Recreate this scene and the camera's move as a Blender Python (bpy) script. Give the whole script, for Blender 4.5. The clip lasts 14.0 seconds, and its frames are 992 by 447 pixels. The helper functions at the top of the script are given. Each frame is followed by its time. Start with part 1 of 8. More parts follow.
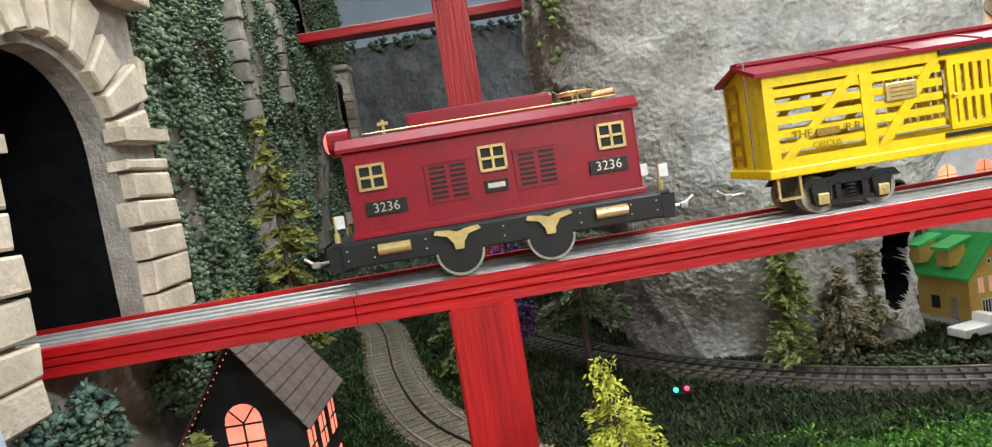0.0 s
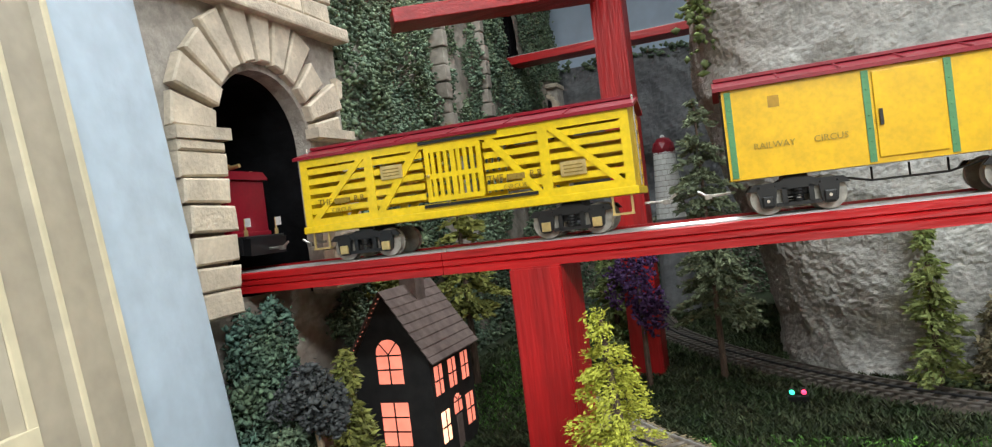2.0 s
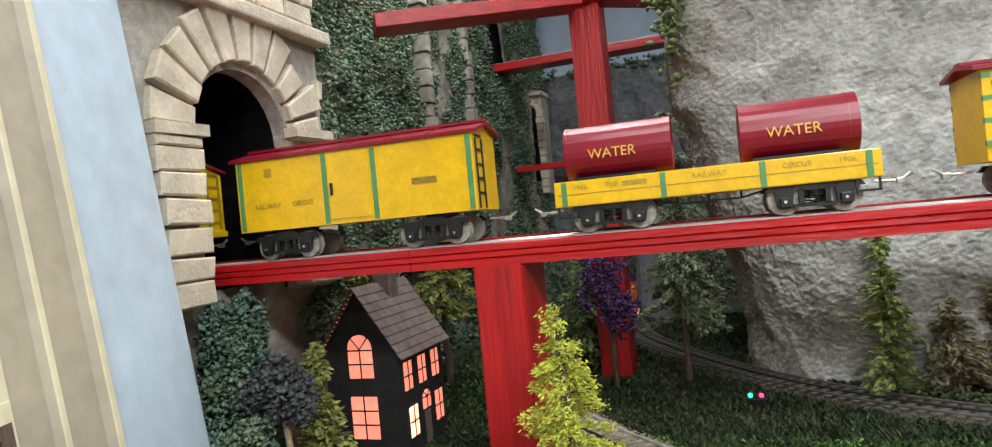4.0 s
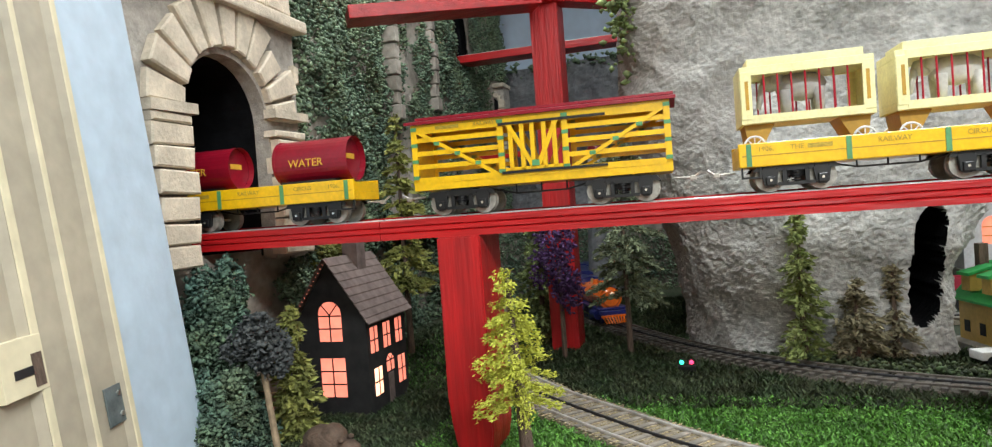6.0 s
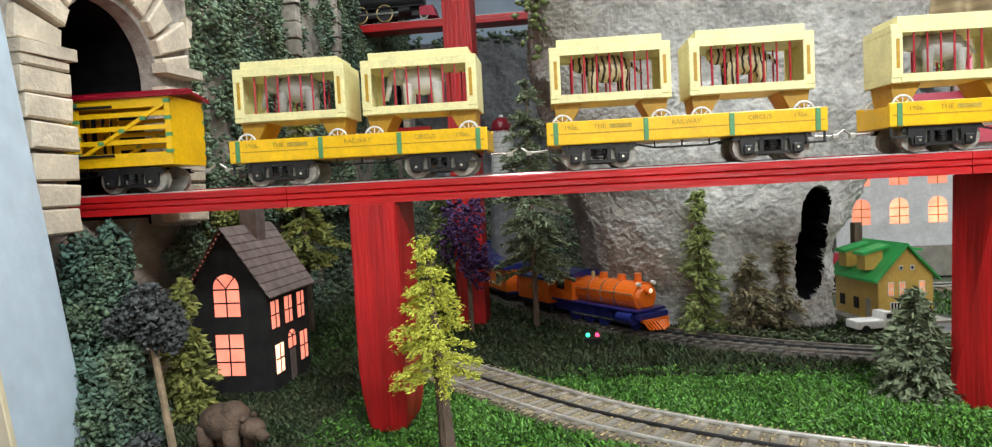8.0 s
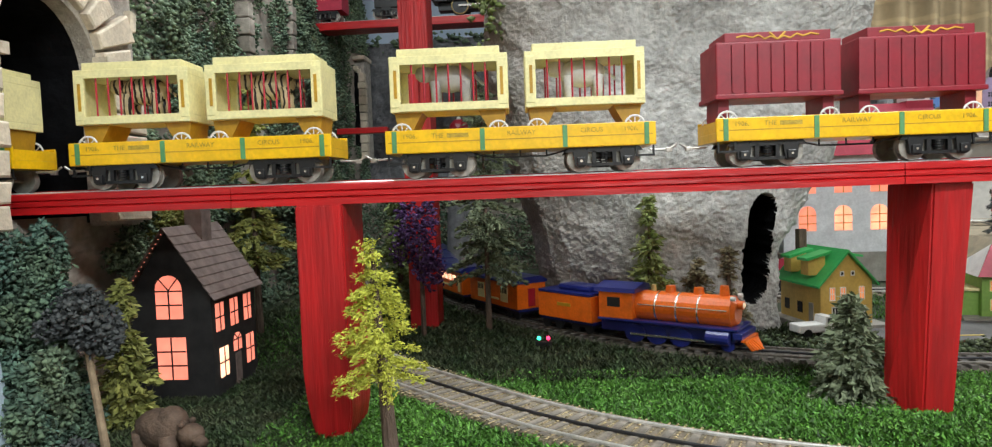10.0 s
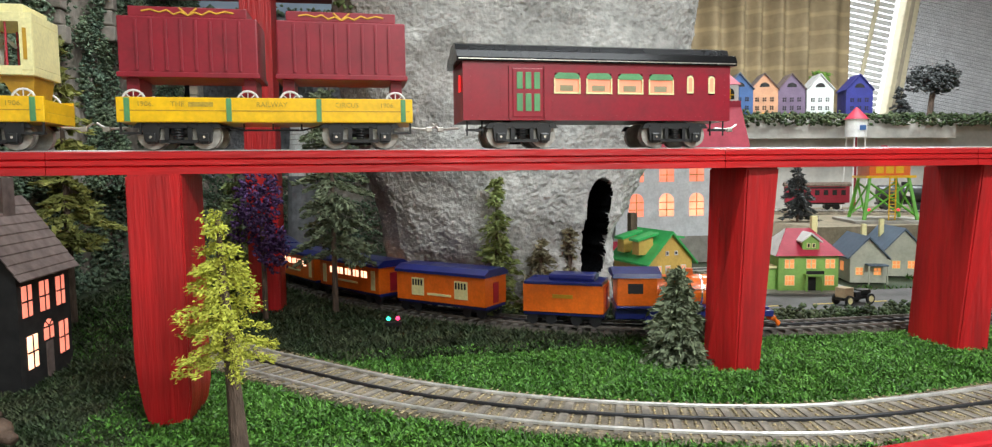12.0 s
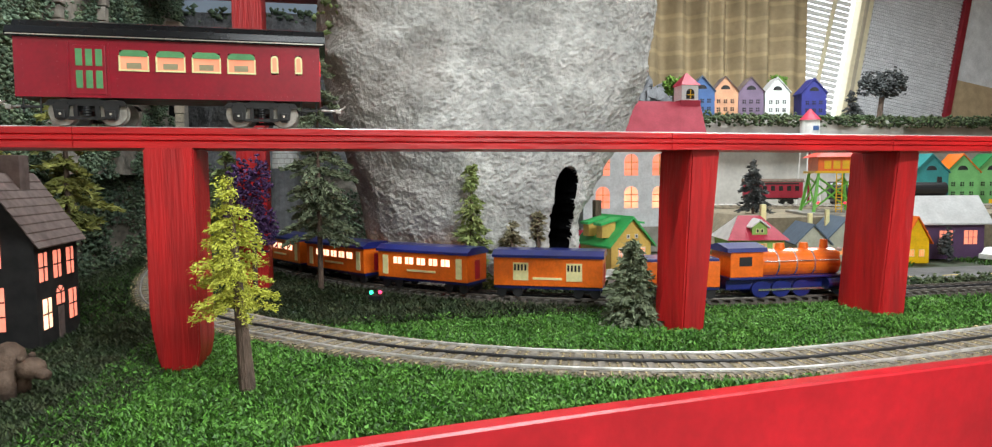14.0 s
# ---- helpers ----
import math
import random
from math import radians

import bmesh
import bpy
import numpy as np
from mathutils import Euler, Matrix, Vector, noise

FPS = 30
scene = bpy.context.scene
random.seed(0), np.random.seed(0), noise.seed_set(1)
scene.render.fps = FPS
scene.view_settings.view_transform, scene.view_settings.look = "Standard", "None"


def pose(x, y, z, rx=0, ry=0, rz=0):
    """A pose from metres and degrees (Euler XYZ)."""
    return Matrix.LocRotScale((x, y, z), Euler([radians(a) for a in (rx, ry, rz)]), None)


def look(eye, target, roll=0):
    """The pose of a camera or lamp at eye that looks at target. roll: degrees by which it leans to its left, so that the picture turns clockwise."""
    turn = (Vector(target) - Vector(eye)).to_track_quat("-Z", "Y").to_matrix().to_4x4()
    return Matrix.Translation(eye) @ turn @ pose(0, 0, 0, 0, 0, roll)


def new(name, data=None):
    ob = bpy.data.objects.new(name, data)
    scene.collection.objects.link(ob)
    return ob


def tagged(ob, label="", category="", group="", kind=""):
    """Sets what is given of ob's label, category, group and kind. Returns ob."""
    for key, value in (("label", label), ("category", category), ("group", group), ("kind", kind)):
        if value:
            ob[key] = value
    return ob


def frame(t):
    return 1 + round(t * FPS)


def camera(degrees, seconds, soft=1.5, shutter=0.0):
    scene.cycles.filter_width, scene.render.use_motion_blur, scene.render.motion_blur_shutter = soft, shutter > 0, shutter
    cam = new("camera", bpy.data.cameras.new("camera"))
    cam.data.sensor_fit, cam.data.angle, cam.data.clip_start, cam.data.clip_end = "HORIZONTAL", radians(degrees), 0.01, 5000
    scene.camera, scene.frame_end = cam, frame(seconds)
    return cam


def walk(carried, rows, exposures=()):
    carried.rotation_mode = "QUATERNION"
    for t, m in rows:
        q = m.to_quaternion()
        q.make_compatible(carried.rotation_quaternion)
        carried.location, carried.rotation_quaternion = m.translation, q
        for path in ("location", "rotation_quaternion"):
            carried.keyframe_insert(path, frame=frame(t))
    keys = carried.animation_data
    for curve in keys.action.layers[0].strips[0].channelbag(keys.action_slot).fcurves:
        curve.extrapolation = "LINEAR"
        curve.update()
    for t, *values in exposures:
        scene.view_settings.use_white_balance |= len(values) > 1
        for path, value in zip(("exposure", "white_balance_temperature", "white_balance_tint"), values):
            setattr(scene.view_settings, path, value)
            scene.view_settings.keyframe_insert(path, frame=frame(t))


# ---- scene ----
cam = camera(72.3, 14.0, soft=1.2)
PATH = [
    (0, (0.503, 0.208, 0.435), (0.497, 2.2, 0.258), -9.2),
    (0.5, (0.603, 0.171, 0.374), (0.166, 2.119, 0.267), -8.6),
    (1, (0.691, 0.096, 0.387), (0.032, 1.983, 0.32), -8.2),
    (1.5, (0.716, 0.074, 0.369), (0.007, 1.943, 0.328), -7.6),
    (2, (0.723, 0.077, 0.369), (0.008, 1.945, 0.352), -6.9),
    (2.5, (0.723, 0.088, 0.365), (0.01, 1.956, 0.369), -6.3),
    (5, (0.815, -0.01, 0.348), (0.161, 1.88, 0.334), -4.7),
    (5.5, (0.836, -0.045, 0.337), (0.206, 1.853, 0.315), -4.4),
    (6, (0.797, -0.05, 0.338), (0.22, 1.864, 0.301), -4.1),
    (6.5, (0.774, -0.056, 0.334), (0.301, 1.887, 0.28), -3.7),
    (7, (0.764, -0.039, 0.326), (0.377, 1.922, 0.261), -3.5),
    (7.5, (0.757, -0.033, 0.319), (0.448, 1.94, 0.225), -3.2),
    (8, (0.759, -0.033, 0.32), (0.484, 1.945, 0.213), -2.9),
    (10.5, (0.777, -0.027, 0.322), (0.706, 1.969, 0.212), -1.7),
    (11, (0.773, -0.016, 0.313), (0.846, 1.979, 0.191), -1.4),
    (11.5, (0.761, -0.019, 0.305), (0.988, 1.964, 0.17), -1.0),
    (12, (0.754, -0.034, 0.304), (1.06, 1.937, 0.155), -0.7),
    (12.5, (0.793, -0.063, 0.293), (1.141, 1.901, 0.146), -0.8),
    (13, (0.775, -0.088, 0.286), (1.106, 1.878, 0.136), -0.6),
    (13.5, (0.712, -0.141, 0.26), (1.076, 1.82, 0.112), -0.5),
    (14, (0.734, -0.158, 0.264), (1.114, 1.801, 0.129), -0.4),
]
walk(cam, [(t, look(eye, target, roll)) for t, eye, target, roll in PATH],
     [(0.0, 0.0), (1.0, -0.05), (2.0, -0.18), (2.7, -0.18), (5.0, -0.08), (7.5, 0.0), (9.0, -0.08), (11.0, -0.18), (12.5, -0.02), (14.0, 0.0)])

# ---- world and lamps ----
world = bpy.data.worlds.new("World")
scene.world = world
world.use_nodes = True
wbg = world.node_tree.nodes["Background"]
wbg.inputs["Color"].default_value = (0.75, 0.85, 1.0, 1)
wbg.inputs["Strength"].default_value = 0.12


def area(name, eye, target, sx, sy, watts, col=(0.93, 1.0, 1.03)):
    d = bpy.data.lights.new(name, "AREA")
    d.shape, d.size, d.size_y, d.energy, d.color = "RECTANGLE", sx, sy, watts, col
    o = new(name, d)
    o.matrix_world = look(eye, target)
    return o


# lamp places are assumed, none in view; the fourth and fifth are added fill
LAMPS = [((1.8, -0.75, 1.52), 1.2, 0.3, 86.0), ((1.05, 0.32, 1.52), 1.2, 0.3, 13.0), ((2.6, 2.2, 1.52), 1.2, 0.3, 48.0), ((0.45, 1.40, 1.52), 0.6, 0.3, 19.0), ((1.4, -2.3, 1.52), 1.2, 0.3, 48.0)]
for p, sx, sy, w in LAMPS:
    area("unseen_ceiling_lamp", p, (p[0], p[1] + 0.001, 0), sx, sy, w)

# ---- helpers ----
R = random.Random(7)


def part(name, bm, material, parent=None, label="", smooth=False):
    me = bpy.data.meshes.new(name)
    if smooth:
        for f in bm.faces:
            f.smooth = True
    bm.to_mesh(me)
    bm.free()
    me.materials.append(material)
    ob = new(name, me)
    if parent is not None:
        ob.parent = parent
    if label:
        ob["label"] = label
    return ob


def raw(name, verts, faces, material, parent=None, smooth=False):
    me = bpy.data.meshes.new(name)
    me.from_pydata([tuple(v) for v in verts], [], [tuple(f) for f in faces])
    me.update()
    if smooth:
        me.polygons.foreach_set("use_smooth", [True] * len(me.polygons))
    me.materials.append(material)
    ob = new(name, me)
    if parent is not None:
        ob.parent = parent
    return ob


def thing(name, label, category, group="", kind="", m=None):
    ob = new(name)
    ob.empty_display_size = 0.02
    if m is not None:
        ob.matrix_basis = m
    return tagged(ob, label, category, group, kind)


def box(x0, x1, y0, y1, z0, z1, bevel=0.0, bm=None):
    bm = bm or bmesh.new()
    g = bmesh.ops.create_cube(bm, size=1.0, matrix=Matrix.Translation(((x0 + x1) / 2, (y0 + y1) / 2, (z0 + z1) / 2)) @ Matrix.Diagonal((abs(x1 - x0), abs(y1 - y0), abs(z1 - z0), 1)))
    if bevel:
        es = {e for v in g["verts"] for e in v.link_edges}
        bmesh.ops.bevel(bm, geom=list(es), offset=bevel, segments=2, affect="EDGES", profile=0.6)
    return bm


def tube(p, q, r, r2=None, seg=10, bm=None, caps=True):
    bm = bm or bmesh.new()
    p, q = Vector(p), Vector(q)
    d = q - p
    m = Matrix.Translation((p + q) / 2) @ d.to_track_quat("Z", "Y").to_matrix().to_4x4()
    bmesh.ops.create_cone(bm, cap_ends=caps, segments=seg, radius1=r, radius2=r if r2 is None else r2, depth=d.length, matrix=m)
    return bm


def ball(c, r, bm=None, sub=2, sz=(1, 1, 1)):
    bm = bm or bmesh.new()
    bmesh.ops.create_icosphere(bm, subdivisions=sub, radius=r, matrix=Matrix.Translation(c) @ Matrix.Diagonal((*sz, 1)))
    return bm


def prism(profile, axis, a, b, bm=None):
    """Extrudes a closed profile of 2D points from a to b along an axis: x uses (y, z), y uses (x, z), z uses (x, y)."""
    bm = bm or bmesh.new()

    def at(u, v, w):
        return (w, u, v) if axis == "x" else (u, w, v) if axis == "y" else (u, v, w)
    lo = [bm.verts.new(at(u, v, a)) for u, v in profile]
    hi = [bm.verts.new(at(u, v, b)) for u, v in profile]
    n = len(profile)
    bm.faces.new(lo)
    bm.faces.new(hi)
    for i in range(n):
        bm.faces.new((lo[i], lo[(i + 1) % n], hi[(i + 1) % n], hi[i]))
    bmesh.ops.recalc_face_normals(bm, faces=bm.faces[:])
    return bm


def plate(bm, pts, y0, y1):
    """A slab with an outline in x and z."""
    return prism(pts, "y", y0, y1, bm)


def arch(x, z, w, h, n=8):
    """Outline of an arched window: centre x, sill z, width, full height."""
    r = w / 2
    return [(x - r, z), (x + r, z)] + [(x + r * math.cos(math.pi * i / n), z + h - r + r * math.sin(math.pi * i / n)) for i in range(n + 1)]


def lettering(body, size, material, parent, m, name="lettering", depth=0.0004):
    cu = bpy.data.curves.new("letters", "FONT")
    cu.body, cu.size, cu.extrude, cu.align_x, cu.align_y = body, size, depth, "CENTER", "CENTER"
    cu.resolution_u = 2
    tmp = bpy.data.objects.new("letters", cu)
    scene.collection.objects.link(tmp)
    bpy.context.view_layer.update()
    me = bpy.data.meshes.new_from_object(tmp.evaluated_get(bpy.context.evaluated_depsgraph_get()))
    bpy.data.objects.remove(tmp)
    me.materials.clear()
    me.materials.append(material)
    ob = new(name, me)
    ob.parent = parent
    ob.matrix_basis = m
    return ob


# ---- materials ----
def mat(name, col, rough=0.5, metal=0.0, vary=0.15, scale=40.0, bump=0.0, bscale=None, col2=None, coat=0.0, fine=0.0, island=0.0, stretch=None, bdist=0.004):
    """Procedural surface: colour varied by noise at two scales, roughness wear, relief."""
    m = bpy.data.materials.new(name)
    m.use_nodes = True
    nt = m.node_tree
    n, l = nt.nodes, nt.links
    b = n["Principled BSDF"]
    b.inputs["Roughness"].default_value = rough
    b.inputs["Metallic"].default_value = metal
    b.inputs["Coat Weight"].default_value = coat
    b.inputs["Coat Roughness"].default_value = 0.12
    tc = n.new("ShaderNodeTexCoord")
    mp = n.new("ShaderNodeMapping")
    l.new(tc.outputs["Object"], mp.inputs["Vector"])
    if stretch:
        mp.inputs["Scale"].default_value = stretch
    n1 = n.new("ShaderNodeTexNoise")
    n1.inputs["Scale"].default_value = scale
    n1.inputs["Detail"].default_value = 5
    n2 = n.new("ShaderNodeTexNoise")
    n2.inputs["Scale"].default_value = scale * 6.3
    n2.inputs["Detail"].default_value = 3
    for t in (n1, n2):
        l.new(mp.outputs["Vector"], t.inputs["Vector"])
    r1 = n.new("ShaderNodeMapRange")
    r1.inputs["From Min"].default_value, r1.inputs["From Max"].default_value = 0.3, 0.7
    l.new(n1.outputs["Fac"], r1.inputs["Value"])
    mx = n.new("ShaderNodeMixRGB")
    c2 = col2 or tuple(c * (1 - 2 * vary) for c in col)
    c1 = col if col2 else tuple(min(1, c * (1 + vary)) for c in col)
    mx.inputs[1].default_value, mx.inputs[2].default_value = (*c1, 1), (*c2, 1)
    l.new(r1.outputs[0], mx.inputs[0])
    out = mx.outputs[0]
    mf = n.new("ShaderNodeMixRGB")
    mf.blend_type = "MULTIPLY"
    mf.inputs[0].default_value = 0.25 + fine
    l.new(out, mf.inputs[1])
    r2 = n.new("ShaderNodeMapRange")
    r2.inputs["From Min"].default_value, r2.inputs["From Max"].default_value = 0.3, 0.75
    r2.inputs["To Min"].default_value, r2.inputs["To Max"].default_value = 0.45, 1.15
    l.new(n2.outputs["Fac"], r2.inputs["Value"])
    l.new(r2.outputs[0], mf.inputs[2])
    out = mf.outputs[0]
    if island:
        ge = n.new("ShaderNodeNewGeometry")
        hs = n.new("ShaderNodeHueSaturation")
        ri = n.new("ShaderNodeMapRange")
        ri.inputs["To Min"].default_value, ri.inputs["To Max"].default_value = 1 - island, 1 + island
        l.new(ge.outputs["Random Per Island"], ri.inputs["Value"])
        l.new(ri.outputs[0], hs.inputs["Value"])
        l.new(out, hs.inputs["Color"])
        out = hs.outputs[0]
    l.new(out, b.inputs["Base Color"])
    rr = n.new("ShaderNodeMapRange")
    rr.inputs["To Min"].default_value, rr.inputs["To Max"].default_value = max(0.02, rough * 0.75), min(1, rough * 1.3)
    l.new(n1.outputs["Fac"], rr.inputs["Value"])
    l.new(rr.outputs[0], b.inputs["Roughness"])
    if bump:
        nb = n.new("ShaderNodeTexNoise")
        nb.inputs["Scale"].default_value = bscale or scale * 3
        nb.inputs["Detail"].default_value = 6
        l.new(mp.outputs["Vector"], nb.inputs["Vector"])
        bp = n.new("ShaderNodeBump")
        bp.inputs["Strength"].default_value = bump
        bp.inputs["Distance"].default_value = bdist
        l.new(nb.outputs["Fac"], bp.inputs["Height"])
        l.new(bp.outputs[0], b.inputs["Normal"])
    return m


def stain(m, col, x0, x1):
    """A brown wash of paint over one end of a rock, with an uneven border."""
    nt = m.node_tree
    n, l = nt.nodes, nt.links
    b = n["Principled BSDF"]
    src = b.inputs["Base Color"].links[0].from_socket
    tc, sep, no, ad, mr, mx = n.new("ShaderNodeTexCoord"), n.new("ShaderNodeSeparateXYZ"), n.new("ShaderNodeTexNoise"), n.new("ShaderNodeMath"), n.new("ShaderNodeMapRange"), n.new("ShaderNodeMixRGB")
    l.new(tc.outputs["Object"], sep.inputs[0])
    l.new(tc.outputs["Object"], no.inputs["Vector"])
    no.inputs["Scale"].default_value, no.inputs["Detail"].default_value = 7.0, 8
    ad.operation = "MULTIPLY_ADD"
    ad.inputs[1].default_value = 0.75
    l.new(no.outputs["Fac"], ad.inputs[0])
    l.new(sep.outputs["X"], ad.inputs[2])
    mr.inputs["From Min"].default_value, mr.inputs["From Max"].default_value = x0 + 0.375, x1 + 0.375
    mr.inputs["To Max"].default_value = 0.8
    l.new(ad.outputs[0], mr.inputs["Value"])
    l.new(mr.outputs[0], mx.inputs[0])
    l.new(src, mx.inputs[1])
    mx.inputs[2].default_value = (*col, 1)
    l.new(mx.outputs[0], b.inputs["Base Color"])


def glow(name, col, strength):
    m = bpy.data.materials.new(name)
    m.use_nodes = True
    nt = m.node_tree
    b = nt.nodes["Principled BSDF"]
    b.inputs["Base Color"].default_value = (*[c * 0.6 for c in col], 1)
    tc, no, mr = nt.nodes.new("ShaderNodeTexCoord"), nt.nodes.new("ShaderNodeTexNoise"), nt.nodes.new("ShaderNodeMapRange")
    no.inputs["Scale"].default_value = 30
    mr.inputs["From Min"].default_value, mr.inputs["From Max"].default_value = 0.3, 0.7
    mr.inputs["To Min"].default_value, mr.inputs["To Max"].default_value = strength * 0.75, strength * 1.3
    nt.links.new(tc.outputs["Object"], no.inputs["Vector"])
    nt.links.new(no.outputs["Fac"], mr.inputs["Value"])
    nt.links.new(mr.outputs[0], b.inputs["Emission Strength"])
    b.inputs["Emission Color"].default_value = (*col, 1)
    return m


M_RED = mat("red_painted_wood", (0.50, 0.010, 0.012), 0.38, vary=0.16, scale=18, bump=0.35, bscale=60, stretch=(0.35, 3, 3))
M_REDV = mat("red_painted_post", (0.47, 0.010, 0.012), 0.40, vary=0.18, scale=18, bump=0.5, bscale=60, stretch=(3, 3, 0.25))
M_FASCIA = mat("red_fascia_paint", (0.52, 0.012, 0.02), 0.35, vary=0.12, scale=9, bump=0.25, bscale=40)
M_MAROON = mat("maroon_enamel", (0.27, 0.004, 0.018), 0.33, vary=0.08, scale=30, coat=0.15)
M_MAROOND = mat("maroon_wagon_enamel", (0.26, 0.010, 0.022), 0.4, vary=0.1, scale=30)
M_YEL = mat("yellow_enamel", (0.88, 0.51, 0.006), 0.32, vary=0.06, scale=30, coat=0.3)
M_YEL2 = mat("lemon_yellow_enamel", (0.90, 0.62, 0.008), 0.32, vary=0.06, scale=30, coat=0.3)
M_OCHRE = mat("ochre_enamel", (0.50, 0.27, 0.015), 0.45, vary=0.1)
M_CREAM = mat("cream_enamel", (0.84, 0.76, 0.38), 0.42, vary=0.06)
M_BLK = mat("black_enamel", (0.010, 0.010, 0.011), 0.42, vary=0.2, coat=0.08)
M_ROOFB = mat("black_roof_enamel", (0.008, 0.008, 0.009), 0.2, vary=0.2)
M_ROOFB.node_tree.nodes["Principled BSDF"].inputs["Specular IOR Level"].default_value = 0.25
M_WHEEL = mat("dull_tin_wheel", (0.42, 0.40, 0.35), 0.42, metal=0.25, vary=0.2, scale=90)
M_IRON = mat("dark_cast_iron", (0.03, 0.03, 0.032), 0.45, metal=0.3, vary=0.2)
M_STEEL = mat("worn_wheel_steel", (0.55, 0.53, 0.48), 0.35, metal=0.85, vary=0.2, scale=90)
M_RAIL = mat("tinned_rail", (0.74, 0.74, 0.72), 0.34, metal=0.55, vary=0.1, scale=50)
M_BRASS = mat("polished_brass", (0.82, 0.62, 0.27), 0.3, metal=0.65, vary=0.12, scale=60)
M_NICKEL = mat("bright_nickel", (0.85, 0.83, 0.78), 0.22, metal=0.9, vary=0.1)
M_GREENT = mat("green_enamel", (0.10, 0.30, 0.12), 0.4, vary=0.1)
M_GILT = mat("faded_gilt_print", (0.50, 0.33, 0.03), 0.6, vary=0.2, scale=300)
M_GOLDL = mat("gold_print", (0.75, 0.42, 0.04), 0.5, vary=0.1)
M_DKPRINT = mat("dark_print", (0.32, 0.20, 0.02), 0.6, vary=0.2, scale=300)
M_WHITE = mat("white_paint", (0.78, 0.77, 0.74), 0.45, vary=0.06)
M_BAR = mat("red_bar_paint", (0.45, 0.012, 0.03), 0.4, vary=0.1)
M_ORANGE = mat("orange_enamel", (0.86, 0.16, 0.012), 0.33, vary=0.07, coat=0.3)
M_NAVY = mat("navy_enamel", (0.015, 0.022, 0.16), 0.3, vary=0.12, coat=0.4)
M_REDR = mat("red_roof_enamel", (0.42, 0.02, 0.05), 0.6, vary=0.08, scale=25)
M_STONE = mat("cast_stone_block", (0.62, 0.53, 0.41), 0.85, vary=0.14, scale=25, bump=0.5, bscale=180, island=0.12)
M_MORTAR = mat("grey_mortar", (0.42, 0.38, 0.33), 0.95, vary=0.15, scale=60, bump=0.6, bscale=250)
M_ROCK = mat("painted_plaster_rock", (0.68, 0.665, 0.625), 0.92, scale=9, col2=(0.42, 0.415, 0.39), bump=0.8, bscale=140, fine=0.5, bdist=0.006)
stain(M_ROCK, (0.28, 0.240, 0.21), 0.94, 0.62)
M_ROCKD = mat("dark_plaster_rock", (0.25, 0.255, 0.26), 0.92, scale=8, col2=(0.14, 0.14, 0.15), bump=0.9, bscale=60, fine=0.35)
M_ROCKB = mat("brown_plaster_rock", (0.50, 0.45, 0.38), 0.92, scale=9, col2=(0.20, 0.17, 0.14), bump=0.8, bscale=60, fine=0.3)
# near-black: paints the dark inside tunnels, cave and niche; also the track bed
M_NEARBLK = mat("black_bed_and_recess_shade", (0.005, 0.005, 0.006), 0.9, vary=0.3, scale=30, bump=0.5)
M_NEARBLK.node_tree.nodes["Principled BSDF"].inputs["Specular IOR Level"].default_value = 0.15
M_IVY = mat("ivy_foam", (0.105, 0.165, 0.115), 0.9, scale=14, col2=(0.17, 0.22, 0.12), island=0.5)
M_IVYB = mat("bluish_ivy_foam", (0.065, 0.130, 0.105), 0.9, scale=14, col2=(0.12, 0.17, 0.09), island=0.6)
M_GRASS = mat("grass_mat", (0.030, 0.075, 0.014), 0.9, scale=9, col2=(0.055, 0.115, 0.018), island=0.5)
M_BLADE = mat("grass_blades", (0.055, 0.170, 0.016), 0.6, scale=11, col2=(0.108, 0.260, 0.034), island=0.75)
M_EARTH = mat("dark_earth", (0.045, 0.050, 0.025), 0.95, scale=12, col2=(0.03, 0.055, 0.02), bump=0.6, bscale=150)
M_BALLAST = mat("cork_and_gravel", (0.34, 0.28, 0.19), 0.95, scale=60, col2=(0.17, 0.14, 0.10), bump=0.8, bscale=300, fine=0.4)
M_RAILN = mat("dull_tin_rail", (0.66, 0.64, 0.60), 0.34, metal=0.5, vary=0.2, scale=50)
M_RAILD = mat("tarnished_rail", (0.16, 0.14, 0.12), 0.45, metal=0.5, vary=0.2, scale=50)
M_BALLD = mat("dark_brown_ballast", (0.12, 0.10, 0.075), 0.95, scale=60, col2=(0.07, 0.06, 0.045), bump=0.8, bscale=300, fine=0.4)
M_TIE = mat("weathered_tie", (0.27, 0.235, 0.19), 0.85, vary=0.25, scale=60, bump=0.3)
M_LIME = mat("yellow_green_needles", (0.44, 0.46, 0.045), 0.85, scale=30, col2=(0.55, 0.56, 0.08), island=0.22)
M_PINE = mat("olive_needles", (0.15, 0.20, 0.06), 0.9, scale=30, col2=(0.22, 0.27, 0.10), island=0.45)
M_FIR = mat("bright_olive_needles", (0.20, 0.27, 0.07), 0.9, scale=30, col2=(0.30, 0.34, 0.12), island=0.4)
M_PINED = mat("grey_green_needles", (0.12, 0.145, 0.085), 0.9, scale=30, col2=(0.17, 0.20, 0.11), island=0.45)
M_OLIVE = mat("mustard_foliage", (0.27, 0.26, 0.06), 0.9, scale=30, col2=(0.18, 0.20, 0.05), island=0.45)
M_DRY = mat("dry_brown_foliage", (0.24, 0.21, 0.13), 0.9, scale=30, col2=(0.24, 0.21, 0.12), island=0.4)
M_PURPLE = mat("purple_foliage", (0.085, 0.035, 0.13), 0.9, scale=30, col2=(0.05, 0.02, 0.08), island=0.45)
M_SLATE = mat("slate_grey_foliage", (0.055, 0.060, 0.062), 0.9, scale=30, col2=(0.085, 0.09, 0.085), island=0.4)
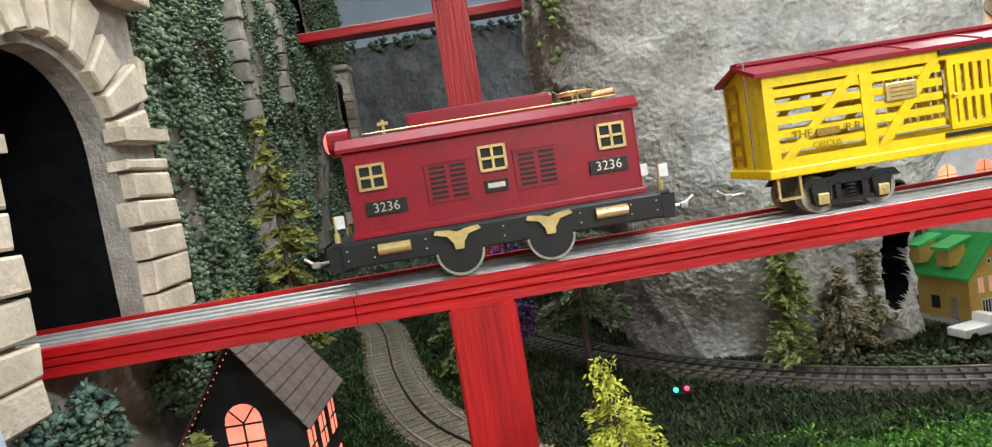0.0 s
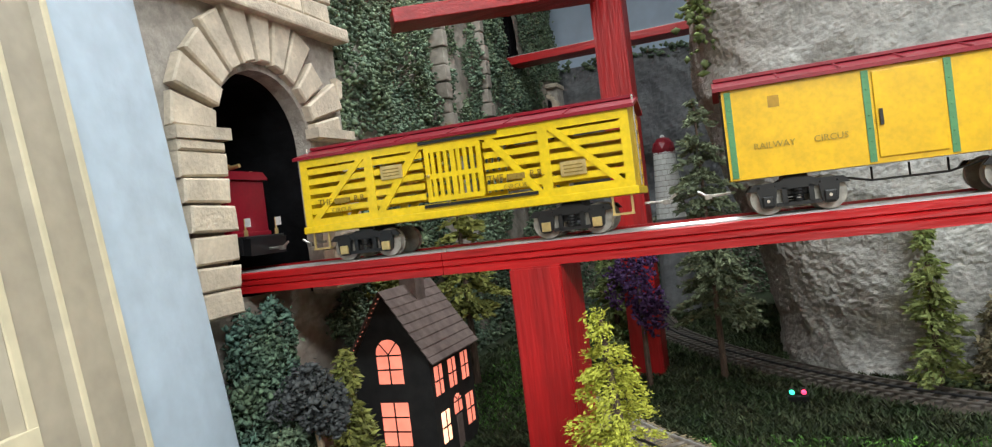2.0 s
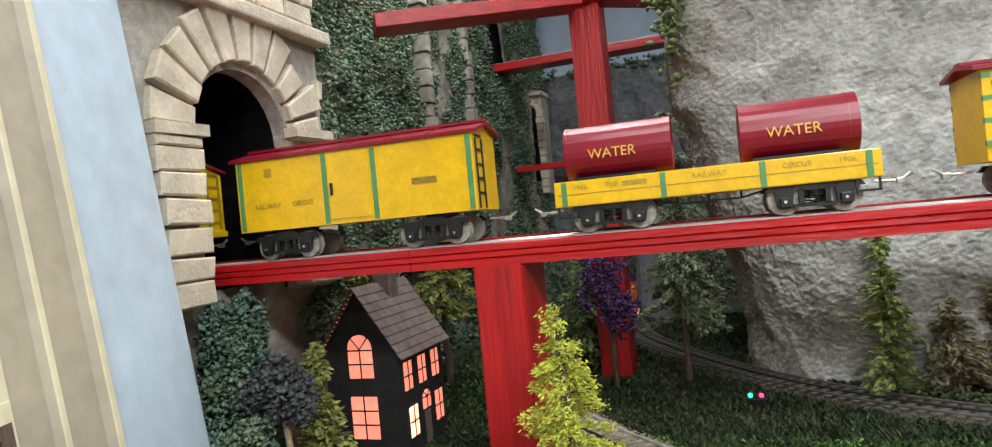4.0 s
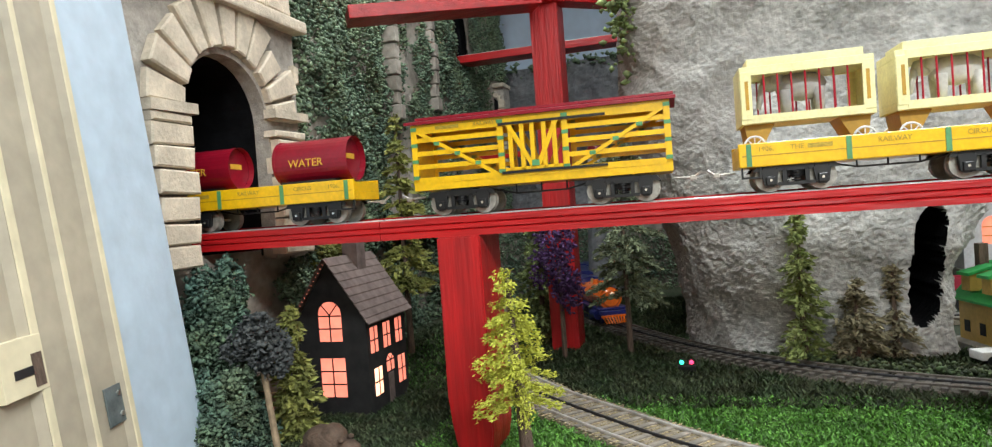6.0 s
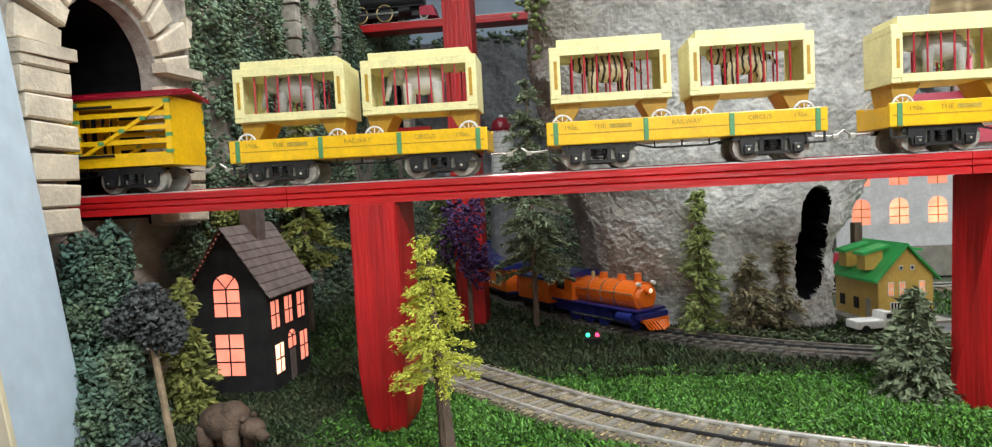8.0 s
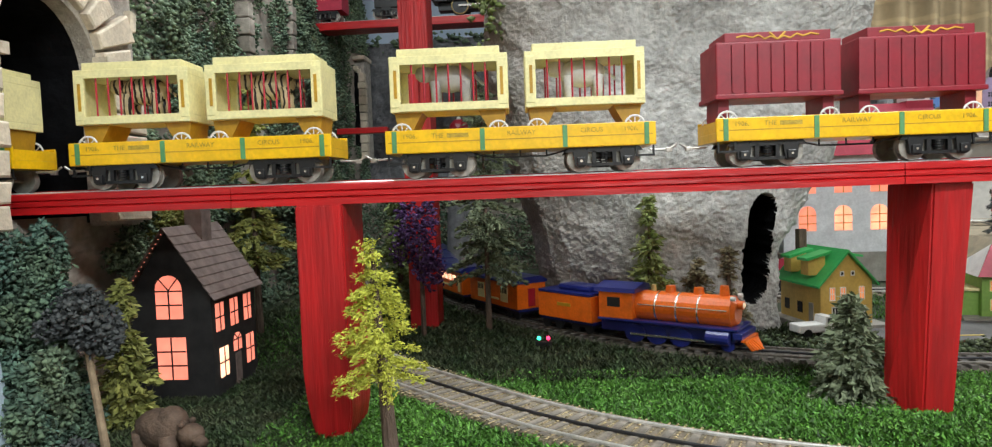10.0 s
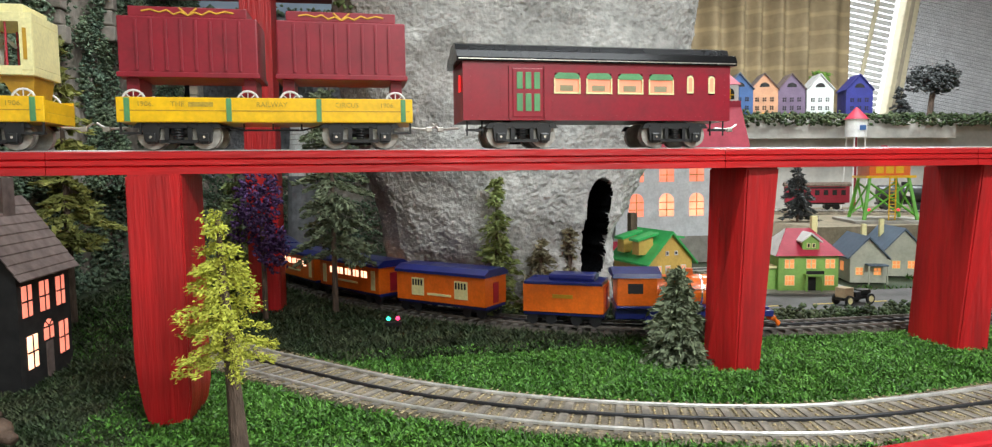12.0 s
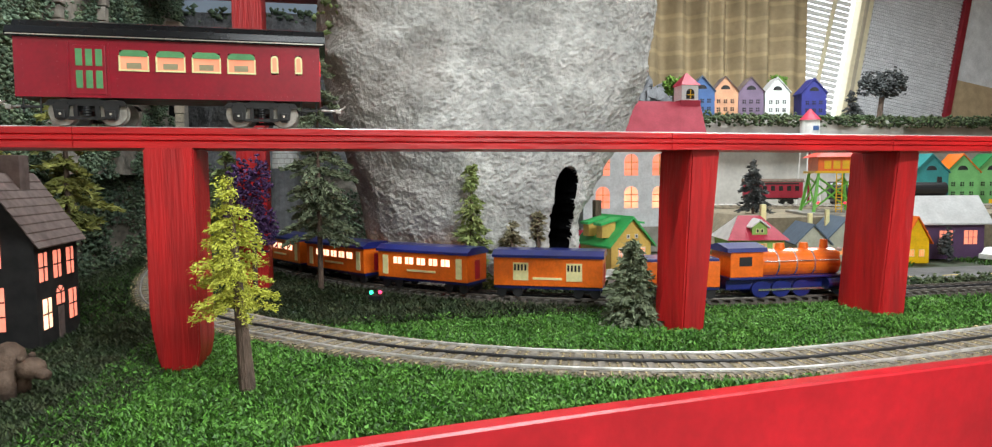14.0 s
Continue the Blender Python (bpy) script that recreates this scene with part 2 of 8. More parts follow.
M_BRIGHT = mat("bright_green_foliage", (0.14, 0.26, 0.03), 0.9, scale=30, col2=(0.08, 0.17, 0.02), island=0.4)
M_BARK = mat("bark", (0.13, 0.085, 0.06), 0.9, vary=0.25, scale=60, bump=0.8, bscale=160, stretch=(3, 3, 0.6))
M_BARKL = mat("pale_twig", (0.36, 0.26, 0.16), 0.8, vary=0.2, scale=60, bump=0.4)
M_CARD = mat("black_card", (0.016, 0.015, 0.015), 0.75, vary=0.2)
M_SHINGLE = mat("brown_card_roof", (0.19, 0.14, 0.125), 0.85, vary=0.15, scale=60)
M_PINK = glow("warm_pink_window", (1.0, 0.27, 0.18), 1.2)
M_HOT = glow("bright_lamp_window", (1.0, 0.55, 0.35), 2.2)
M_AMBER = glow("amber_car_window", (1.0, 0.34, 0.19), 0.6)
M_BLUEW = mat("pale_blue_wall_paint", (0.50, 0.60, 0.69), 0.55, vary=0.05, scale=5, bump=0.15, bscale=80)
M_CREAMW = mat("cream_casing_paint", (0.44, 0.385, 0.29), 0.5, vary=0.07, scale=8, bump=0.12, bscale=60)
M_PALE = mat("pale_casing_edge", (0.72, 0.64, 0.44), 0.42, vary=0.06, scale=8)
M_SKY = mat("sky_blue_backdrop_paint", (0.58, 0.70, 0.85), 0.9, vary=0.05, scale=2)
M_WALL = mat("cream_wall_paint", (0.62, 0.54, 0.42), 0.85, vary=0.05, scale=3)
M_CEIL = mat("white_ceiling", (0.75, 0.74, 0.70), 0.9, vary=0.04, scale=3)
M_FLOOR = mat("grey_floor", (0.22, 0.20, 0.18), 0.7, vary=0.1, scale=4)


# ---- layout lines ----
def deck_front(x):
    return 0.808 + 0.048 * x if x < 1.22 else 0.8666 + 0.075 * (x - 1.22)


DECK_Z, DECK_LOW, RAIL_Z = 0.331, 0.307, 0.3365
DECK_W = 0.105


def deck_mid(x):
    return deck_front(x) + 0.047


def table_front(x):
    pts = [(-0.8, 0.20), (0.2, 0.41), (0.665, 0.508), (0.96, 0.559), (1.222, 0.598), (1.626, 0.647), (2.4, 0.71), (4.3, 0.84)]
    for (a, ya), (b, yb) in zip(pts, pts[1:]):
        if x <= b:
            return ya + (yb - ya) * (x - a) / (b - a)
    return pts[-1][1]


def smooth_line(pts, step):
    """A Catmull-Rom line through points, cut into even steps: (x, y, yaw)."""
    P = [Vector((*p, 0)) for p in pts]
    P = [2 * P[0] - P[1]] + P + [2 * P[-1] - P[-2]]
    fine = []
    for i in range(1, len(P) - 2):
        for k in range(40):
            t = k / 40
            a, b, c, d = P[i - 1:i + 3]
            fine.append(0.5 * ((2 * b) + (c - a) * t + (2 * a - 5 * b + 4 * c - d) * t * t + (3 * b - a - 3 * c + d) * t ** 3))
    fine.append(P[-2])
    out, acc, nxt = [], 0.0, 0.0
    for a, b in zip(fine, fine[1:]):
        L = (b - a).length
        while nxt <= acc + L and L > 0:
            p = a + (b - a) * ((nxt - acc) / L)
            out.append((p.x, p.y, math.atan2(b.y - a.y, b.x - a.x)))
            nxt += step
        acc += L
    return out


def ribbon(line, profile, name, material, parent=None, smooth=False):
    """Sweeps a closed (offset to the left, height) profile along a line of (x, y, yaw)."""
    V, F, n = [], [], len(profile)
    for x, y, a in line:
        V += [(x - math.sin(a) * o, y + math.cos(a) * o, z) for o, z in profile]
    for i in range(len(line) - 1):
        for j in range(n):
            k = (j + 1) % n
            F.append((i * n + j, i * n + k, (i + 1) * n + k, (i + 1) * n + j))
    F += [tuple(range(n))[::-1], tuple((len(line) - 1) * n + j for j in range(n))]
    return raw(name, V, F, material, parent, smooth)


# ---- room shell ----
def structure(name, bm, material, label, category):
    return tagged(part(name, bm, material), label, category, kind="structure")


structure("floor", box(-5, 6, -3, 4.2, -0.95, -0.9), M_FLOOR, "plain grey floor of the train room", "floor")
structure("ceiling", box(-5, 6, -3, 4.2, 1.6, 1.65), M_CEIL, "plain white ceiling of the train room", "ceiling")
structure("wall_south", box(-5, 6, -3.1, -3, -0.9, 1.6), M_WALL, "plain cream wall behind the viewer", "wall")
structure("wall_east", box(6, 6.1, -3, 4.2, -0.9, 1.6), M_WALL, "plain cream side wall", "wall")
structure("wall_west", box(-5.1, -5, -3, 4.2, -0.9, 1.6), M_WALL, "plain cream side wall", "wall")
structure("wall_north", box(-5, 6, 4.2, 4.3, -0.9, 1.6), M_WALL, "plain cream wall behind the layout", "wall")
# housings added above the assumed lamps
for p, sx, sy, w in LAMPS:
    f = thing("unseen_ceiling_light", "assumed white strip light under the ceiling, out of view", "ceiling light", "ceiling lights")
    part("housing", box(p[0] - sx / 2 - 0.03, p[0] + sx / 2 + 0.03, p[1] - sy / 2 - 0.03, p[1] + sy / 2 + 0.03, 1.54, 1.6, 0.006), M_WHITE, f)

# ---- table top ----
V, F = [], []
NX, NY = 190, 90
for i in range(NX + 1):
    x = -2.2 + 6.5 * i / NX
    for j in range(NY + 1):
        v = (j / NY) ** 1.25
        y = table_front(x) + 0.004 + v * (4.1 - table_front(x))
        V.append((x, y, 0.004 * noise.noise((x * 6, y * 6, 0)) - 0.004))
for i in range(NX):
    for j in range(NY):
        a = i * (NY + 1) + j
        F.append((a, a + NY + 1, a + NY + 2, a + 1))
ground = tagged(raw("ground", V, F, M_EARTH, smooth=True), "dark earth and moss-green scenery base of the layout", "ground", kind="structure")
lineF = [(x, table_front(x), 0) for x in [(-0.8 + 5.1 * i / 60) for i in range(61)]]
fas = ribbon(lineF, [(0.0, 0.006), (-0.022, 0.006), (-0.024, 0.003), (-0.024, -0.34), (0.0, -0.34)], "table_fascia", M_FASCIA)
tagged(fas, "glossy red painted board edging the layout table", "fascia", kind="structure")
structure("table_frame", box(-0.7, 4.2, 0.95, 4.1, -0.2, -0.06), M_TIE, "wooden frame under the layout table", "table frame")
for lx, ly in ((-0.5, 1.0), (1.8, 1.0), (4.0, 1.1), (-0.5, 3.9), (1.8, 3.9), (4.0, 3.9)):
    structure("table_leg", box(lx - 0.04, lx + 0.04, ly - 0.04, ly + 0.04, -0.9, -0.2), M_TIE, "square wooden leg under the layout table", "table leg")

# ---- red trestle ----
trestle = thing("trestle", "red painted wooden trestle bridge carrying the circus train", "trestle bridge", kind="structure")
prof = [(0.0, DECK_LOW), (0.0, DECK_LOW + 0.008), (0.003, DECK_LOW + 0.0095), (0.0, DECK_LOW + 0.011), (0.0, DECK_LOW + 0.016), (0.003, DECK_LOW + 0.0175), (0.0, DECK_LOW + 0.019),
        (0.0, DECK_Z + 0.002), (0.004, DECK_Z + 0.0035), (0.009, DECK_Z + 0.002), (0.009, DECK_Z), (0.09, DECK_Z), (0.09, DECK_Z + 0.008), (0.096, DECK_Z + 0.008), (DECK_W, DECK_Z + 0.006), (DECK_W, DECK_LOW)]
for xs in ((-4.2, 0.36), (0.361, 1.222), (1.223, 1.66), (1.661, 5.2)):
    ln = [(xs[0] + (xs[1] - xs[0]) * k / 4, deck_front(xs[0] + (xs[1] - xs[0]) * k / 4), 0.0) for k in range(5)]
    ribbon(ln, prof, "deck_beam", M_RED, trestle)
for off, rr in ((-0.027, M_RAIL), (0.0, M_RAIL), (0.027, M_RAIL)):
    for xs in ((-4.2, 0.36), (0.361, 1.222), (1.223, 5.2)):
        ln = [(xs[0] + (xs[1] - xs[0]) * k / 4, deck_mid(xs[0] + (xs[1] - xs[0]) * k / 4) + off, 0.0) for k in range(5)]
        ribbon(ln, [(-0.0042, DECK_Z + 0.0008), (-0.0042, DECK_Z + 0.0016), (-0.0028, DECK_Z + 0.0022), (-0.0030, RAIL_Z - 0.001), (-0.0016, RAIL_Z), (0.0016, RAIL_Z), (0.0030, RAIL_Z - 0.001), (0.0028, DECK_Z + 0.0022), (0.0042, DECK_Z + 0.0016), (0.0042, DECK_Z + 0.0008)], "rail", rr, trestle)
for xs in ((-4.2, 0.36), (0.361, 1.222), (1.223, 5.2)):
    ln = [(xs[0] + (xs[1] - xs[0]) * k / 4, deck_mid(xs[0] + (xs[1] - xs[0]) * k / 4), 0.0) for k in range(5)]
    ribbon(ln, [(-0.0365, DECK_Z - 0.002), (-0.0365, DECK_Z + 0.0006), (0.041, DECK_Z + 0.0006), (0.041, DECK_Z - 0.002)], "track_bed", M_NEARBLK, trestle)
bm = bmesh.new()
for k in range(150):
    x = -2.0 + 0.045 * k
    box(x, x + 0.012, deck_mid(x) - 0.036, deck_mid(x) + 0.036, DECK_Z - 0.001, DECK_Z + 0.0012, bm=bm)
part("thin_ties", bm, M_IRON, trestle)


def board(profile, y0, y1):
    """An upright board with a shaped outline in x and z."""
    bm = prism(profile, "y", y0, y1)
    bmesh.ops.bevel(bm, geom=bm.edges[:], offset=0.0022, segments=2, affect="EDGES")
    return bm


def loft(foot, head, z0, z1):
    """A post whose foot and head are four-cornered outlines in plan."""
    bm = bmesh.new()
    a = [bm.verts.new((x, y, z0)) for x, y in foot]
    b = [bm.verts.new((x, y, z1)) for x, y in head]
    bm.faces.new(a[::-1])
    bm.faces.new(b)
    for i in range(4):
        bm.faces.new((a[i], a[(i + 1) % 4], b[(i + 1) % 4], b[i]))
    bmesh.ops.recalc_face_normals(bm, faces=bm.faces[:])
    bmesh.ops.bevel(bm, geom=bm.edges[:], offset=0.0022, segments=2, affect="EDGES")
    return bm


def bar(p, q, w, h):
    """A square-cut timber from p to q, w wide and h high."""
    p, q = Vector(p), Vector(q)
    d = q - p
    m = Matrix.Translation((p + q) / 2) @ Matrix.Rotation(math.atan2(d.y, d.x), 4, "Z") @ Matrix.Rotation(-math.atan2(d.z, math.hypot(d.x, d.y)), 4, "Y")
    bm = box(-d.length / 2, d.length / 2, -w / 2, w / 2, -h / 2, h / 2, 0.002)
    bmesh.ops.transform(bm, matrix=m, verts=bm.verts[:])
    return bm


foot = [(0.462, -0.012), (0.494, -0.012), (0.503, 0.004), (0.508, 0.03), (0.508, DECK_LOW), (0.4445, DECK_LOW), (0.4445, 0.085), (0.448, 0.05), (0.453, 0.02)]
part("post", board(foot, 0.827, 0.92), M_REDV, trestle)
part("post", loft([(1.262, 0.902), (1.299, 0.898), (1.275, 0.95), (1.230, 0.946)], [(1.267, 0.886), (1.318, 0.886), (1.297, 0.962), (1.243, 0.958)], -0.004, DECK_LOW), M_REDV, trestle)
part("post", loft([(1.689, 0.955), (1.719, 0.926), (1.71, 1.035), (1.664, 1.04)], [(1.698, 0.928), (1.743, 0.928), (1.730, 1.03), (1.678, 1.03)], -0.004, DECK_LOW), M_REDV, trestle)
for px in (2.35, 3.1, 3.9):
    part("post", loft([(px, deck_front(px) + 0.01), (px + 0.045, deck_front(px) + 0.01), (px + 0.045, deck_front(px) + 0.10), (px, deck_front(px) + 0.10)], [(px - 0.003, deck_front(px) + 0.006), (px + 0.05, deck_front(px) + 0.006), (px + 0.05, deck_front(px) + 0.103), (px - 0.003, deck_front(px) + 0.103)], -0.004, DECK_LOW), M_REDV, trestle)

# ---- upper red trestle behind ----
upper = thing("upper_trestle", "red painted wooden upper trestle with tall posts and cross rails", "trestle bridge", kind="structure")
part("post", board([(0.446, -0.004), (0.511, -0.004), (0.511, 1.45), (0.446, 1.45)], 1.50, 1.58), M_REDV, upper)
part("beam", bar((0.112, 1.246, 0.768), (0.47, 1.475, 0.806), 0.075, 0.028), M_RED, upper)
part("beam", bar((0.47, 1.49, 0.82), (0.80, 1.75, 0.82), 0.05, 0.026), M_RED, upper)
part("rail_board", bar((-3.4, 2.29, 0.884), (1.38, 2.29, 0.884), 0.085, 0.026), M_RED, upper)
for off in (-0.027, 0.027):
    part("rail", box(-3.4, 1.38, 2.29 + off - 0.002, 2.29 + off + 0.002, 0.897, 0.901), M_RAIL, upper)
part("rail_board", bar((0.04, 2.32, 0.535), (0.22, 2.32, 0.535), 0.03, 0.02), M_RED, upper)


# ---- tunnel portal of stone ----
PX, PY0, PY1, PZ, PR = 0.11, 0.750, 0.952, 0.510, 0.101
PC = (PY0 + PY1) / 2
portal = thing("tunnel_portal", "beige cast-stone tunnel portal with arched opening and ledge", "tunnel portal", kind="structure")
prof = [(0.655, 0.285), (PY0, 0.285)] + [(PC - PR * math.cos(math.pi * k / 16), PZ + PR * math.sin(math.pi * k / 16)) for k in range(17)] + [(PY1, 0.285), (1.045, 0.285), (1.045, 1.15), (0.655, 1.15)]
part("wall", prism(prof, "x", 0.075, PX - 0.008), M_MORTAR, portal, "grey mortar behind the stones")


def stone(y0, y1, z0, z1, d=0.0):
    j = lambda s: R.uniform(-s, s)
    pts = [(y0 + j(.003), z0 + j(.002)), (y1 + j(.003), z0 + j(.002)), (y1 + j(.003), z1 + j(.002)), (y0 + j(.003), z1 + j(.002))]
    return wedge(pts, d + R.uniform(0, 0.004))


def wedge(pts, d=0.0):
    bm = prism(pts, "x", PX - 0.015, PX + 0.003 + d)
    bmesh.ops.bevel(bm, geom=[e for e in bm.edges if all(v.co.x > PX for v in e.verts)], offset=0.0025, segments=1, affect="EDGES")
    return part("stone", bm, M_STONE, portal)


z = 0.287
while z < 0.500:
    h = R.uniform(0.030, 0.040)
    for a, b in ((0.676, PY0 + 0.003), (PY1 - 0.003, 1.040)):
        stone(a + R.uniform(0, 0.008), b, z + 0.003, min(z + h, 0.502), 0.006)
    z += h
part("capstone", prism([(0.672, 0.503), (PY0 + 0.010, 0.505), (PY0 + 0.010, 0.520), (0.672, 0.518)], "x", PX - 0.01, PX + 0.014), M_STONE, portal)
part("capstone", prism([(PY1 - 0.006, 0.522), (1.046, 0.524), (1.046, 0.538), (PY1 - 0.006, 0.537)], "x", PX - 0.01, PX + 0.014), M_STONE, portal)
NV = 11
for k in range(NV):
    a0, a1 = math.pi * (k + R.uniform(0.05, 0.13)) / NV, math.pi * (k + R.uniform(0.86, 0.95)) / NV
    ro = PR + R.uniform(0.062, 0.092)
    wedge([(PC + r * math.cos(a), PZ + 0.008 + r * math.sin(a)) for r, a in ((PR + 0.002, a0), (ro, a0), (ro, a1), (PR + 0.002, a1))], R.uniform(0.0, 0.006))
z = 0.52
while z < 1.12:
    h = R.uniform(0.028, 0.040)
    if 0.675 < z + h and z < 0.712:
        z = 0.712
    y = 0.660
    while y < 1.03:
        w = R.uniform(0.035, 0.075)
        y2 = min(y + w, 1.042)
        far = min(math.hypot(yy - PC, zz - PZ) for yy in (y, (y + y2) / 2, y2) for zz in (z, z + h))
        if far > 0.178 or z > 0.7:
            stone(y + 0.002, y2 - 0.002, z + 0.002, z + h - 0.002)
        y = y2
    z += h
part("ledge", box(PX - 0.01, PX + 0.02, 0.65, 1.055, 0.684, 0.706, 0.004), M_STONE, portal)
# lining of the tunnel, coloured black for the darkness inside
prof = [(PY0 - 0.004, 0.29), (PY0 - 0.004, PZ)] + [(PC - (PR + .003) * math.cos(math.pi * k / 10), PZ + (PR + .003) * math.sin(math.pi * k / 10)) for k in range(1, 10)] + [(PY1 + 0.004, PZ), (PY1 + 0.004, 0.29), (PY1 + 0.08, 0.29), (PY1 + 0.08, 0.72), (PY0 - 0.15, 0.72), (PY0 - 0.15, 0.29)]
tagged(part("tunnel_lining", prism(prof, "x", -4.3, 0.074), M_NEARBLK), "railway tunnel lining painted black for the dark inside", "tunnel", kind="structure")
structure("tunnel_end", box(-4.36, -4.3, 0.5, 1.1, 0.2, 0.75), M_NEARBLK, "end of the tunnel painted black for the dark inside", "tunnel")


# ---- rock forms ----
def relief(p, s=1.0):
    q = Vector(p)
    crag = noise.ridged_multi_fractal(q * 9, 1.0, 2.1, 4, 1.0, 2.0) * 0.5
    w = Vector((q.x, q.y, q.z * 1.5))
    flake = noise.noise(w * 36) + 0.7 * noise.noise(w * 78)
    return (0.030 * noise.noise(q * 3.2) + 0.012 * noise.noise(q * 10) + 0.018 * crag + 0.0040 * abs(flake) * (0.35 + 1.3 * abs(noise.noise(q * 5))) + 0.0020 * noise.noise(q * 130)) * s


def sheet(name, foot, crown, zs, material, nu, nv, amount, hole=None, blend=lambda k: k, cut=None):
    """A rock face between a foot line and a crown line (x, y), rising over the heights zs."""
    A, B = smooth_line(foot, 0.004), smooth_line(crown, 0.004)
    V, F, sunk = [], [], set()
    for i in range(nu + 1):
        a = A[min(len(A) - 1, int(i / nu * (len(A) - 1)))]
        b = B[min(len(B) - 1, int(i / nu * (len(B) - 1)))]
        for j in range(nv + 1):
            v = j / nv
            z = zs[0] + (zs[1] - zs[0]) * v
            k = blend(z)
            x, y, yaw = a[0] + (b[0] - a[0]) * k, a[1] + (b[1] - a[1]) * k, a[2] + (b[2] - a[2]) * k
            nx, ny = math.sin(yaw), -math.cos(yaw)
            d = relief((x, y, z), amount) - 0.02 * amount
            p = Vector((x + nx * d, y + ny * d, z + 0.3 * relief((y, z, x), amount) * 0.3))
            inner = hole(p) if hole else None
            # points deep in the cave are marked for black, its painted shade
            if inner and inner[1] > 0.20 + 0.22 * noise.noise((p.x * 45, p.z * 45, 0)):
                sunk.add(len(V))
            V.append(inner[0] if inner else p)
    for i in range(nu):
        for j in range(nv):
            a = i * (nv + 1) + j
            q = (a, a + nv + 1, a + nv + 2, a + 1)
            if cut is None or not all(cut(V[k]) for k in q):
                F.append(q)
    ob = raw(name, V, F, material)
    # cave darkness is painted: faces touching marked points turn black
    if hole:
        ob.data.materials.append(M_NEARBLK)
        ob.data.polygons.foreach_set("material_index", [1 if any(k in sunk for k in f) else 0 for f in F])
    return ob


def ease(a, b):
    return lambda z: (lambda t: t * t * (3 - 2 * t))(min(1, max(0, (z - a) / (b - a))))


def cave(p):
    """The mouth of the cave: inside its outline the rock runs back; gives the place and how far in it is."""
    mid = 1.194 + 0.16 * (p.z - 0.12)
    half = 0.032 + 0.010 * noise.noise((p.z * 24, 1.5, 0)) + 0.006 * noise.noise((p.z * 70, p.x * 40, 4)) + 0.06 * max(0.0, p.z - 0.20)
    e = math.sqrt((abs(p.x - mid) / half) ** 2.4 + (abs(p.z - 0.175) / 0.115) ** 4)
    if p.y < 1.62 and e < 1:
        d = min(1.0, (1 - e) * 2.6)
        return Vector((p.x, p.y + 0.30 * d * d * (3 - 2 * d), p.z)), d
    return None


def upper_mouth(p):
    return 2.225 < p.y < 2.355 and 0.87 < p.z < 1.085


def bore(p):
    return 0.25 < p.x < 0.47 and p.z < 0.16 and p.y > 2.15


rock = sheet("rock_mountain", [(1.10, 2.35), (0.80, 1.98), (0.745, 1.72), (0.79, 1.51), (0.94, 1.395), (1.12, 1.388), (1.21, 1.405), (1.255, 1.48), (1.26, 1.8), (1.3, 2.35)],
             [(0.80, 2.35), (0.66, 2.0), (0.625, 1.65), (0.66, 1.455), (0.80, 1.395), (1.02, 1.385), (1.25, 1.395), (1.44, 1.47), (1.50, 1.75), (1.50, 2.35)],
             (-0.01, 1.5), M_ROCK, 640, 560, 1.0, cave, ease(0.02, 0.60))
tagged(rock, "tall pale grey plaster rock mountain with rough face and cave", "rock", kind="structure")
hill = sheet("ivy_hill", [(-0.10, 0.60), (0.02, 0.72), (0.07, 0.97), (0.05, 1.2), (-0.05, 1.6), (-0.06, 2.1), (0.05, 2.45), (0.4, 2.62), (0.9, 2.66), (1.5, 2.66)],
             [(-0.02, 0.60), (0.06, 0.72), (0.095, 0.98), (0.08, 1.2), (-0.02, 1.6), (-0.04, 2.1), (0.05, 2.5), (0.4, 2.66), (0.9, 2.7), (1.5, 2.7)],
             (-0.01, 0.30), M_ROCKB, 200, 50, 0.7, cut=bore)
tagged(hill, "brown plaster hillside below the tunnel portal", "hill", kind="structure")
cliff = sheet("castle_cliff", [(0.10, 1.03), (0.075, 1.2), (0.03, 1.5), (0.025, 2.0), (0.02, 2.4), (0.025, 2.69), (-0.25, 2.80)],
              [(0.085, 1.03), (0.06, 1.2), (0.01, 1.5), (0.005, 2.0), (0.01, 2.4), (0.03, 2.69), (-0.25, 2.82)], (0.28, 1.45), M_ROCKB, 220, 140, 0.55, cut=upper_mouth)
# upper tunnel: its inner darkness is put into the lining's black
U = [(2.235, 0.86), (2.235, 1.06), (2.29, 1.10), (2.345, 1.06), (2.345, 0.86), (2.40, 0.86), (2.40, 1.15), (2.18, 1.15), (2.18, 0.86)]
tagged(part("upper_tunnel_lining", prism(U, "x", -3.5, -0.012), M_NEARBLK), "upper railway tunnel lining painted black for the dark inside", "tunnel", kind="structure")
tagged(cliff, "tall plaster cliff with grey stone faces and ivy", "cliff", kind="structure")
ridge = sheet("dark_ridge", [(-0.05, 2.78), (0.25, 2.74), (0.55, 2.74), (0.9, 2.78)], [(-0.05, 2.84), (0.25, 2.81), (0.55, 2.81), (0.9, 2.84)], (-0.01, 0.945), M_ROCKD, 150, 120, 1.0, cut=bore)
tagged(ridge, "dark grey plaster ridge behind the trestle", "ridge", kind="structure")
for k, (bx0, bx1, bz0) in enumerate(((-0.8, 0.17, -0.05), (0.17, 0.42, 0.25), (0.42, 1.5, -0.05))):
    structure("backdrop", box(bx0, bx1, 2.9, 2.93, bz0, 1.58), M_SKY, "pale sky-blue painted board behind the mountain", "backdrop")

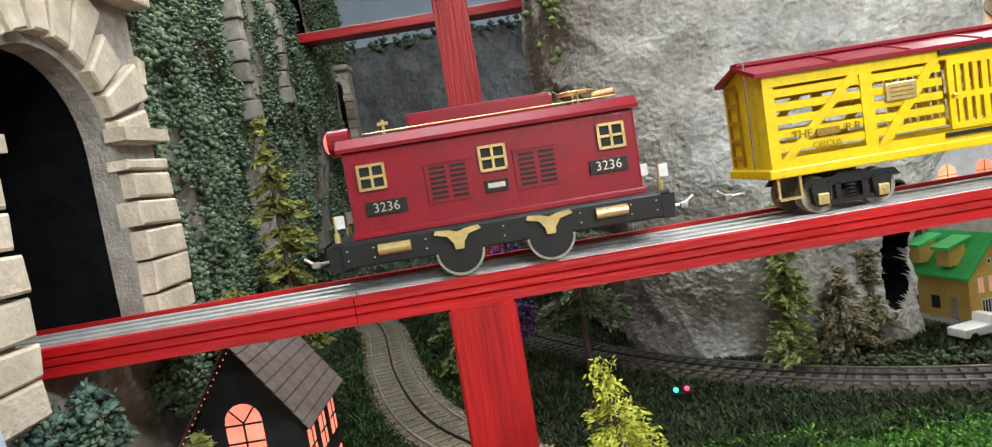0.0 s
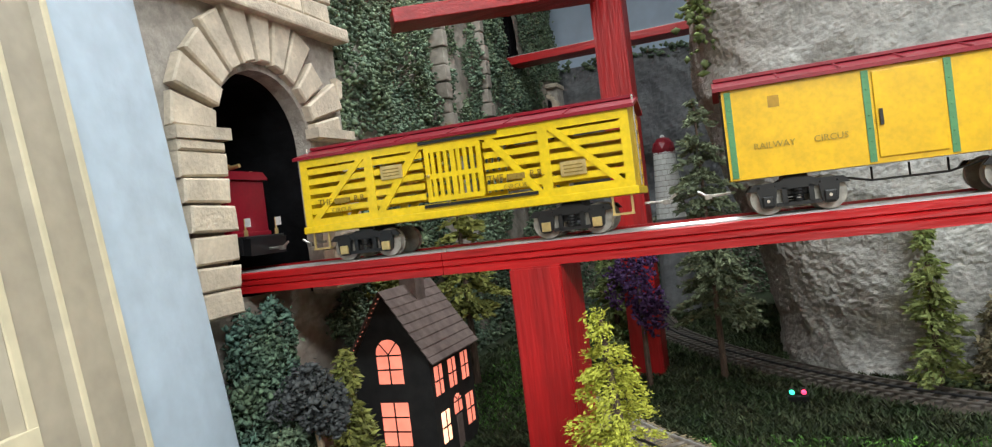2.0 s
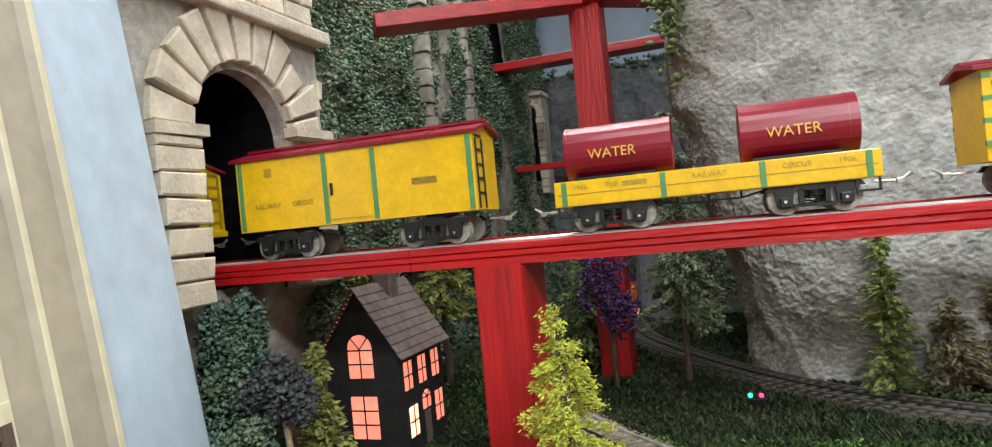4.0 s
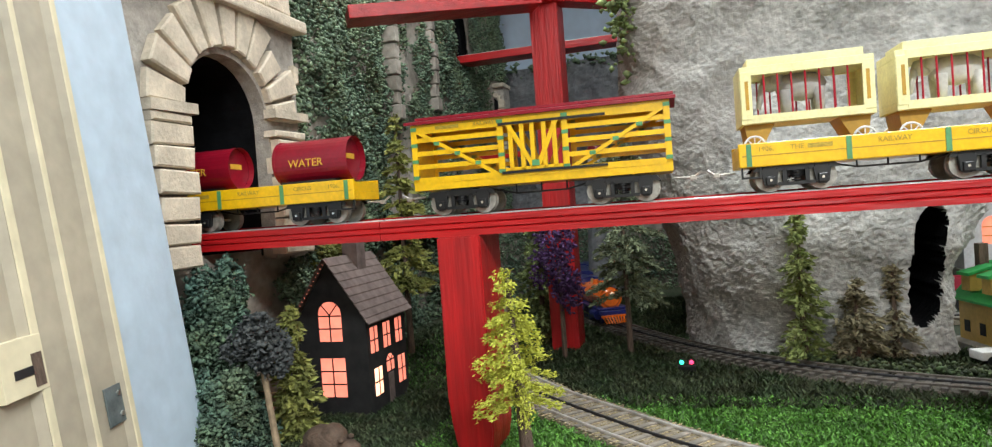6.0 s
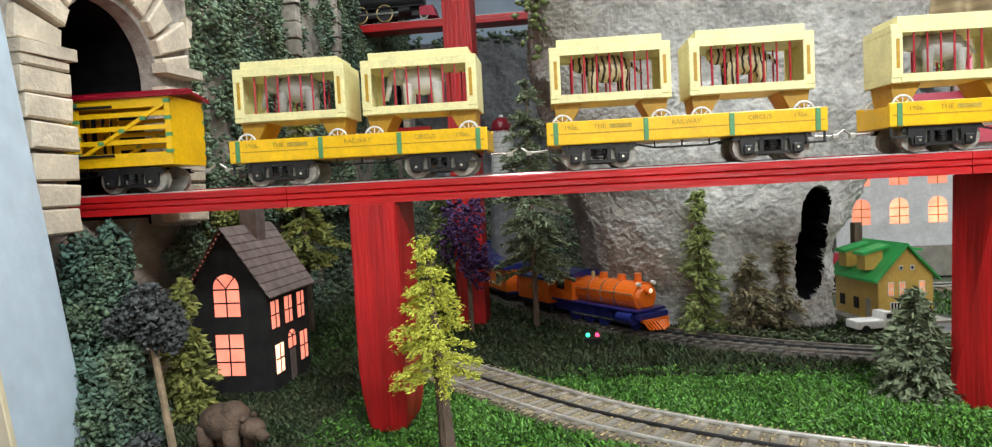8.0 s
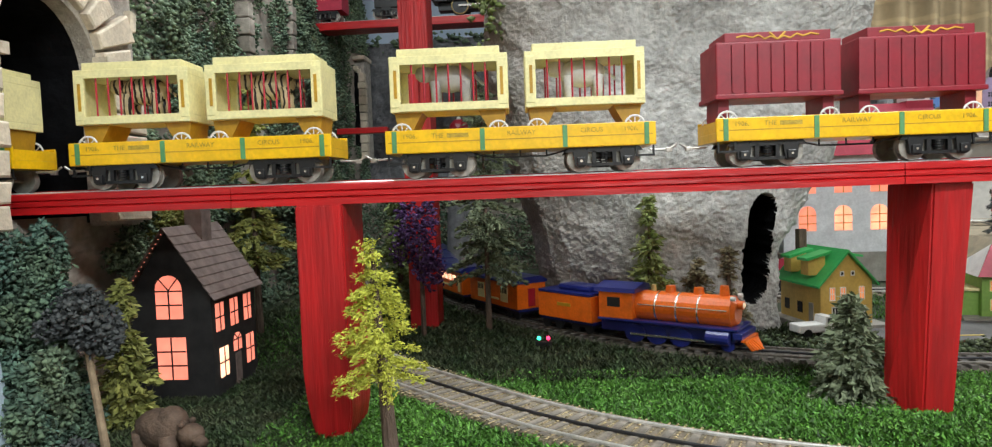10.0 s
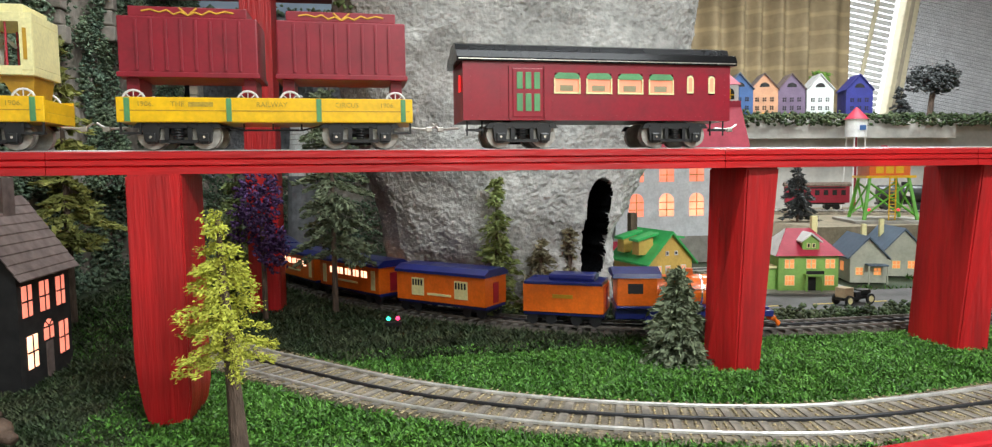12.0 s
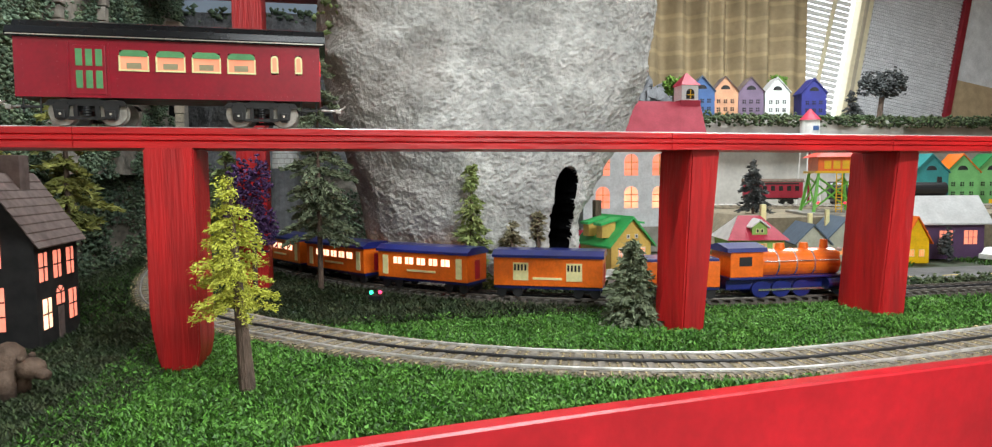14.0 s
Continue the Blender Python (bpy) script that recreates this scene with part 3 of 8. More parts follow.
# ---- door frame beside the layout ----
M_PLATE = mat("grey_steel_plate", (0.16, 0.19, 0.19), 0.5, metal=0.3, vary=0.2, scale=60)
jamb = thing("door_1", "pale blue wall end with cream moulded door casing", "door frame", kind="structure")
u = Vector((0.140 - 0.177, 0.666 - 0.519, 0)).normalized()
frame_m = Matrix.Translation((0.140, 0.666, 0)) @ Matrix(((u.y, u.x, 0, 0), (-u.x, u.y, 0, 0), (0, 0, 1, 0), (0, 0, 0, 1)))
# the wall end leans a little
jamb.matrix_basis = Matrix.Translation((0.14, 0.666, 0.33)) @ Matrix.Rotation(radians(-5.8), 4, Vector((-0.55, 0.7, 0)).normalized()) @ Matrix.Translation((-0.14, -0.666, -0.33)) @ frame_m
part("wall_end", box(-0.30, 0.0, -0.152, 0.0, -0.9, 1.6, 0.004), M_BLUEW, jamb, "pale blue painted wall end with chips")
cas = [(-0.30, -0.1525), (0.006, -0.1525), (0.014, -0.158), (0.014, -0.166), (0.008, -0.172), (0.008, -0.212), (0.012, -0.217), (0.012, -0.224), (0.006, -0.228), (0.006, -0.262), (0.010, -0.266), (0.010, -0.278), (0.003, -0.284), (0.003, -0.36), (-0.30, -0.36)]
part("casing", prism(cas, "z", -0.9, 1.6), M_CREAMW, jamb, "cream painted moulded casing")
for a, b, c in ((-0.158, -0.166, 0.0145), (-0.217, -0.224, 0.0125), (-0.267, -0.277, 0.0105)):
    part("bead", box(c - 0.004, c + 0.0008, b, a, -0.9, 1.6, 0.0015), M_PALE, jamb, "pale worn bead of the casing")
hb = part("strike_plate", box(0.0085, 0.0105, -0.196, -0.154, 0.152, 0.192, 0.0004), M_PLATE, jamb, "bluish grey metal strike plate")
for zz in (0.161, 0.183):
    part("screw", tube((0.010, -0.175, zz), (0.0125, -0.175, zz), 0.0028, seg=8), M_STEEL, hb)
lp = part("latch_plate", box(0.003, 0.0118, -0.320, -0.268, 0.218, 0.268, 0.0006), M_PALE, jamb, "cream latch plate with a brown socket")
part("socket", box(0.0112, 0.0122, -0.284, -0.271, 0.222, 0.252, 0.0003), M_BARK, lp)
part("latch_bolt", box(0.0112, 0.0126, -0.306, -0.284, 0.234, 0.242, 0.0003), M_IRON, lp)
lw = structure("wall_1", box(-5, -0.20, 0.45, 0.62, -0.9, 1.6), M_BLUEW, "pale blue wall beside the layout", "wall")

# ---- railway tracks on the table ----
LOOP = smooth_line([(-1.9, 3.62), (-0.9, 3.62), (-0.2, 3.5), (0.2, 3.2), (0.315, 2.8), (0.345, 2.5), (0.388, 2.27), (0.465, 1.96), (0.575, 1.745), (0.70, 1.555), (0.85, 1.385), (1.02, 1.255), (1.22, 1.165), (1.45, 1.122), (1.80, 1.118), (2.4, 1.14), (3.4, 1.2)], 0.004)
LOOP_LEN = 0.004 * (len(LOOP) - 2)


def far_track(s):
    """Place along the loop line, s metres from its hidden end: x, y, yaw."""
    return LOOP[min(len(LOOP) - 1, max(0, int(round(s / 0.004))))]


M_TIED = mat("dark_tie", (0.11, 0.095, 0.08), 0.85, vary=0.25, scale=60, bump=0.3)


def track(name, line, gauge, label, step=0.022, z=0.0, tie=(0.010, 0.005), group="", railm=M_RAILN, bedm=M_BALLAST):
    t = thing(name, label, "railway track", kind="structure")
    g = gauge / 2
    up = 0.0078 if gauge > 0.08 else 0.004
    ribbon(line, [(-g - 0.016, z - 0.004), (-g - 0.012, z + up), (g + 0.018, z + up), (g + 0.030, z - 0.004)], "ballast", bedm, t)
    h = z + 0.004 + tie[1]
    rw = 0.0019 if gauge > 0.08 else 0.0015
    for o, mm in ((-g, railm), (0, M_IRON), (g, railm)):
        ribbon(line, [(o - rw, h), (o - rw, h + 0.003), (o - rw * 0.5, h + 0.0042), (o + rw * 0.5, h + 0.0042), (o + rw, h + 0.003), (o + rw, h)], "rail", mm, t)
    me = None
    acc = 0.0
    for k in range(1, len(line)):
        a, b = line[k - 1], line[k]
        acc += math.hypot(b[0] - a[0], b[1] - a[1])
        if acc >= step:
            acc = 0.0
            if me is None:
                ob = part("tie", box(-tie[0] / 2, tie[0] / 2, -g - 0.012, g + 0.012, 0, tie[1] + 0.002, 0.0008), M_TIED if bedm is M_BALLD else M_TIE, t)
                me = ob.data
            else:
                ob = new("tie", me)
                ob.parent = t
            ob.matrix_basis = pose(b[0], b[1], z + 0.0025, 0, 0, math.degrees(b[2]) + R.uniform(-1.5, 1.5))
    return t


near_line = smooth_line([(0.03, 2.40), (0.13, 2.12), (0.225, 1.68), (0.33, 1.36), (0.47, 1.155), (0.62, 1.00), (0.77, 0.868), (0.93, 0.772), (1.09, 0.712), (1.25, 0.678), (1.41, 0.682), (1.62, 0.712), (1.9, 0.765), (2.4, 0.88), (3.0, 1.05)], 0.011)
near_line = [p for p in near_line if p[1] > table_front(p[0]) + 0.03]
track("near_track", near_line, 0.088, "three-rail tinplate track curving through the grass")
track("loop_track", [far_track(0.012 * k) for k in range(40, int(LOOP_LEN / 0.012))], 0.058, "dark three-rail loop track with an orange train", railm=M_RAILD, bedm=M_BALLD, z=0.004)
track("siding_track", smooth_line([(1.15, 1.75), (1.6, 1.85), (2.2, 1.80), (3.0, 1.9)], 0.012), 0.045, "three-rail track behind the village", step=0.03)
track("yard_track", smooth_line([(2.08, 2.60), (2.33, 2.47), (2.7, 2.29), (3.6, 2.1)], 0.012), 0.045, "three-rail yard track before the shelf", step=0.03, z=0.131)


# ---- circus train ----
def truck(car, x, journal, name="truck"):
    t = part(name, box(x - 0.012, x + 0.012, -0.030, 0.030, 0.018, 0.040, 0.002), M_IRON, car, "black four-wheel truck")
    for sy in (-1, 1):
        y0, y1 = sy * 0.0335, sy * 0.0385
        bm = plate(None, [(x - 0.050, 0.026), (x - 0.044, 0.033), (x - 0.018, 0.0335), (x - 0.012, 0.0365), (x + 0.012, 0.0365), (x + 0.018, 0.0335), (x + 0.044, 0.033), (x + 0.050, 0.026), (x + 0.016, 0.0255), (x - 0.016, 0.0255)], y0, y1)
        for dx in (-0.030, 0.030):
            plate(bm, [(x + dx - 0.010, 0.028), (x + dx - 0.0075, 0.0095), (x + dx - 0.0035, 0.0065), (x + dx + 0.0035, 0.0065), (x + dx + 0.0075, 0.0095), (x + dx + 0.010, 0.028)], y0, sy * 0.0395)
        box(x - 0.022, x + 0.022, y0, y1, 0.0075, 0.0115, bm=bm)
        for dx in (-0.013, 0.013):
            box(x + dx - 0.0025, x + dx + 0.0025, y0, y1, 0.009, 0.028, bm=bm)
        part("side_frame", bm, M_BLK, t)
        spring = bmesh.new()
        for k in range(4):
            tube((x, sy * 0.036, 0.0125 + 0.0034 * k), (x, sy * 0.036, 0.0145 + 0.0034 * k), 0.0055, seg=10, bm=spring)
        part("spring", spring, M_BLK, t)
        bolts = bmesh.new()
        for dx in (-0.038, -0.022, 0.022, 0.038):
            ball((x + dx, sy * 0.0388, 0.0295), 0.0012, bolts, 1)
        part("bolts", bolts, M_IRON, t)["kind"] = "stuff"
        for dx in (-0.030, 0.030):
            w = part("wheel", tube((x + dx, sy * 0.0215, 0.0174), (x + dx, sy * 0.0320, 0.0174), 0.0174, seg=28), M_WHEEL, t, "pale tin wheel")
            part("flange", tube((x + dx, sy * 0.0205, 0.0174), (x + dx, sy * 0.0222, 0.0174), 0.0184, seg=28), M_WHEEL, w)
            jb = part("journal_box", box(x + dx - 0.0055, x + dx + 0.0055, sy * 0.0385, sy * 0.0425, 0.0085, 0.0195, 0.0012), M_BLK if journal is M_NICKEL else journal, t)
            part("axle_end", tube((x + dx, sy * 0.042, 0.0145), (x + dx, sy * 0.0434, 0.0145), 0.0017, seg=8), journal, jb)
    for dx in (-0.030, 0.030):
        part("axle", tube((x + dx, -0.022, 0.0168), (x + dx, 0.022, 0.0168), 0.002, seg=8), M_STEEL, t)
    return t


def coupler(car, x, s):
    bm = tube((x, 0, 0.028), (x + s * 0.024, 0, 0.027), 0.0016, seg=8)
    box(x + s * 0.021, x + s * 0.029, -0.003, 0.003, 0.0235, 0.0295, 0.001, bm=bm)
    tube((x + s * 0.026, 0, 0.027), (x + s * 0.036, 0, 0.034), 0.0016, seg=8, bm=bm)
    part("coupler", bm, M_STEEL, car, "dull metal hook coupler")


def step(car, x, material):
    bm = box(x - 0.012, x - 0.0095, -0.041, -0.039, 0.020, 0.042)
    box(x + 0.0095, x + 0.012, -0.041, -0.039, 0.020, 0.042, bm=bm)
    box(x - 0.012, x + 0.012, -0.043, -0.035, 0.018, 0.0205, bm=bm)
    part("step", bm, material, car)


def side_text(car, body, x, z, size, material, y):
    return lettering(body, size, material, car, pose(x, y, z, 90, 0, 0))


def underframe(car, half):
    bm = tube((-half * 0.45, -0.02, 0.034), (-half * 0.2, -0.02, 0.024), 0.0012, seg=6)
    tube((-half * 0.2, -0.02, 0.024), (half * 0.2, -0.02, 0.024), 0.0012, seg=6, bm=bm)
    tube((half * 0.2, -0.02, 0.024), (half * 0.45, -0.02, 0.034), 0.0012, seg=6, bm=bm)
    for k in (-0.2, 0.0, 0.2):
        tube((half * k, -0.02, 0.024), (half * k, -0.02, 0.038), 0.0012, seg=6, bm=bm)
    part("truss_rod", bm, M_BLK, car, "thin black truss rods")


def roof_gable(car, half, z, over, peak, material, hw=0.046):
    bm = prism([(-hw - over, z), (-hw - over, z + 0.004), (0, z + peak), (hw + over, z + 0.004), (hw + over, z), (0, z + peak - 0.004)], "x", -half - 0.008, half + 0.008)
    r = part("roof", bm, material, car, "maroon enamelled roof")
    part("running_board", box(-half - 0.006, half + 0.006, -0.008, 0.008, z + peak - 0.001, z + peak + 0.003, 0.0006), material, r)
    n = 6
    for k in range(1, n):
        x = -half + 2 * half * k / n
        bm = prism([(-hw - over, z + 0.0041), (-hw - over, z + 0.0055), (0, z + peak + 0.0015), (0, z + peak)], "x", x - 0.001, x + 0.001)
        part("roof_seam", bm, material, r)


def locomotive():
    c = thing("electric_locomotive", "maroon tinplate electric locomotive with brass trim", "locomotive")
    h = 0.1365
    part("frame", box(-0.152, 0.152, -0.043, 0.043, 0.022, 0.046, 0.002), M_BLK, c, "black enamelled frame")
    part("platform", box(-0.160, 0.160, -0.042, 0.042, 0.044, 0.0475, 0.001), M_IRON, c)
    part("body", box(-h, h, -0.041, 0.041, 0.0475, 0.128, 0.003), M_MAROON, c)
    part("base_moulding", box(-h - 0.002, h + 0.002, -0.043, 0.043, 0.0476, 0.054, 0.0015), M_MAROON, c)
    part("roof", prism([(-0.045, 0.128), (-0.0455, 0.1315), (-0.036, 0.140), (0.036, 0.140), (0.0455, 0.1315), (0.045, 0.128)], "x", -h - 0.004, h + 0.004), M_MAROON, c)
    part("hood", box(-0.074, 0.066, -0.026, 0.026, 0.138, 0.156, 0.003), M_MAROON, c, "raised maroon roof hood")
    for sy in (-1, 1):
        y = sy * 0.0415
        for x, z in ((-0.112, 0.103), (0.0, 0.103), (0.112, 0.106)):
            w = part("window", box(x - 0.011, x + 0.011, y, y + sy * 0.0012, z - 0.011, z + 0.011), M_CARD, c, "small four-pane window with brass frame")
            bm = bmesh.new()
            for a, b, d, e in ((-0.013, 0.013, 0.0095, 0.012), (-0.013, 0.013, -0.012, -0.0095), (-0.013, -0.0105, -0.012, 0.012), (0.0105, 0.013, -0.012, 0.012), (-0.0012, 0.0012, -0.012, 0.012), (-0.013, 0.013, -0.0012, 0.0012)):
                box(x + a, x + b, y + sy * 0.0004, y + sy * 0.0028, z + d, z + e, bm=bm)
            part("window_frame", bm, M_BRASS, w)
        for x in (-0.043, 0.040):
            v = part("vent", box(x - 0.021, x + 0.021, y, y + sy * 0.001, 0.070, 0.106), M_MAROON, c, "louvred vent panel")
            part("vent_top", box(x - 0.0215, x + 0.0215, y, y + sy * 0.0025, 0.106, 0.108), M_MAROON, v)
            for k in range(7):
                for s in (-1, 1):
                    part("slot", box(x + s * 0.0095 - 0.0075, x + s * 0.0095 + 0.0075, y, y + sy * 0.0016, 0.073 + 0.0046 * k, 0.0755 + 0.0046 * k), M_CARD, v)
        for x, z, w in ((-0.103, 0.074, 0.019), (0.106, 0.079, 0.018)):
            p = part("number_plate", box(x - w, x + w, y, y + sy * 0.0018, z - 0.0065, z + 0.0065, 0.0005), M_BLK, c, "black number plate with nickel figures")
            lettering("3236", 0.0125, M_NICKEL, p, pose(x, y + sy * 0.002, z, 90, 0, 0 if sy < 0 else 180))
        p = part("name_plate", box(-0.011, 0.011, y, y + sy * 0.0018, 0.072, 0.083, 0.0005), M_BLK, c, "small black name plate")
        part("bar", box(-0.008, 0.008, y, y + sy * 0.0024, 0.0755, 0.080), M_NICKEL, p)
        for x in (-0.102, 0.102):
            part("tank", tube((x - 0.015, sy * 0.045, 0.036), (x + 0.015, sy * 0.045, 0.036), 0.0052, seg=12), M_BRASS, c, "polished brass air tank")
        for x in (-0.043, 0.043):
            bm = plate(None, [(x - 0.022, 0.041), (x - 0.010, 0.038), (x - 0.005, 0.031), (x - 0.004, 0.025), (x + 0.004, 0.025), (x + 0.005, 0.031), (x + 0.010, 0.038), (x + 0.022, 0.041), (x + 0.020, 0.0445), (x + 0.008, 0.0435), (x, 0.041), (x - 0.008, 0.0435), (x - 0.020, 0.0445)], sy * 0.0435, sy * 0.0475)
            part("pedestal", bm, M_BRASS, c, "brass spring pedestal")
        bm = bmesh.new()
        for k in range(13):
            x = -0.146 + 0.0243 * k
            for z in (0.030, 0.039):
                if abs(abs(x) - 0.102) > 0.018 and abs(abs(x) - 0.043) > 0.022:
                    ball((x, sy * 0.0432, z), 0.0013, bm, 1)
        part("rivets", bm, M_NICKEL, c)["kind"] = "stuff"
        bm = bmesh.new()
        for k in range(34):
            ball((-0.131 + 0.00795 * k, sy * 0.0412, 0.0595), 0.0008, bm, 1)
            ball((-0.131 + 0.00795 * k, sy * 0.0412, 0.1225), 0.0008, bm, 1)
        part("body_rivets", bm, M_MAROON, c)["kind"] = "stuff"
        part("roof_handrail", tube((-0.115, sy * 0.032, 0.143), (0.125, sy * 0.032, 0.143), 0.0006, seg=6), M_BRASS, c)
        for x in (-0.043, 0.043):
            part("driving_wheel", tube((x, sy * 0.0385, 0.0225), (x, sy * 0.0425, 0.0225), 0.0228, seg=28), M_STEEL, c)
            part("wheel_cover", tube((x, sy * 0.040, 0.0230), (x, sy * 0.0432, 0.0230), 0.0208, seg=28), M_BLK, c)
    for s in (-1, 1):
        bm = tube((s * 0.092, -0.014, 0.140), (s * 0.092, -0.014, 0.152), 0.001, seg=6)
        for k in range(12):
            a, b = 2 * math.pi * k / 12, 2 * math.pi * (k + 1) / 12
            tube((s * 0.092 + 0.018 * math.cos(a), 0.016 * math.sin(a), 0.153), (s * 0.092 + 0.018 * math.cos(b), 0.016 * math.sin(b), 0.153), 0.0013, seg=6, bm=bm)
        tube((s * 0.074, 0, 0.153), (s * 0.110, 0, 0.153), 0.0012, seg=6, bm=bm)
        tube((s * 0.092, 0.014, 0.140), (s * 0.092, 0.014, 0.152), 0.001, seg=6, bm=bm)
        if s > 0:
            part("pantograph", bm, M_BRASS, c, "brass pantograph ring")
            part("whistle", tube((0.108, 0, 0.148), (0.130, 0, 0.150), 0.003, seg=10), M_BRASS, c)
        else:
            bm.free()
            bm = tube((-0.098, 0, 0.140), (-0.098, 0, 0.156), 0.0015, seg=8)
            box(-0.103, -0.093, -0.003, 0.003, 0.151, 0.154, bm=bm)
            part("bell", bm, M_BRASS, c)
        for sy in (-1, 1):
            f = part("flag_staff", tube((s * 0.154, sy * 0.034, 0.046), (s * 0.154, sy * 0.034, 0.072), 0.0012, seg=8, bm=tube((s * 0.154, sy * 0.034, 0.046), (s * 0.154, sy * 0.034, 0.056), 0.0028, seg=8)), M_BRASS, c)
            part("flag", box(s * 0.154, s * 0.154 + 0.009, sy * 0.034 - 0.0008, sy * 0.034 + 0.0008, 0.060, 0.072), M_WHITE, f)
        part("pilot", prism([(s * 0.150, 0.021), (s * 0.163, 0.020), (s * 0.165, 0.044), (s * 0.150, 0.044)], "y", -0.040, 0.040), M_BLK, c)
        coupler(c, s * 0.160, s)
    hl = part("headlight", tube((-0.152, 0, 0.141), (-0.132, 0, 0.141), 0.0125, seg=18), M_MAROON, c, "red headlight with glowing lens")
    part("lens", ball((-0.152, 0, 0.141), 0.0105, sz=(0.5, 1, 1)), glow("headlight_glow", (1.0, 0.16, 0.13), 1.6), hl)
    return c


def slatted_car():
    c = thing("stock_car", "yellow slatted tinplate circus stock car with maroon roof", "stock car")
    h, z0, z1, y = 0.213, 0.040, 0.136, 0.0445
    part("floor", box(-h - 0.004, h + 0.004, -y - 0.003, y + 0.003, z0, z0 + 0.009, 0.0015), M_YEL2, c)
    for s in (-1, 1):
        e = part("end_wall", prism([(-y, z0 + 0.009), (y, z0 + 0.009), (y, z1), (0, z1 + 0.014), (-y, z1)], "x", s * h - s * 0.004, s * h), M_YEL2, c)
        lad = bmesh.new()
        for k in range(5):
            box(s * h, s * h + s * 0.002, 0.012, 0.036, z0 + 0.020 + 0.018 * k, z0 + 0.024 + 0.018 * k, bm=lad)
        for yy in (0.011, 0.035):
            box(s * h, s * h + s * 0.002, yy, yy + 0.003, z0 + 0.012, z1 - 0.006, bm=lad)
        part("ladder", lad, M_OCHRE, e)
        part("brake_wheel_rod", tube((s * h + s * 0.004, -0.018, z0 + 0.01), (s * h + s * 0.004, -0.018, z1 + 0.018), 0.0013, seg=8), M_NICKEL, e)
        part("corner_post", box(s * h - s * 0.010, s * h + s * 0.0005, -y - 0.0006, -y + 0.004, z0 + 0.009, z1), M_YEL2, c)
        part("corner_post", box(s * h - s * 0.010, s * h + s * 0.0005, y - 0.004, y + 0.0006, z0 + 0.009, z1), M_YEL2, c)
    for sy in (-1, 1):
        ya, yb = sy * (y - 0.0015), sy * y
        part("sill", box(-h, h, ya, sy * (y + 0.001), z0 + 0.009, z0 + 0.018), M_YEL2, c)
        part("header", box(-h, h, ya, sy * (y + 0.001), z1 - 0.010, z1), M_YEL2, c)
        for x in (-0.114, 0.114):
            part("post", box(x - 0.006, x + 0.006, ya, sy * (y + 0.001), z0 + 0.018, z1 - 0.010), M_YEL2, c)
        for pn, (a, b, lean) in enumerate(((-0.203, -0.120, 1), (-0.108, -0.042, 1), (0.042, 0.108, -1), (0.120, 0.203, -1))):
            for k in range(6):
                zz = z0 + 0.0245 + 0.0128 * k
                part("slat", box(a - 0.002, b + 0.002, ya, yb, zz, zz + 0.0075), M_YEL2, c)
            zl, zh = z0 + 0.017, z1 - 0.010
            p = [(a, zl), (a + 0.011, zl), (b, zh), (b - 0.011, zh)] if lean > 0 else [(b - 0.011, zl), (b, zl), (a + 0.011, zh), (a, zh)]
            part("brace", plate(None, p, ya, sy * (y + 0.0016)), M_YEL2, c)
        d = part("door", box(-0.036, 0.036, sy * y, sy * (y + 0.003), z0 + 0.020, z0 + 0.026), M_YEL2, c, "sliding slatted door")
        for zz in (z0 + 0.048, z0 + 0.080):
            part("door_rail", box(-0.036, 0.036, sy * y, sy * (y + 0.003), zz, zz + 0.006), M_YEL2, d)
        for k in range(9):
            x = -0.036 + 0.00845 * k
            part("door_slat", box(x, x + (0.0045 if k % 4 else 0.006), sy * y, sy * (y + 0.0028), z0 + 0.022, z0 + 0.085), M_YEL2, d)
        part("door_knob", ball((-0.032, sy * (y + 0.005), z0 + 0.052), 0.0022), M_BRASS, d)
        for zz, a, b in ((z0 + 0.0135, -0.042, 0.102), (z1 - 0.005, -0.042, 0.060)):
            part("door_track", box(a, b, sy * (y + 0.001), sy * (y + 0.004), zz, zz + 0.0038), M_BLK, c)
        for x, z in ((-0.082, 0.104), (0.146, 0.078)):
            p = part("plaque", box(x - 0.015, x + 0.015, sy * y, sy * (y + 0.0035), z - 0.0085, z + 0.0085, 0.001), M_BRASS, c, "brass maker's plaque")
            for k in range(3):
                part("bar", box(x - 0.011, x + 0.011, sy * y, sy * (y + 0.004), z + 0.003 - 0.004 * k, z + 0.0042 - 0.004 * k), M_DKPRINT, p)
        if sy < 0:
            for x in (-0.158, 0.075):
                side_text(c, "THE", x - 0.023, 0.078, 0.011, M_DKPRINT, -y - 0.002)
                part("bar", box(x - 0.009, x + 0.013, -y - 0.0022, -y - 0.0012, 0.0745, 0.081), M_DKPRINT, c)
                side_text(c, "R.R.", x + 0.028, 0.078, 0.011, M_DKPRINT, -y - 0.002)
                side_text(c, "CIRCUS", x, 0.066, 0.0085, M_GILT, -y - 0.002)
    roof_gable(c, h, z1, 0.003, 0.017, M_MAROON)
    for s in (-1, 1):
        truck(c, s * 0.135, M_BRASS)
        step(c, s * 0.196, M_BRASS)
        coupler(c, s * 0.216, s)
    return c


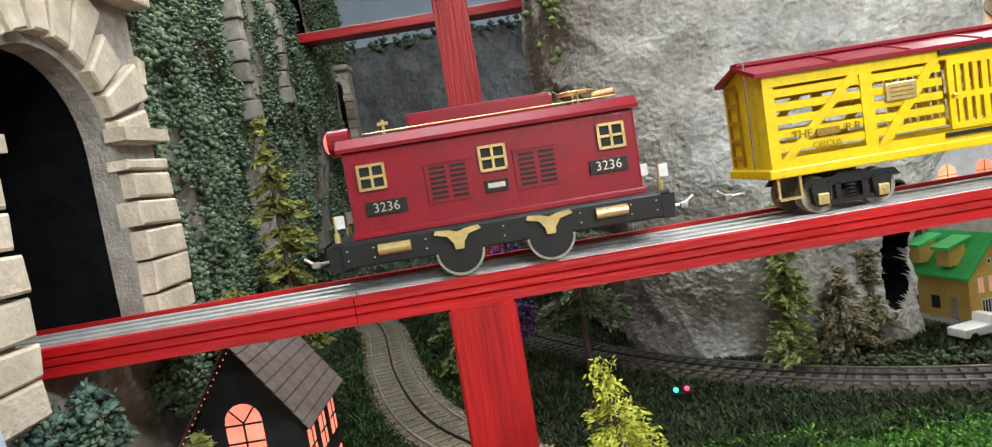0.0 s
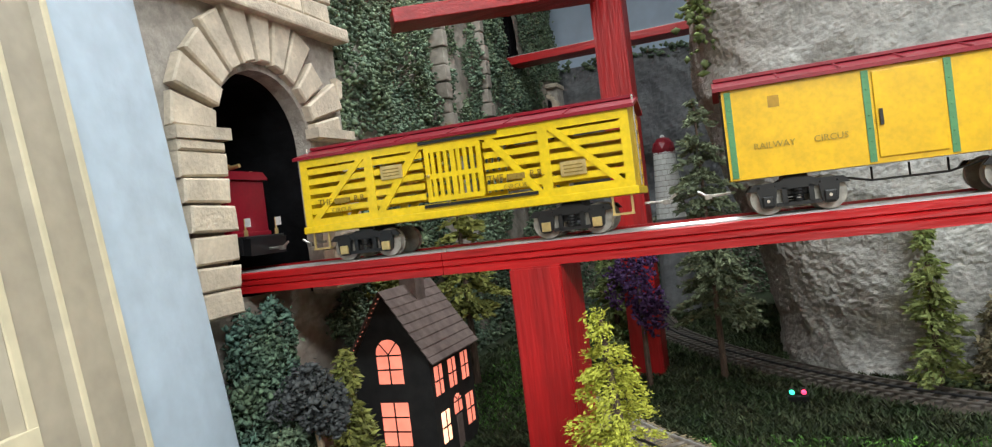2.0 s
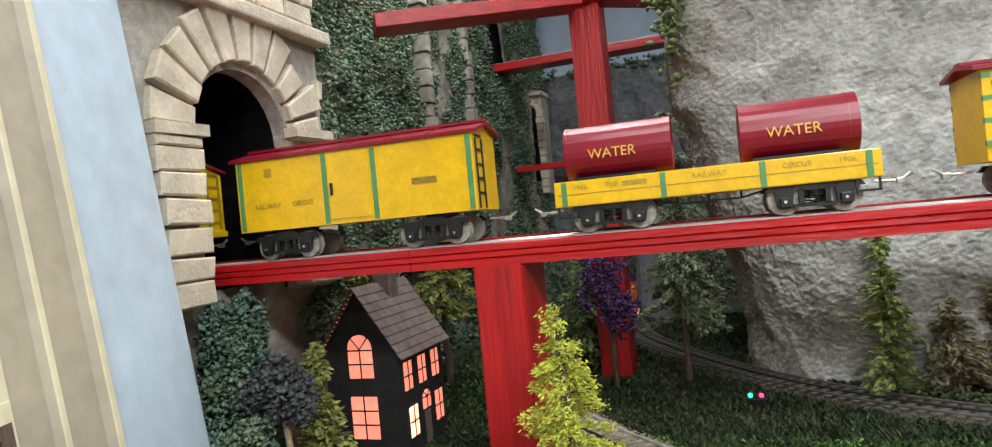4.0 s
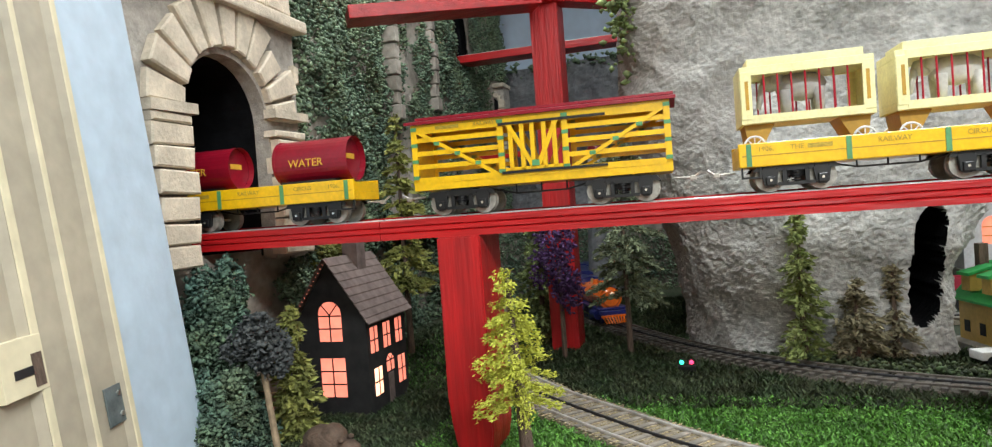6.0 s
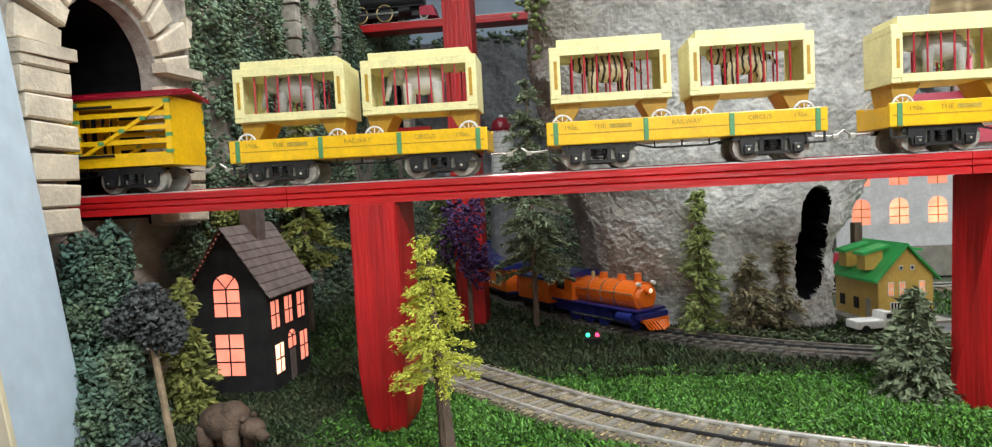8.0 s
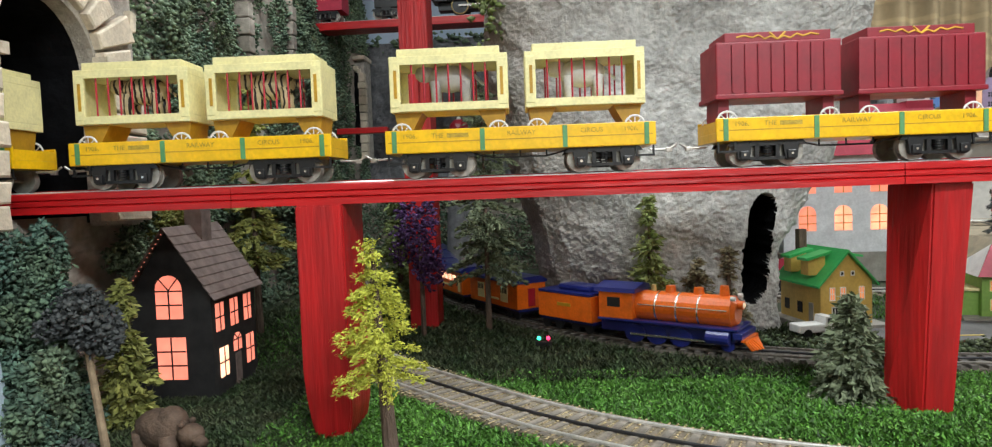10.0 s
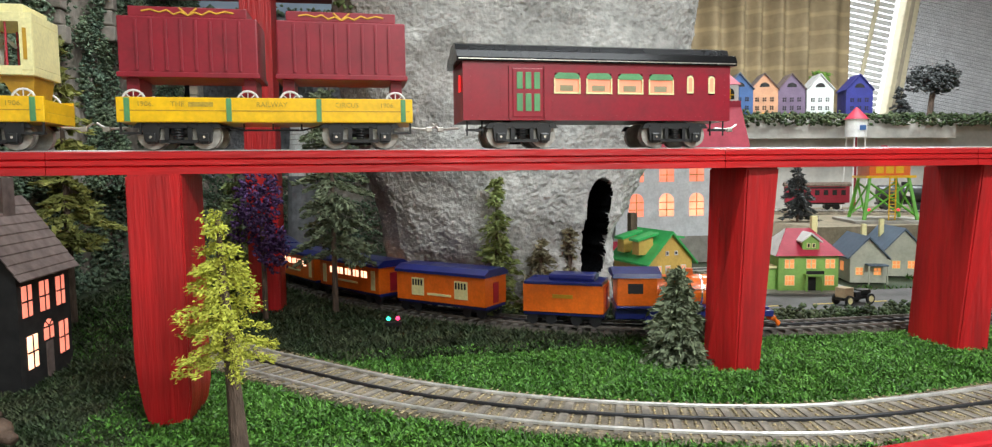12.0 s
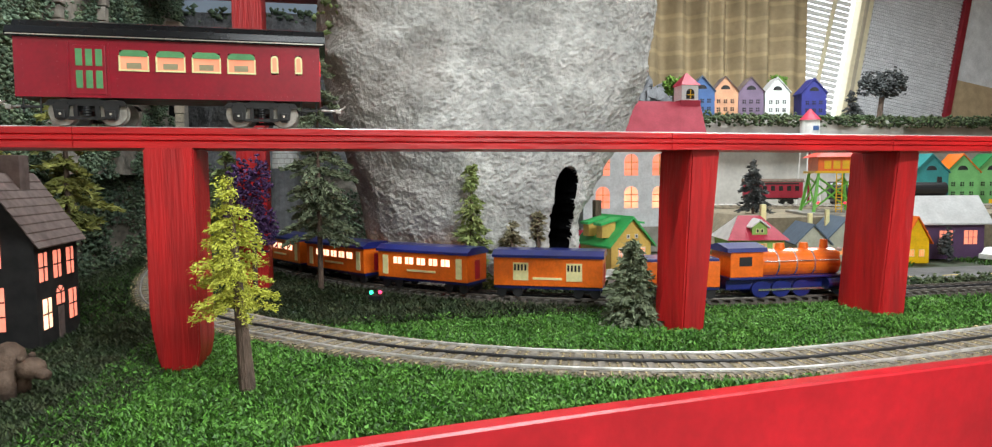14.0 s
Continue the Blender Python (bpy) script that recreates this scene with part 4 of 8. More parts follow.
def box_car():
    c = thing("box_car", "smooth yellow tinplate circus box car with green edge strips", "box car")
    h, z0, z1, y = 0.173, 0.040, 0.136, 0.0445
    part("body", prism([(-y, z0), (y, z0), (y, z1), (0, z1 + 0.014), (-y, z1)], "x", -h, h), M_YEL, c)
    for sy in (-1, 1):
        for x in (-h + 0.006, -0.036, 0.036, h - 0.006):
            st = part("edge_strip", box(x - 0.0032, x + 0.0032, sy * y, sy * (y + 0.0012), z0 + 0.002, z1 - 0.002), M_GREENT, c, "riveted green strip")
            bm = bmesh.new()
            for k in range(7):
                ball((x, sy * (y + 0.0012), z0 + 0.010 + 0.013 * k), 0.0011, bm, 1)
            part("rivets", bm, M_GREENT, st)["kind"] = "stuff"
        part("door", box(-0.030, 0.030, sy * y, sy * (y + 0.002), z0 + 0.006, z1 - 0.004, 0.0006), M_YEL, c, "sliding yellow door")
        part("door_handle", box(-0.027, -0.024, sy * (y + 0.002), sy * (y + 0.005), 0.078, 0.094), M_BLK, c)
        part("label_frame", box(-0.128, -0.117, sy * y, sy * (y + 0.0006), 0.112, 0.124), M_OCHRE, c)
    for s in (-1, 1):
        lad = bmesh.new()
        for k in range(5):
            box(s * h, s * h + s * 0.002, -0.036, -0.014, z0 + 0.020 + 0.018 * k, z0 + 0.0225 + 0.018 * k, bm=lad)
        for yy in (-0.037, -0.013):
            box(s * h, s * h + s * 0.002, yy, yy + 0.002, z0 + 0.002, z1 - 0.006, bm=lad)
        part("ladder", lad, M_BLK, c)
        truck(c, s * 0.108, M_NICKEL)
        coupler(c, s * h, s)
    side_text(c, "RAILWAY", -0.126, 0.073, 0.0095, M_GILT, -y - 0.0008)
    side_text(c, "CIRCUS", -0.072, 0.073, 0.0095, M_GILT, -y - 0.0008)
    part("bar", box(0.088, 0.122, -y - 0.0008, -y + 0.0004, 0.080, 0.088), M_DKPRINT, c)
    roof_gable(c, h, z1, 0.003, 0.017, M_MAROON)
    underframe(c, h)
    return c


def flat_car(label, lettered=True):
    c = thing("flat_car", label, "flat car")
    h, z0, z1, y = 0.174, 0.032, 0.062, 0.0435
    part("deck", box(-h, h, -y, y, z0, z0 + 0.012, 0.001), M_YEL, c)
    for sy in (-1, 1):
        b = part("side_board", box(-h, h, sy * (y - 0.004), sy * (y + 0.0005), z0 + 0.0005, z1, 0.0012), M_YEL, c, "yellow side board with green straps")
        part("joint_line", box(-h + 0.004, h - 0.004, sy * y, sy * (y + 0.0009), z0 + 0.0135, z0 + 0.0147), M_OCHRE, b)
        for x in (-h + 0.012, -0.048, 0.058, h - 0.012):
            part("strap", box(x - 0.003, x + 0.003, sy * y, sy * (y + 0.0016), z0 + 0.001, z1 - 0.001), M_GREENT, b)
    for s in (-1, 1):
        part("end_board", box(s * h - s * 0.004, s * h, -y + 0.004, y - 0.004, z0 + 0.012, z1 - 0.004), M_YEL, c)
        truck(c, s * 0.108, M_NICKEL)
        step(c, s * 0.160, M_BLK)
        coupler(c, s * h, s)
    for body, x, mt in (("1906.", -0.142, M_GILT), ("THE", -0.106, M_GILT), ("RAILWAY", 0.002, M_GILT), ("CIRCUS", 0.092, M_GILT), ("1906.", 0.142, M_GILT)):
        side_text(c, body, x, z1 - 0.0085, 0.0085, mt, -y - 0.0008)
    part("bar", box(-0.094, -0.066, -y - 0.0009, -y + 0.0004, z1 - 0.0112, z1 - 0.0058), M_GILT, c)
    underframe(c, h)
    return c


def barrel(c, x0, x1):
    b = part("water_tank", tube((x0, 0, 0.0955), (x1 - 0.010, 0, 0.0955), 0.033, seg=32), M_MAROON, c, "maroon cylindrical water tank", smooth=False)
    part("rim", tube((x1 - 0.010, 0, 0.0955), (x1, 0, 0.0955), 0.0335, seg=32, caps=False), M_MAROON, b)
    part("band", tube((x0 - 0.001, 0, 0.0955), (x0 + 0.003, 0, 0.0955), 0.0338, seg=32), M_MAROON, b)
    part("cradle", box(x0 + 0.01, x1 - 0.02, -0.03, 0.03, 0.044, 0.066), M_BLK, b)
    lettering("WATER", 0.0165, M_GOLDL, b, pose((x0 + x1) / 2 - 0.006, -0.0330, 0.0915, 83, 0, 0), depth=0.0009)
    part("end_label", box(x1 - 0.0105, x1 - 0.009, -0.014, 0.014, 0.0955, 0.1035), M_GOLDL, b)


def water_car():
    c = flat_car("yellow tinplate flat car carrying two maroon water tanks")
    barrel(c, -0.160, -0.036)
    barrel(c, 0.040, 0.160)
    return c


def open_stock_car():
    c = thing("open_stock_car", "open-framed yellow tinplate stock car with maroon roof", "stock car")
    h, z0, z1, y = 0.176, 0.036, 0.128, 0.0435
    part("floor", box(-h, h, -y, y, z0, z0 + 0.013, 0.001), M_YEL, c)
    for sy in (-1, 1):
        ya, yb = sy * (y - 0.003), sy * y
        part("header", box(-h, h, ya, yb, z1 - 0.013, z1), M_YEL, c)
        part("sill", box(-h, h, ya, sy * (y + 0.0006), z0 + 0.010, z0 + 0.018), M_YEL, c)
        for x in (-h + 0.004, -0.048, 0.040, h - 0.004):
            p = part("post", box(x - 0.004, x + 0.004, ya, sy * (y + 0.0006), z0 + 0.012, z1 - 0.008), M_YEL, c)
            for k in range(4):
                part("joint", box(x - 0.0042, x + 0.0042, ya, sy * (y + 0.0012), z0 + 0.016 + 0.0225 * k, z0 + 0.021 + 0.0225 * k), M_GREENT, p)
        for a, b, lean in ((-h + 0.008, -0.052, -1), (0.044, h - 0.008, 1)):
            for k in range(3):
                zz = z0 + 0.030 + 0.0185 * k
                part("slat", box(a, b, ya, sy * (y - 0.0006), zz, zz + 0.0065), M_YEL, c)
            zl, zh = z0 + 0.017, z1 - 0.012
            p = [(a, zl), (a + 0.010, zl), (b, zh), (b - 0.010, zh)] if lean > 0 else [(b - 0.010, zl), (b, zl), (a + 0.010, zh), (a, zh)]
            br = part("brace", plate(None, p, ya, sy * (y + 0.0010)), M_YEL, c)
            for k in range(1, 4):
                f = k / 4
                xx = a + (b - a) * (f if lean > 0 else 1 - f)
                zz = zl + (zh - zl) * f
                part("joint", box(xx - 0.004, xx + 0.004, ya, sy * (y + 0.0016), zz - 0.0025, zz + 0.0025), M_GREENT, br)
        d = part("door", box(-0.043, 0.035, sy * y, sy * (y + 0.002), z0 + 0.018, z0 + 0.022), M_YEL, c, "open-framed sliding door")
        for x in (-0.034, -0.018, -0.004, 0.012, 0.026):
            part("door_bar", box(x - 0.003, x + 0.003, sy * (y - 0.001), sy * (y + 0.002), z0 + 0.018, z1 - 0.012), M_YEL, d)
        for x in (-0.040, 0.032):
            p = [(x, z1 - 0.012), (x + (0.007 if x < 0 else -0.007), z1 - 0.012), (-0.001, z0 + 0.022), (-0.008 if x < 0 else 0.006, z0 + 0.022)]
            part("door_brace", plate(None, p, sy * (y + 0.0005), sy * (y + 0.0026)), M_YEL, d)
        part("joint", box(-0.006, 0.004, sy * y, sy * (y + 0.003), z0 + 0.022, z0 + 0.030), M_GREENT, d)
        for zz, a, b in ((z0 + 0.014, -0.048, 0.094), (z1 - 0.012, -0.050, 0.094)):
            part("door_track", box(a, b, sy * y, sy * (y + 0.0035), zz, zz + 0.0032), M_BLK, c)
    for s in (-1, 1):
        part("end_wall", box(s * h - s * 0.003, s * h, -y + 0.003, y - 0.003, z0 + 0.012, z1), M_YEL, c)
        truck(c, s * 0.110, M_NICKEL)
        coupler(c, s * h, s)
    part("bar", box(-0.140, -0.106, -y - 0.0008, -y + 0.0004, z1 - 0.0085, z1 - 0.004), M_GILT, c)
    side_text(c, "RAILWAY", -0.070, z1 - 0.006, 0.007, M_GILT, -y - 0.0008)
    roof_gable(c, h, z1, 0.003, 0.012, M_MAROON)
    underframe(c, h)
    return c


def ring_wheel(parent, x, y, z, r):
    bm = bmesh.new()
    for k in range(16):
        a, b = 2 * math.pi * k / 16, 2 * math.pi * (k + 1) / 16
        tube((x + r * math.cos(a), y, z + r * math.sin(a)), (x + r * math.cos(b), y, z + r * math.sin(b)), 0.0014, seg=6, bm=bm)
    for k in range(4):
        a = math.pi * k / 4
        tube((x - r * math.cos(a), y, z - r * math.sin(a)), (x + r * math.cos(a), y, z + r * math.sin(a)), 0.0007, seg=5, bm=bm)
    part("wheel", bm, M_WHITE, parent, "white spoked wagon wheel")


def beast(parent, x, z, s, material, trunked):
    s *= 1.3
    """A small toy animal as one plain shape."""
    bm = ball((x, 0.0, z + 0.030 * s), 0.019 * s, sz=(1.35, 0.8, 0.85))
    ball((x - 0.028 * s, 0, z + 0.036 * s), 0.010 * s, bm, 2, (1.1, 0.9, 1))
    for dx in (-0.016, 0.016):
        for dy in (-0.008, 0.008):
            tube((x + dx * s, dy * s, z), (x + dx * s, dy * s, z + 0.026 * s), 0.0045 * s, 0.006 * s, 8, bm)
    if trunked:
        tube((x - 0.036 * s, 0, z + 0.034 * s), (x - 0.042 * s, 0, z + 0.010 * s), 0.004 * s, 0.0025 * s, 8, bm)
        for dy in (-0.009, 0.009):
            ball((x - 0.024 * s, dy * s, z + 0.038 * s), 0.009 * s, bm, 1, (0.8, 0.3, 1))
    else:
        tube((x + 0.024 * s, 0, z + 0.034 * s), (x + 0.036 * s, 0, z + 0.022 * s), 0.002 * s, 0.0015 * s, 6, bm)
    return part("animal", bm, material, parent, "small toy animal behind the bars", smooth=True)


def cage_wagon(c, x, material, inmate):
    z0, z1, hw, y = 0.086, 0.158, 0.077, 0.036
    w = part("cage", box(x - hw, x + hw, -y, y, z0, z0 + 0.010, 0.0012), M_CREAM, c, "cream cage wagon with red bars")
    part("cage_roof", box(x - hw, x + hw, -y, y, z1 - 0.010, z1, 0.001), M_CREAM, w)
    part("crown_board", box(x - hw + 0.010, x + hw - 0.010, -y + 0.004, y - 0.004, z1, z1 + 0.010, 0.001), M_CREAM, w)
    for s in (-1, 1):
        part("end_panel", box(x + s * hw - s * 0.004, x + s * hw, -y + 0.001, y - 0.001, z0 + 0.010, z1 - 0.010), M_CREAM, w)
        for sy in (-1, 1):
            part("corner_panel", box(x + s * hw - s * 0.014, x + s * hw - s * 0.0005, sy * (y - 0.004), sy * (y + 0.001), z0 + 0.006, z1 - 0.006, 0.0012), M_CREAM, w)
            part("recess", box(x + s * hw - s * 0.010, x + s * hw - s * 0.006, sy * y, sy * (y + 0.0016), z0 + 0.018, z1 - 0.018), M_OCHRE, w)
            ring_wheel(w, x + s * (hw - 0.014), sy * 0.034, 0.0585, 0.0125)
        part("bolster", plate(None, [(x + s * (hw - 0.026), 0.060), (x + s * (hw - 0.008), 0.060), (x + s * (hw - 0.004), z0), (x + s * (hw - 0.040), z0)], -0.026, 0.026), M_OCHRE, w)
    for sy in (-1, 1):
        for k in range(7):
            xx = x - 0.048 + 0.016 * k
            part("cage_bar", tube((xx, sy * (y - 0.003), z0 + 0.008), (xx, sy * (y - 0.003), z1 - 0.008), 0.0012, seg=8), M_BAR, w)
        part("bottom_rail", box(x - hw + 0.012, x + hw - 0.012, sy * (y - 0.003), sy * (y + 0.001), z0 + 0.001, z0 + 0.011), M_CREAM, w)
        part("top_rail", box(x - hw + 0.012, x + hw - 0.012, sy * (y - 0.003), sy * (y + 0.001), z1 - 0.011, z1 - 0.001), M_CREAM, w)
    beast(w, x, z0 + 0.010, 0.95, material, inmate)


M_ELEPH = mat("grey_rubber_animal", (0.45, 0.43, 0.41), 0.6, vary=0.1)
M_TIGER = mat("striped_rubber_animal", (0.62, 0.50, 0.30), 0.6, vary=0.1)
nt = M_TIGER.node_tree
bs = nt.nodes["Principled BSDF"]
src = bs.inputs["Base Color"].links[0].from_socket
wv, rp, mm, tcn = nt.nodes.new("ShaderNodeTexWave"), nt.nodes.new("ShaderNodeValToRGB"), nt.nodes.new("ShaderNodeMixRGB"), nt.nodes.new("ShaderNodeTexCoord")
wv.inputs["Scale"].default_value, wv.inputs["Distortion"].default_value, wv.inputs["Detail Scale"].default_value = 42.0, 5.0, 1.0
rp.color_ramp.elements[0].position, rp.color_ramp.elements[0].color = 0.26, (0.03, 0.025, 0.02, 1)
rp.color_ramp.elements[1].position, rp.color_ramp.elements[1].color = 0.36, (1, 1, 1, 1)
mm.blend_type = "MULTIPLY"
mm.inputs[0].default_value = 1.0
nt.links.new(tcn.outputs["Object"], wv.inputs["Vector"])
nt.links.new(wv.outputs["Fac"], rp.inputs[0])
nt.links.new(src, mm.inputs[1])
nt.links.new(rp.outputs[0], mm.inputs[2])
nt.links.new(mm.outputs[0], bs.inputs["Base Color"])
M_PALEA = mat("white_rubber_animal", (0.70, 0.68, 0.62), 0.6, vary=0.08)


def cage_car(a, b, ta, tb):
    c = flat_car("yellow tinplate flat car carrying two cream animal cages")
    cage_wagon(c, -0.090, a, ta)
    cage_wagon(c, 0.086, b, tb)
    return c


def wagon_car():
    c = flat_car("yellow tinplate flat car carrying two closed maroon wagons")
    for x in (-0.092, 0.088):
        hw, y, z0, z1 = 0.079, 0.037, 0.086, 0.158
        w = part("wagon", box(x - hw, x + hw, -y, y, z0 + 0.004, z1, 0.002), M_MAROOND, c, "closed maroon circus wagon with gilt scroll")
        part("bottom_moulding", box(x - hw - 0.002, x + hw + 0.002, -y - 0.002, y + 0.002, z0, z0 + 0.006, 0.001), M_MAROOND, w)
        cb = part("crown_board", box(x - hw + 0.012, x + hw - 0.012, -y + 0.003, y - 0.003, z1, z1 + 0.012, 0.001), M_MAROOND, w)
        for sy in (-1, 1):
            for k in range(8):
                xx = x - 0.058 + 0.0166 * k
                part("rib", box(xx - 0.0016, xx + 0.0016, sy * y, sy * (y + 0.0022), z0 + 0.008, z1 - 0.004, 0.0006), M_MAROOND, w)
            bm = bmesh.new()
            pr = [(-0.052, 0.006), (-0.042, 0.008), (-0.032, 0.005), (-0.024, 0.008), (-0.016, 0.003), (-0.008, 0.006), (0.0, 0.002), (0.008, 0.006), (0.016, 0.003), (0.024, 0.008), (0.032, 0.005), (0.042, 0.008), (0.052, 0.006)]
            for p, q in zip(pr, pr[1:]):
                tube((x + p[0], sy * (y - 0.0025), z1 + p[1]), (x + q[0], sy * (y - 0.0025), z1 + q[1]), 0.0011, seg=6, bm=bm)
            for q in (-0.010, 0.010):
                tube((x, sy * (y - 0.0025), z1 + 0.002), (x + q, sy * (y - 0.0025), z1 + 0.011), 0.0012, seg=6, bm=bm)
            part("gilt_scroll", bm, M_GOLDL, cb)
            for s in (-1, 1):
                ring_wheel(w, x + s * (hw - 0.014), sy * 0.034, 0.0585, 0.0125)
        for s in (-1, 1):
            part("bolster", box(x + s * (hw - 0.012) - 0.007, x + s * (hw - 0.012) + 0.007, -0.026, 0.026, 0.060, z0), M_MAROOND, w)
    return c


def coach():
    c = thing("passenger_coach", "maroon tinplate passenger coach with black roof and lit windows", "passenger car")
    h, z0, z1, y = 0.190, 0.036, 0.113, 0.0435
    # side walls with window openings
    wins = [(-0.049 + 0.045 * k, 0.0175) for k in range(4)]
    for sy in (-1, 1):
        ya, yb = sy * (y - 0.002), sy * y
        s = part("side_wall", box(-h, h, ya, yb, z0, 0.072), M_MAROON, c, "maroon side with rivets")
        part("upper_side", box(-h, h, ya, yb, 0.099, z1), M_MAROON, s)
        edges = [-h] + [v for x, w in wins for v in (x - w, x + w)] + [0.125, 0.134, 0.157, 0.166, h]
        for a, b in zip(edges[0::2], edges[1::2]):
            part("pier", box(a, b, ya, yb, 0.072, 0.099), M_MAROON, s)
        for x, w in wins:
            g = part("window", box(x - w, x + w, ya, sy * (y - 0.0012), 0.073, 0.092), M_AMBER, c, "lit window with green upper sash")
            part("upper_sash", plate(None, [(x - w, 0.091), (x + w, 0.091), (x + w, 0.095), (x + w - 0.005, 0.0992), (x - w + 0.005, 0.0992), (x - w, 0.095)], ya, sy * (y + 0.0008)), M_GREENT, g)
            bm = box(x - w - 0.001, x + w + 0.001, ya, sy * (y + 0.0015), 0.0715, 0.0735)
            for s2 in (-1, 1):
                box(x + s2 * w - 0.0009, x + s2 * w + 0.0009, ya, sy * (y + 0.0012), 0.073, 0.092, bm=bm)
            part("window_frame", bm, M_CREAM, g)
            part("sitter_shape", box(x - w * 0.55, x + w * 0.5, sy * (y - 0.0013), sy * (y - 0.0008), 0.075, 0.083), M_DRY, g)
        for x in (0.1295, 0.1615):
            g = part("small_window", plate(None, arch(x, 0.074, 0.010, 0.024), sy * (y - 0.001), sy * (y + 0.0006)), M_CREAM, c, "small arched window")
            part("pane", plate(None, arch(x, 0.0765, 0.0055, 0.019), sy * y, sy * (y + 0.001)), M_AMBER, g)
        d = part("door", box(-0.124, -0.083, ya, sy * (y + 0.001), z0 + 0.004, 0.104, 0.001), M_MAROON, c, "maroon door with green panes")
        for k in range(3):
            for a, b in ((0.048, 0.071), (0.077, 0.099)):
                part("pane", box(-0.1185 + 0.0118 * k, -0.1105 + 0.0118 * k, sy * y, sy * (y + 0.0018), a, b, 0.0004), M_GREENT, d)
        for x in (-0.128, -0.080):
            part("door_trim", box(x - 0.0012, x + 0.0012, sy * y, sy * (y + 0.002), z0 + 0.002, 0.107), M_MAROON, d)
        bm = bmesh.new()
        for k in range(46):
            ball((-h + 0.004 + 0.00828 * k, sy * y, z0 + 0.006), 0.0009, bm, 1)
        for x in (-h + 0.010, -0.140, -0.070, h - 0.008):
            for k in range(6):
                ball((x, sy * y, z0 + 0.016 + 0.010 * k), 0.0009, bm, 1)
        part("rivets", bm, M_MAROON, c)["kind"] = "stuff"
    for s in (-1, 1):
        e = part("end_wall", box(s * h - s * 0.002, s * h, -y + 0.002, y - 0.002, z0, z1), M_MAROON, c)
        part("end_pane", plate(None, arch(0, 0, 0.012, 0.022), 0, 0.0016), glow("red_lamp", (1, 0.03, 0.03), 0.8), e).matrix_basis = pose(s * h - (0.0008 if s < 0 else -0.0008), -0.024, 0.074, 0, 0, 90)
        truck(c, s * 0.110, M_NICKEL)
        coupler(c, s * h, s)
        st = bmesh.new()
        for sy in (-1,):
            tube((s * (h - 0.006), sy * 0.036, z0), (s * (h - 0.006), sy * 0.036, 0.016), 0.0012, seg=6, bm=st)
            tube((s * (h - 0.026), sy * 0.036, z0), (s * (h - 0.026), sy * 0.036, 0.016), 0.0012, seg=6, bm=st)
            box(s * (h - 0.028), s * (h - 0.004), sy * 0.033, sy * 0.039, 0.022, 0.025, bm=st)
        part("step", st, M_BLK, c)
    part("floor", box(-h + 0.002, h - 0.002, -y + 0.002, y - 0.002, z0, z0 + 0.003), M_BLK, c)
    pr = [(-0.0475, z1 - 0.001), (-0.0485, z1 + 0.004), (-0.044, z1 + 0.013), (-0.026, z1 + 0.017), (-0.024, z1 + 0.024), (-0.012, z1 + 0.0275), (0.012, z1 + 0.0275), (0.024, z1 + 0.024), (0.026, z1 + 0.017), (0.044, z1 + 0.013), (0.0485, z1 + 0.004), (0.0475, z1 - 0.001)]
    bm = prism(pr, "x", -h - 0.008, h + 0.008)
    for v in bm.verts:
        if abs(v.co.x) > h and v.co.z > z1 + 0.01:
            v.co.x *= 1 - 0.5 * (v.co.z - z1 - 0.01)
    r = part("roof", bm, M_ROOFB, c, "glossy black clerestory roof")
    # thin nickel strips draw the highlight along the glossy eaves
    for sy in (-1, 1):
        part("eave_highlight", box(-h - 0.006, h + 0.006, sy * 0.0480, sy * 0.0492, z1 + 0.001, z1 + 0.0023), M_NICKEL, r)
    return c


DIST = [(0.0, 0.0), (0.5, 0.143), (1.0, 0.289), (1.5, 0.440), (2.0, 0.590), (2.5, 0.741), (3.0, 0.888), (4.0, 1.180), (5.0, 1.470), (5.5, 1.614), (6.0, 1.757), (6.5, 1.900), (7.0, 2.043), (7.5, 2.184), (8.0, 2.320),
        (9.0, 2.600), (10.0, 2.881), (10.5, 3.021), (11.0, 3.160), (11.5, 3.297), (12.0, 3.432), (12.5, 3.568), (13.0, 3.710), (13.5, 3.850), (14.0, 3.986)]
CARS = [(locomotive(), 0.5055), (slatted_car(), 0.977), (box_car(), 1.462), (water_car(), 1.905), (open_stock_car(), 2.347),
        (cage_car(M_ELEPH, M_PALEA, True, True), 2.776), (cage_car(M_TIGER, M_TIGER, False, False), 3.200), (cage_car(M_ELEPH, M_PALEA, False, False), 3.618), (wagon_car(), 4.041), (coach(), 4.470)]
for c, x in CARS:
    c["group"] = "circus train"


def on_deck(x):
    return pose(x, deck_mid(x), RAIL_Z + 0.0004, 0, 0, math.degrees(math.atan(0.048 if x < 1.12 else 0.075 if x > 1.32 else 0.048 + 0.027 * (x - 1.12) / 0.2)))


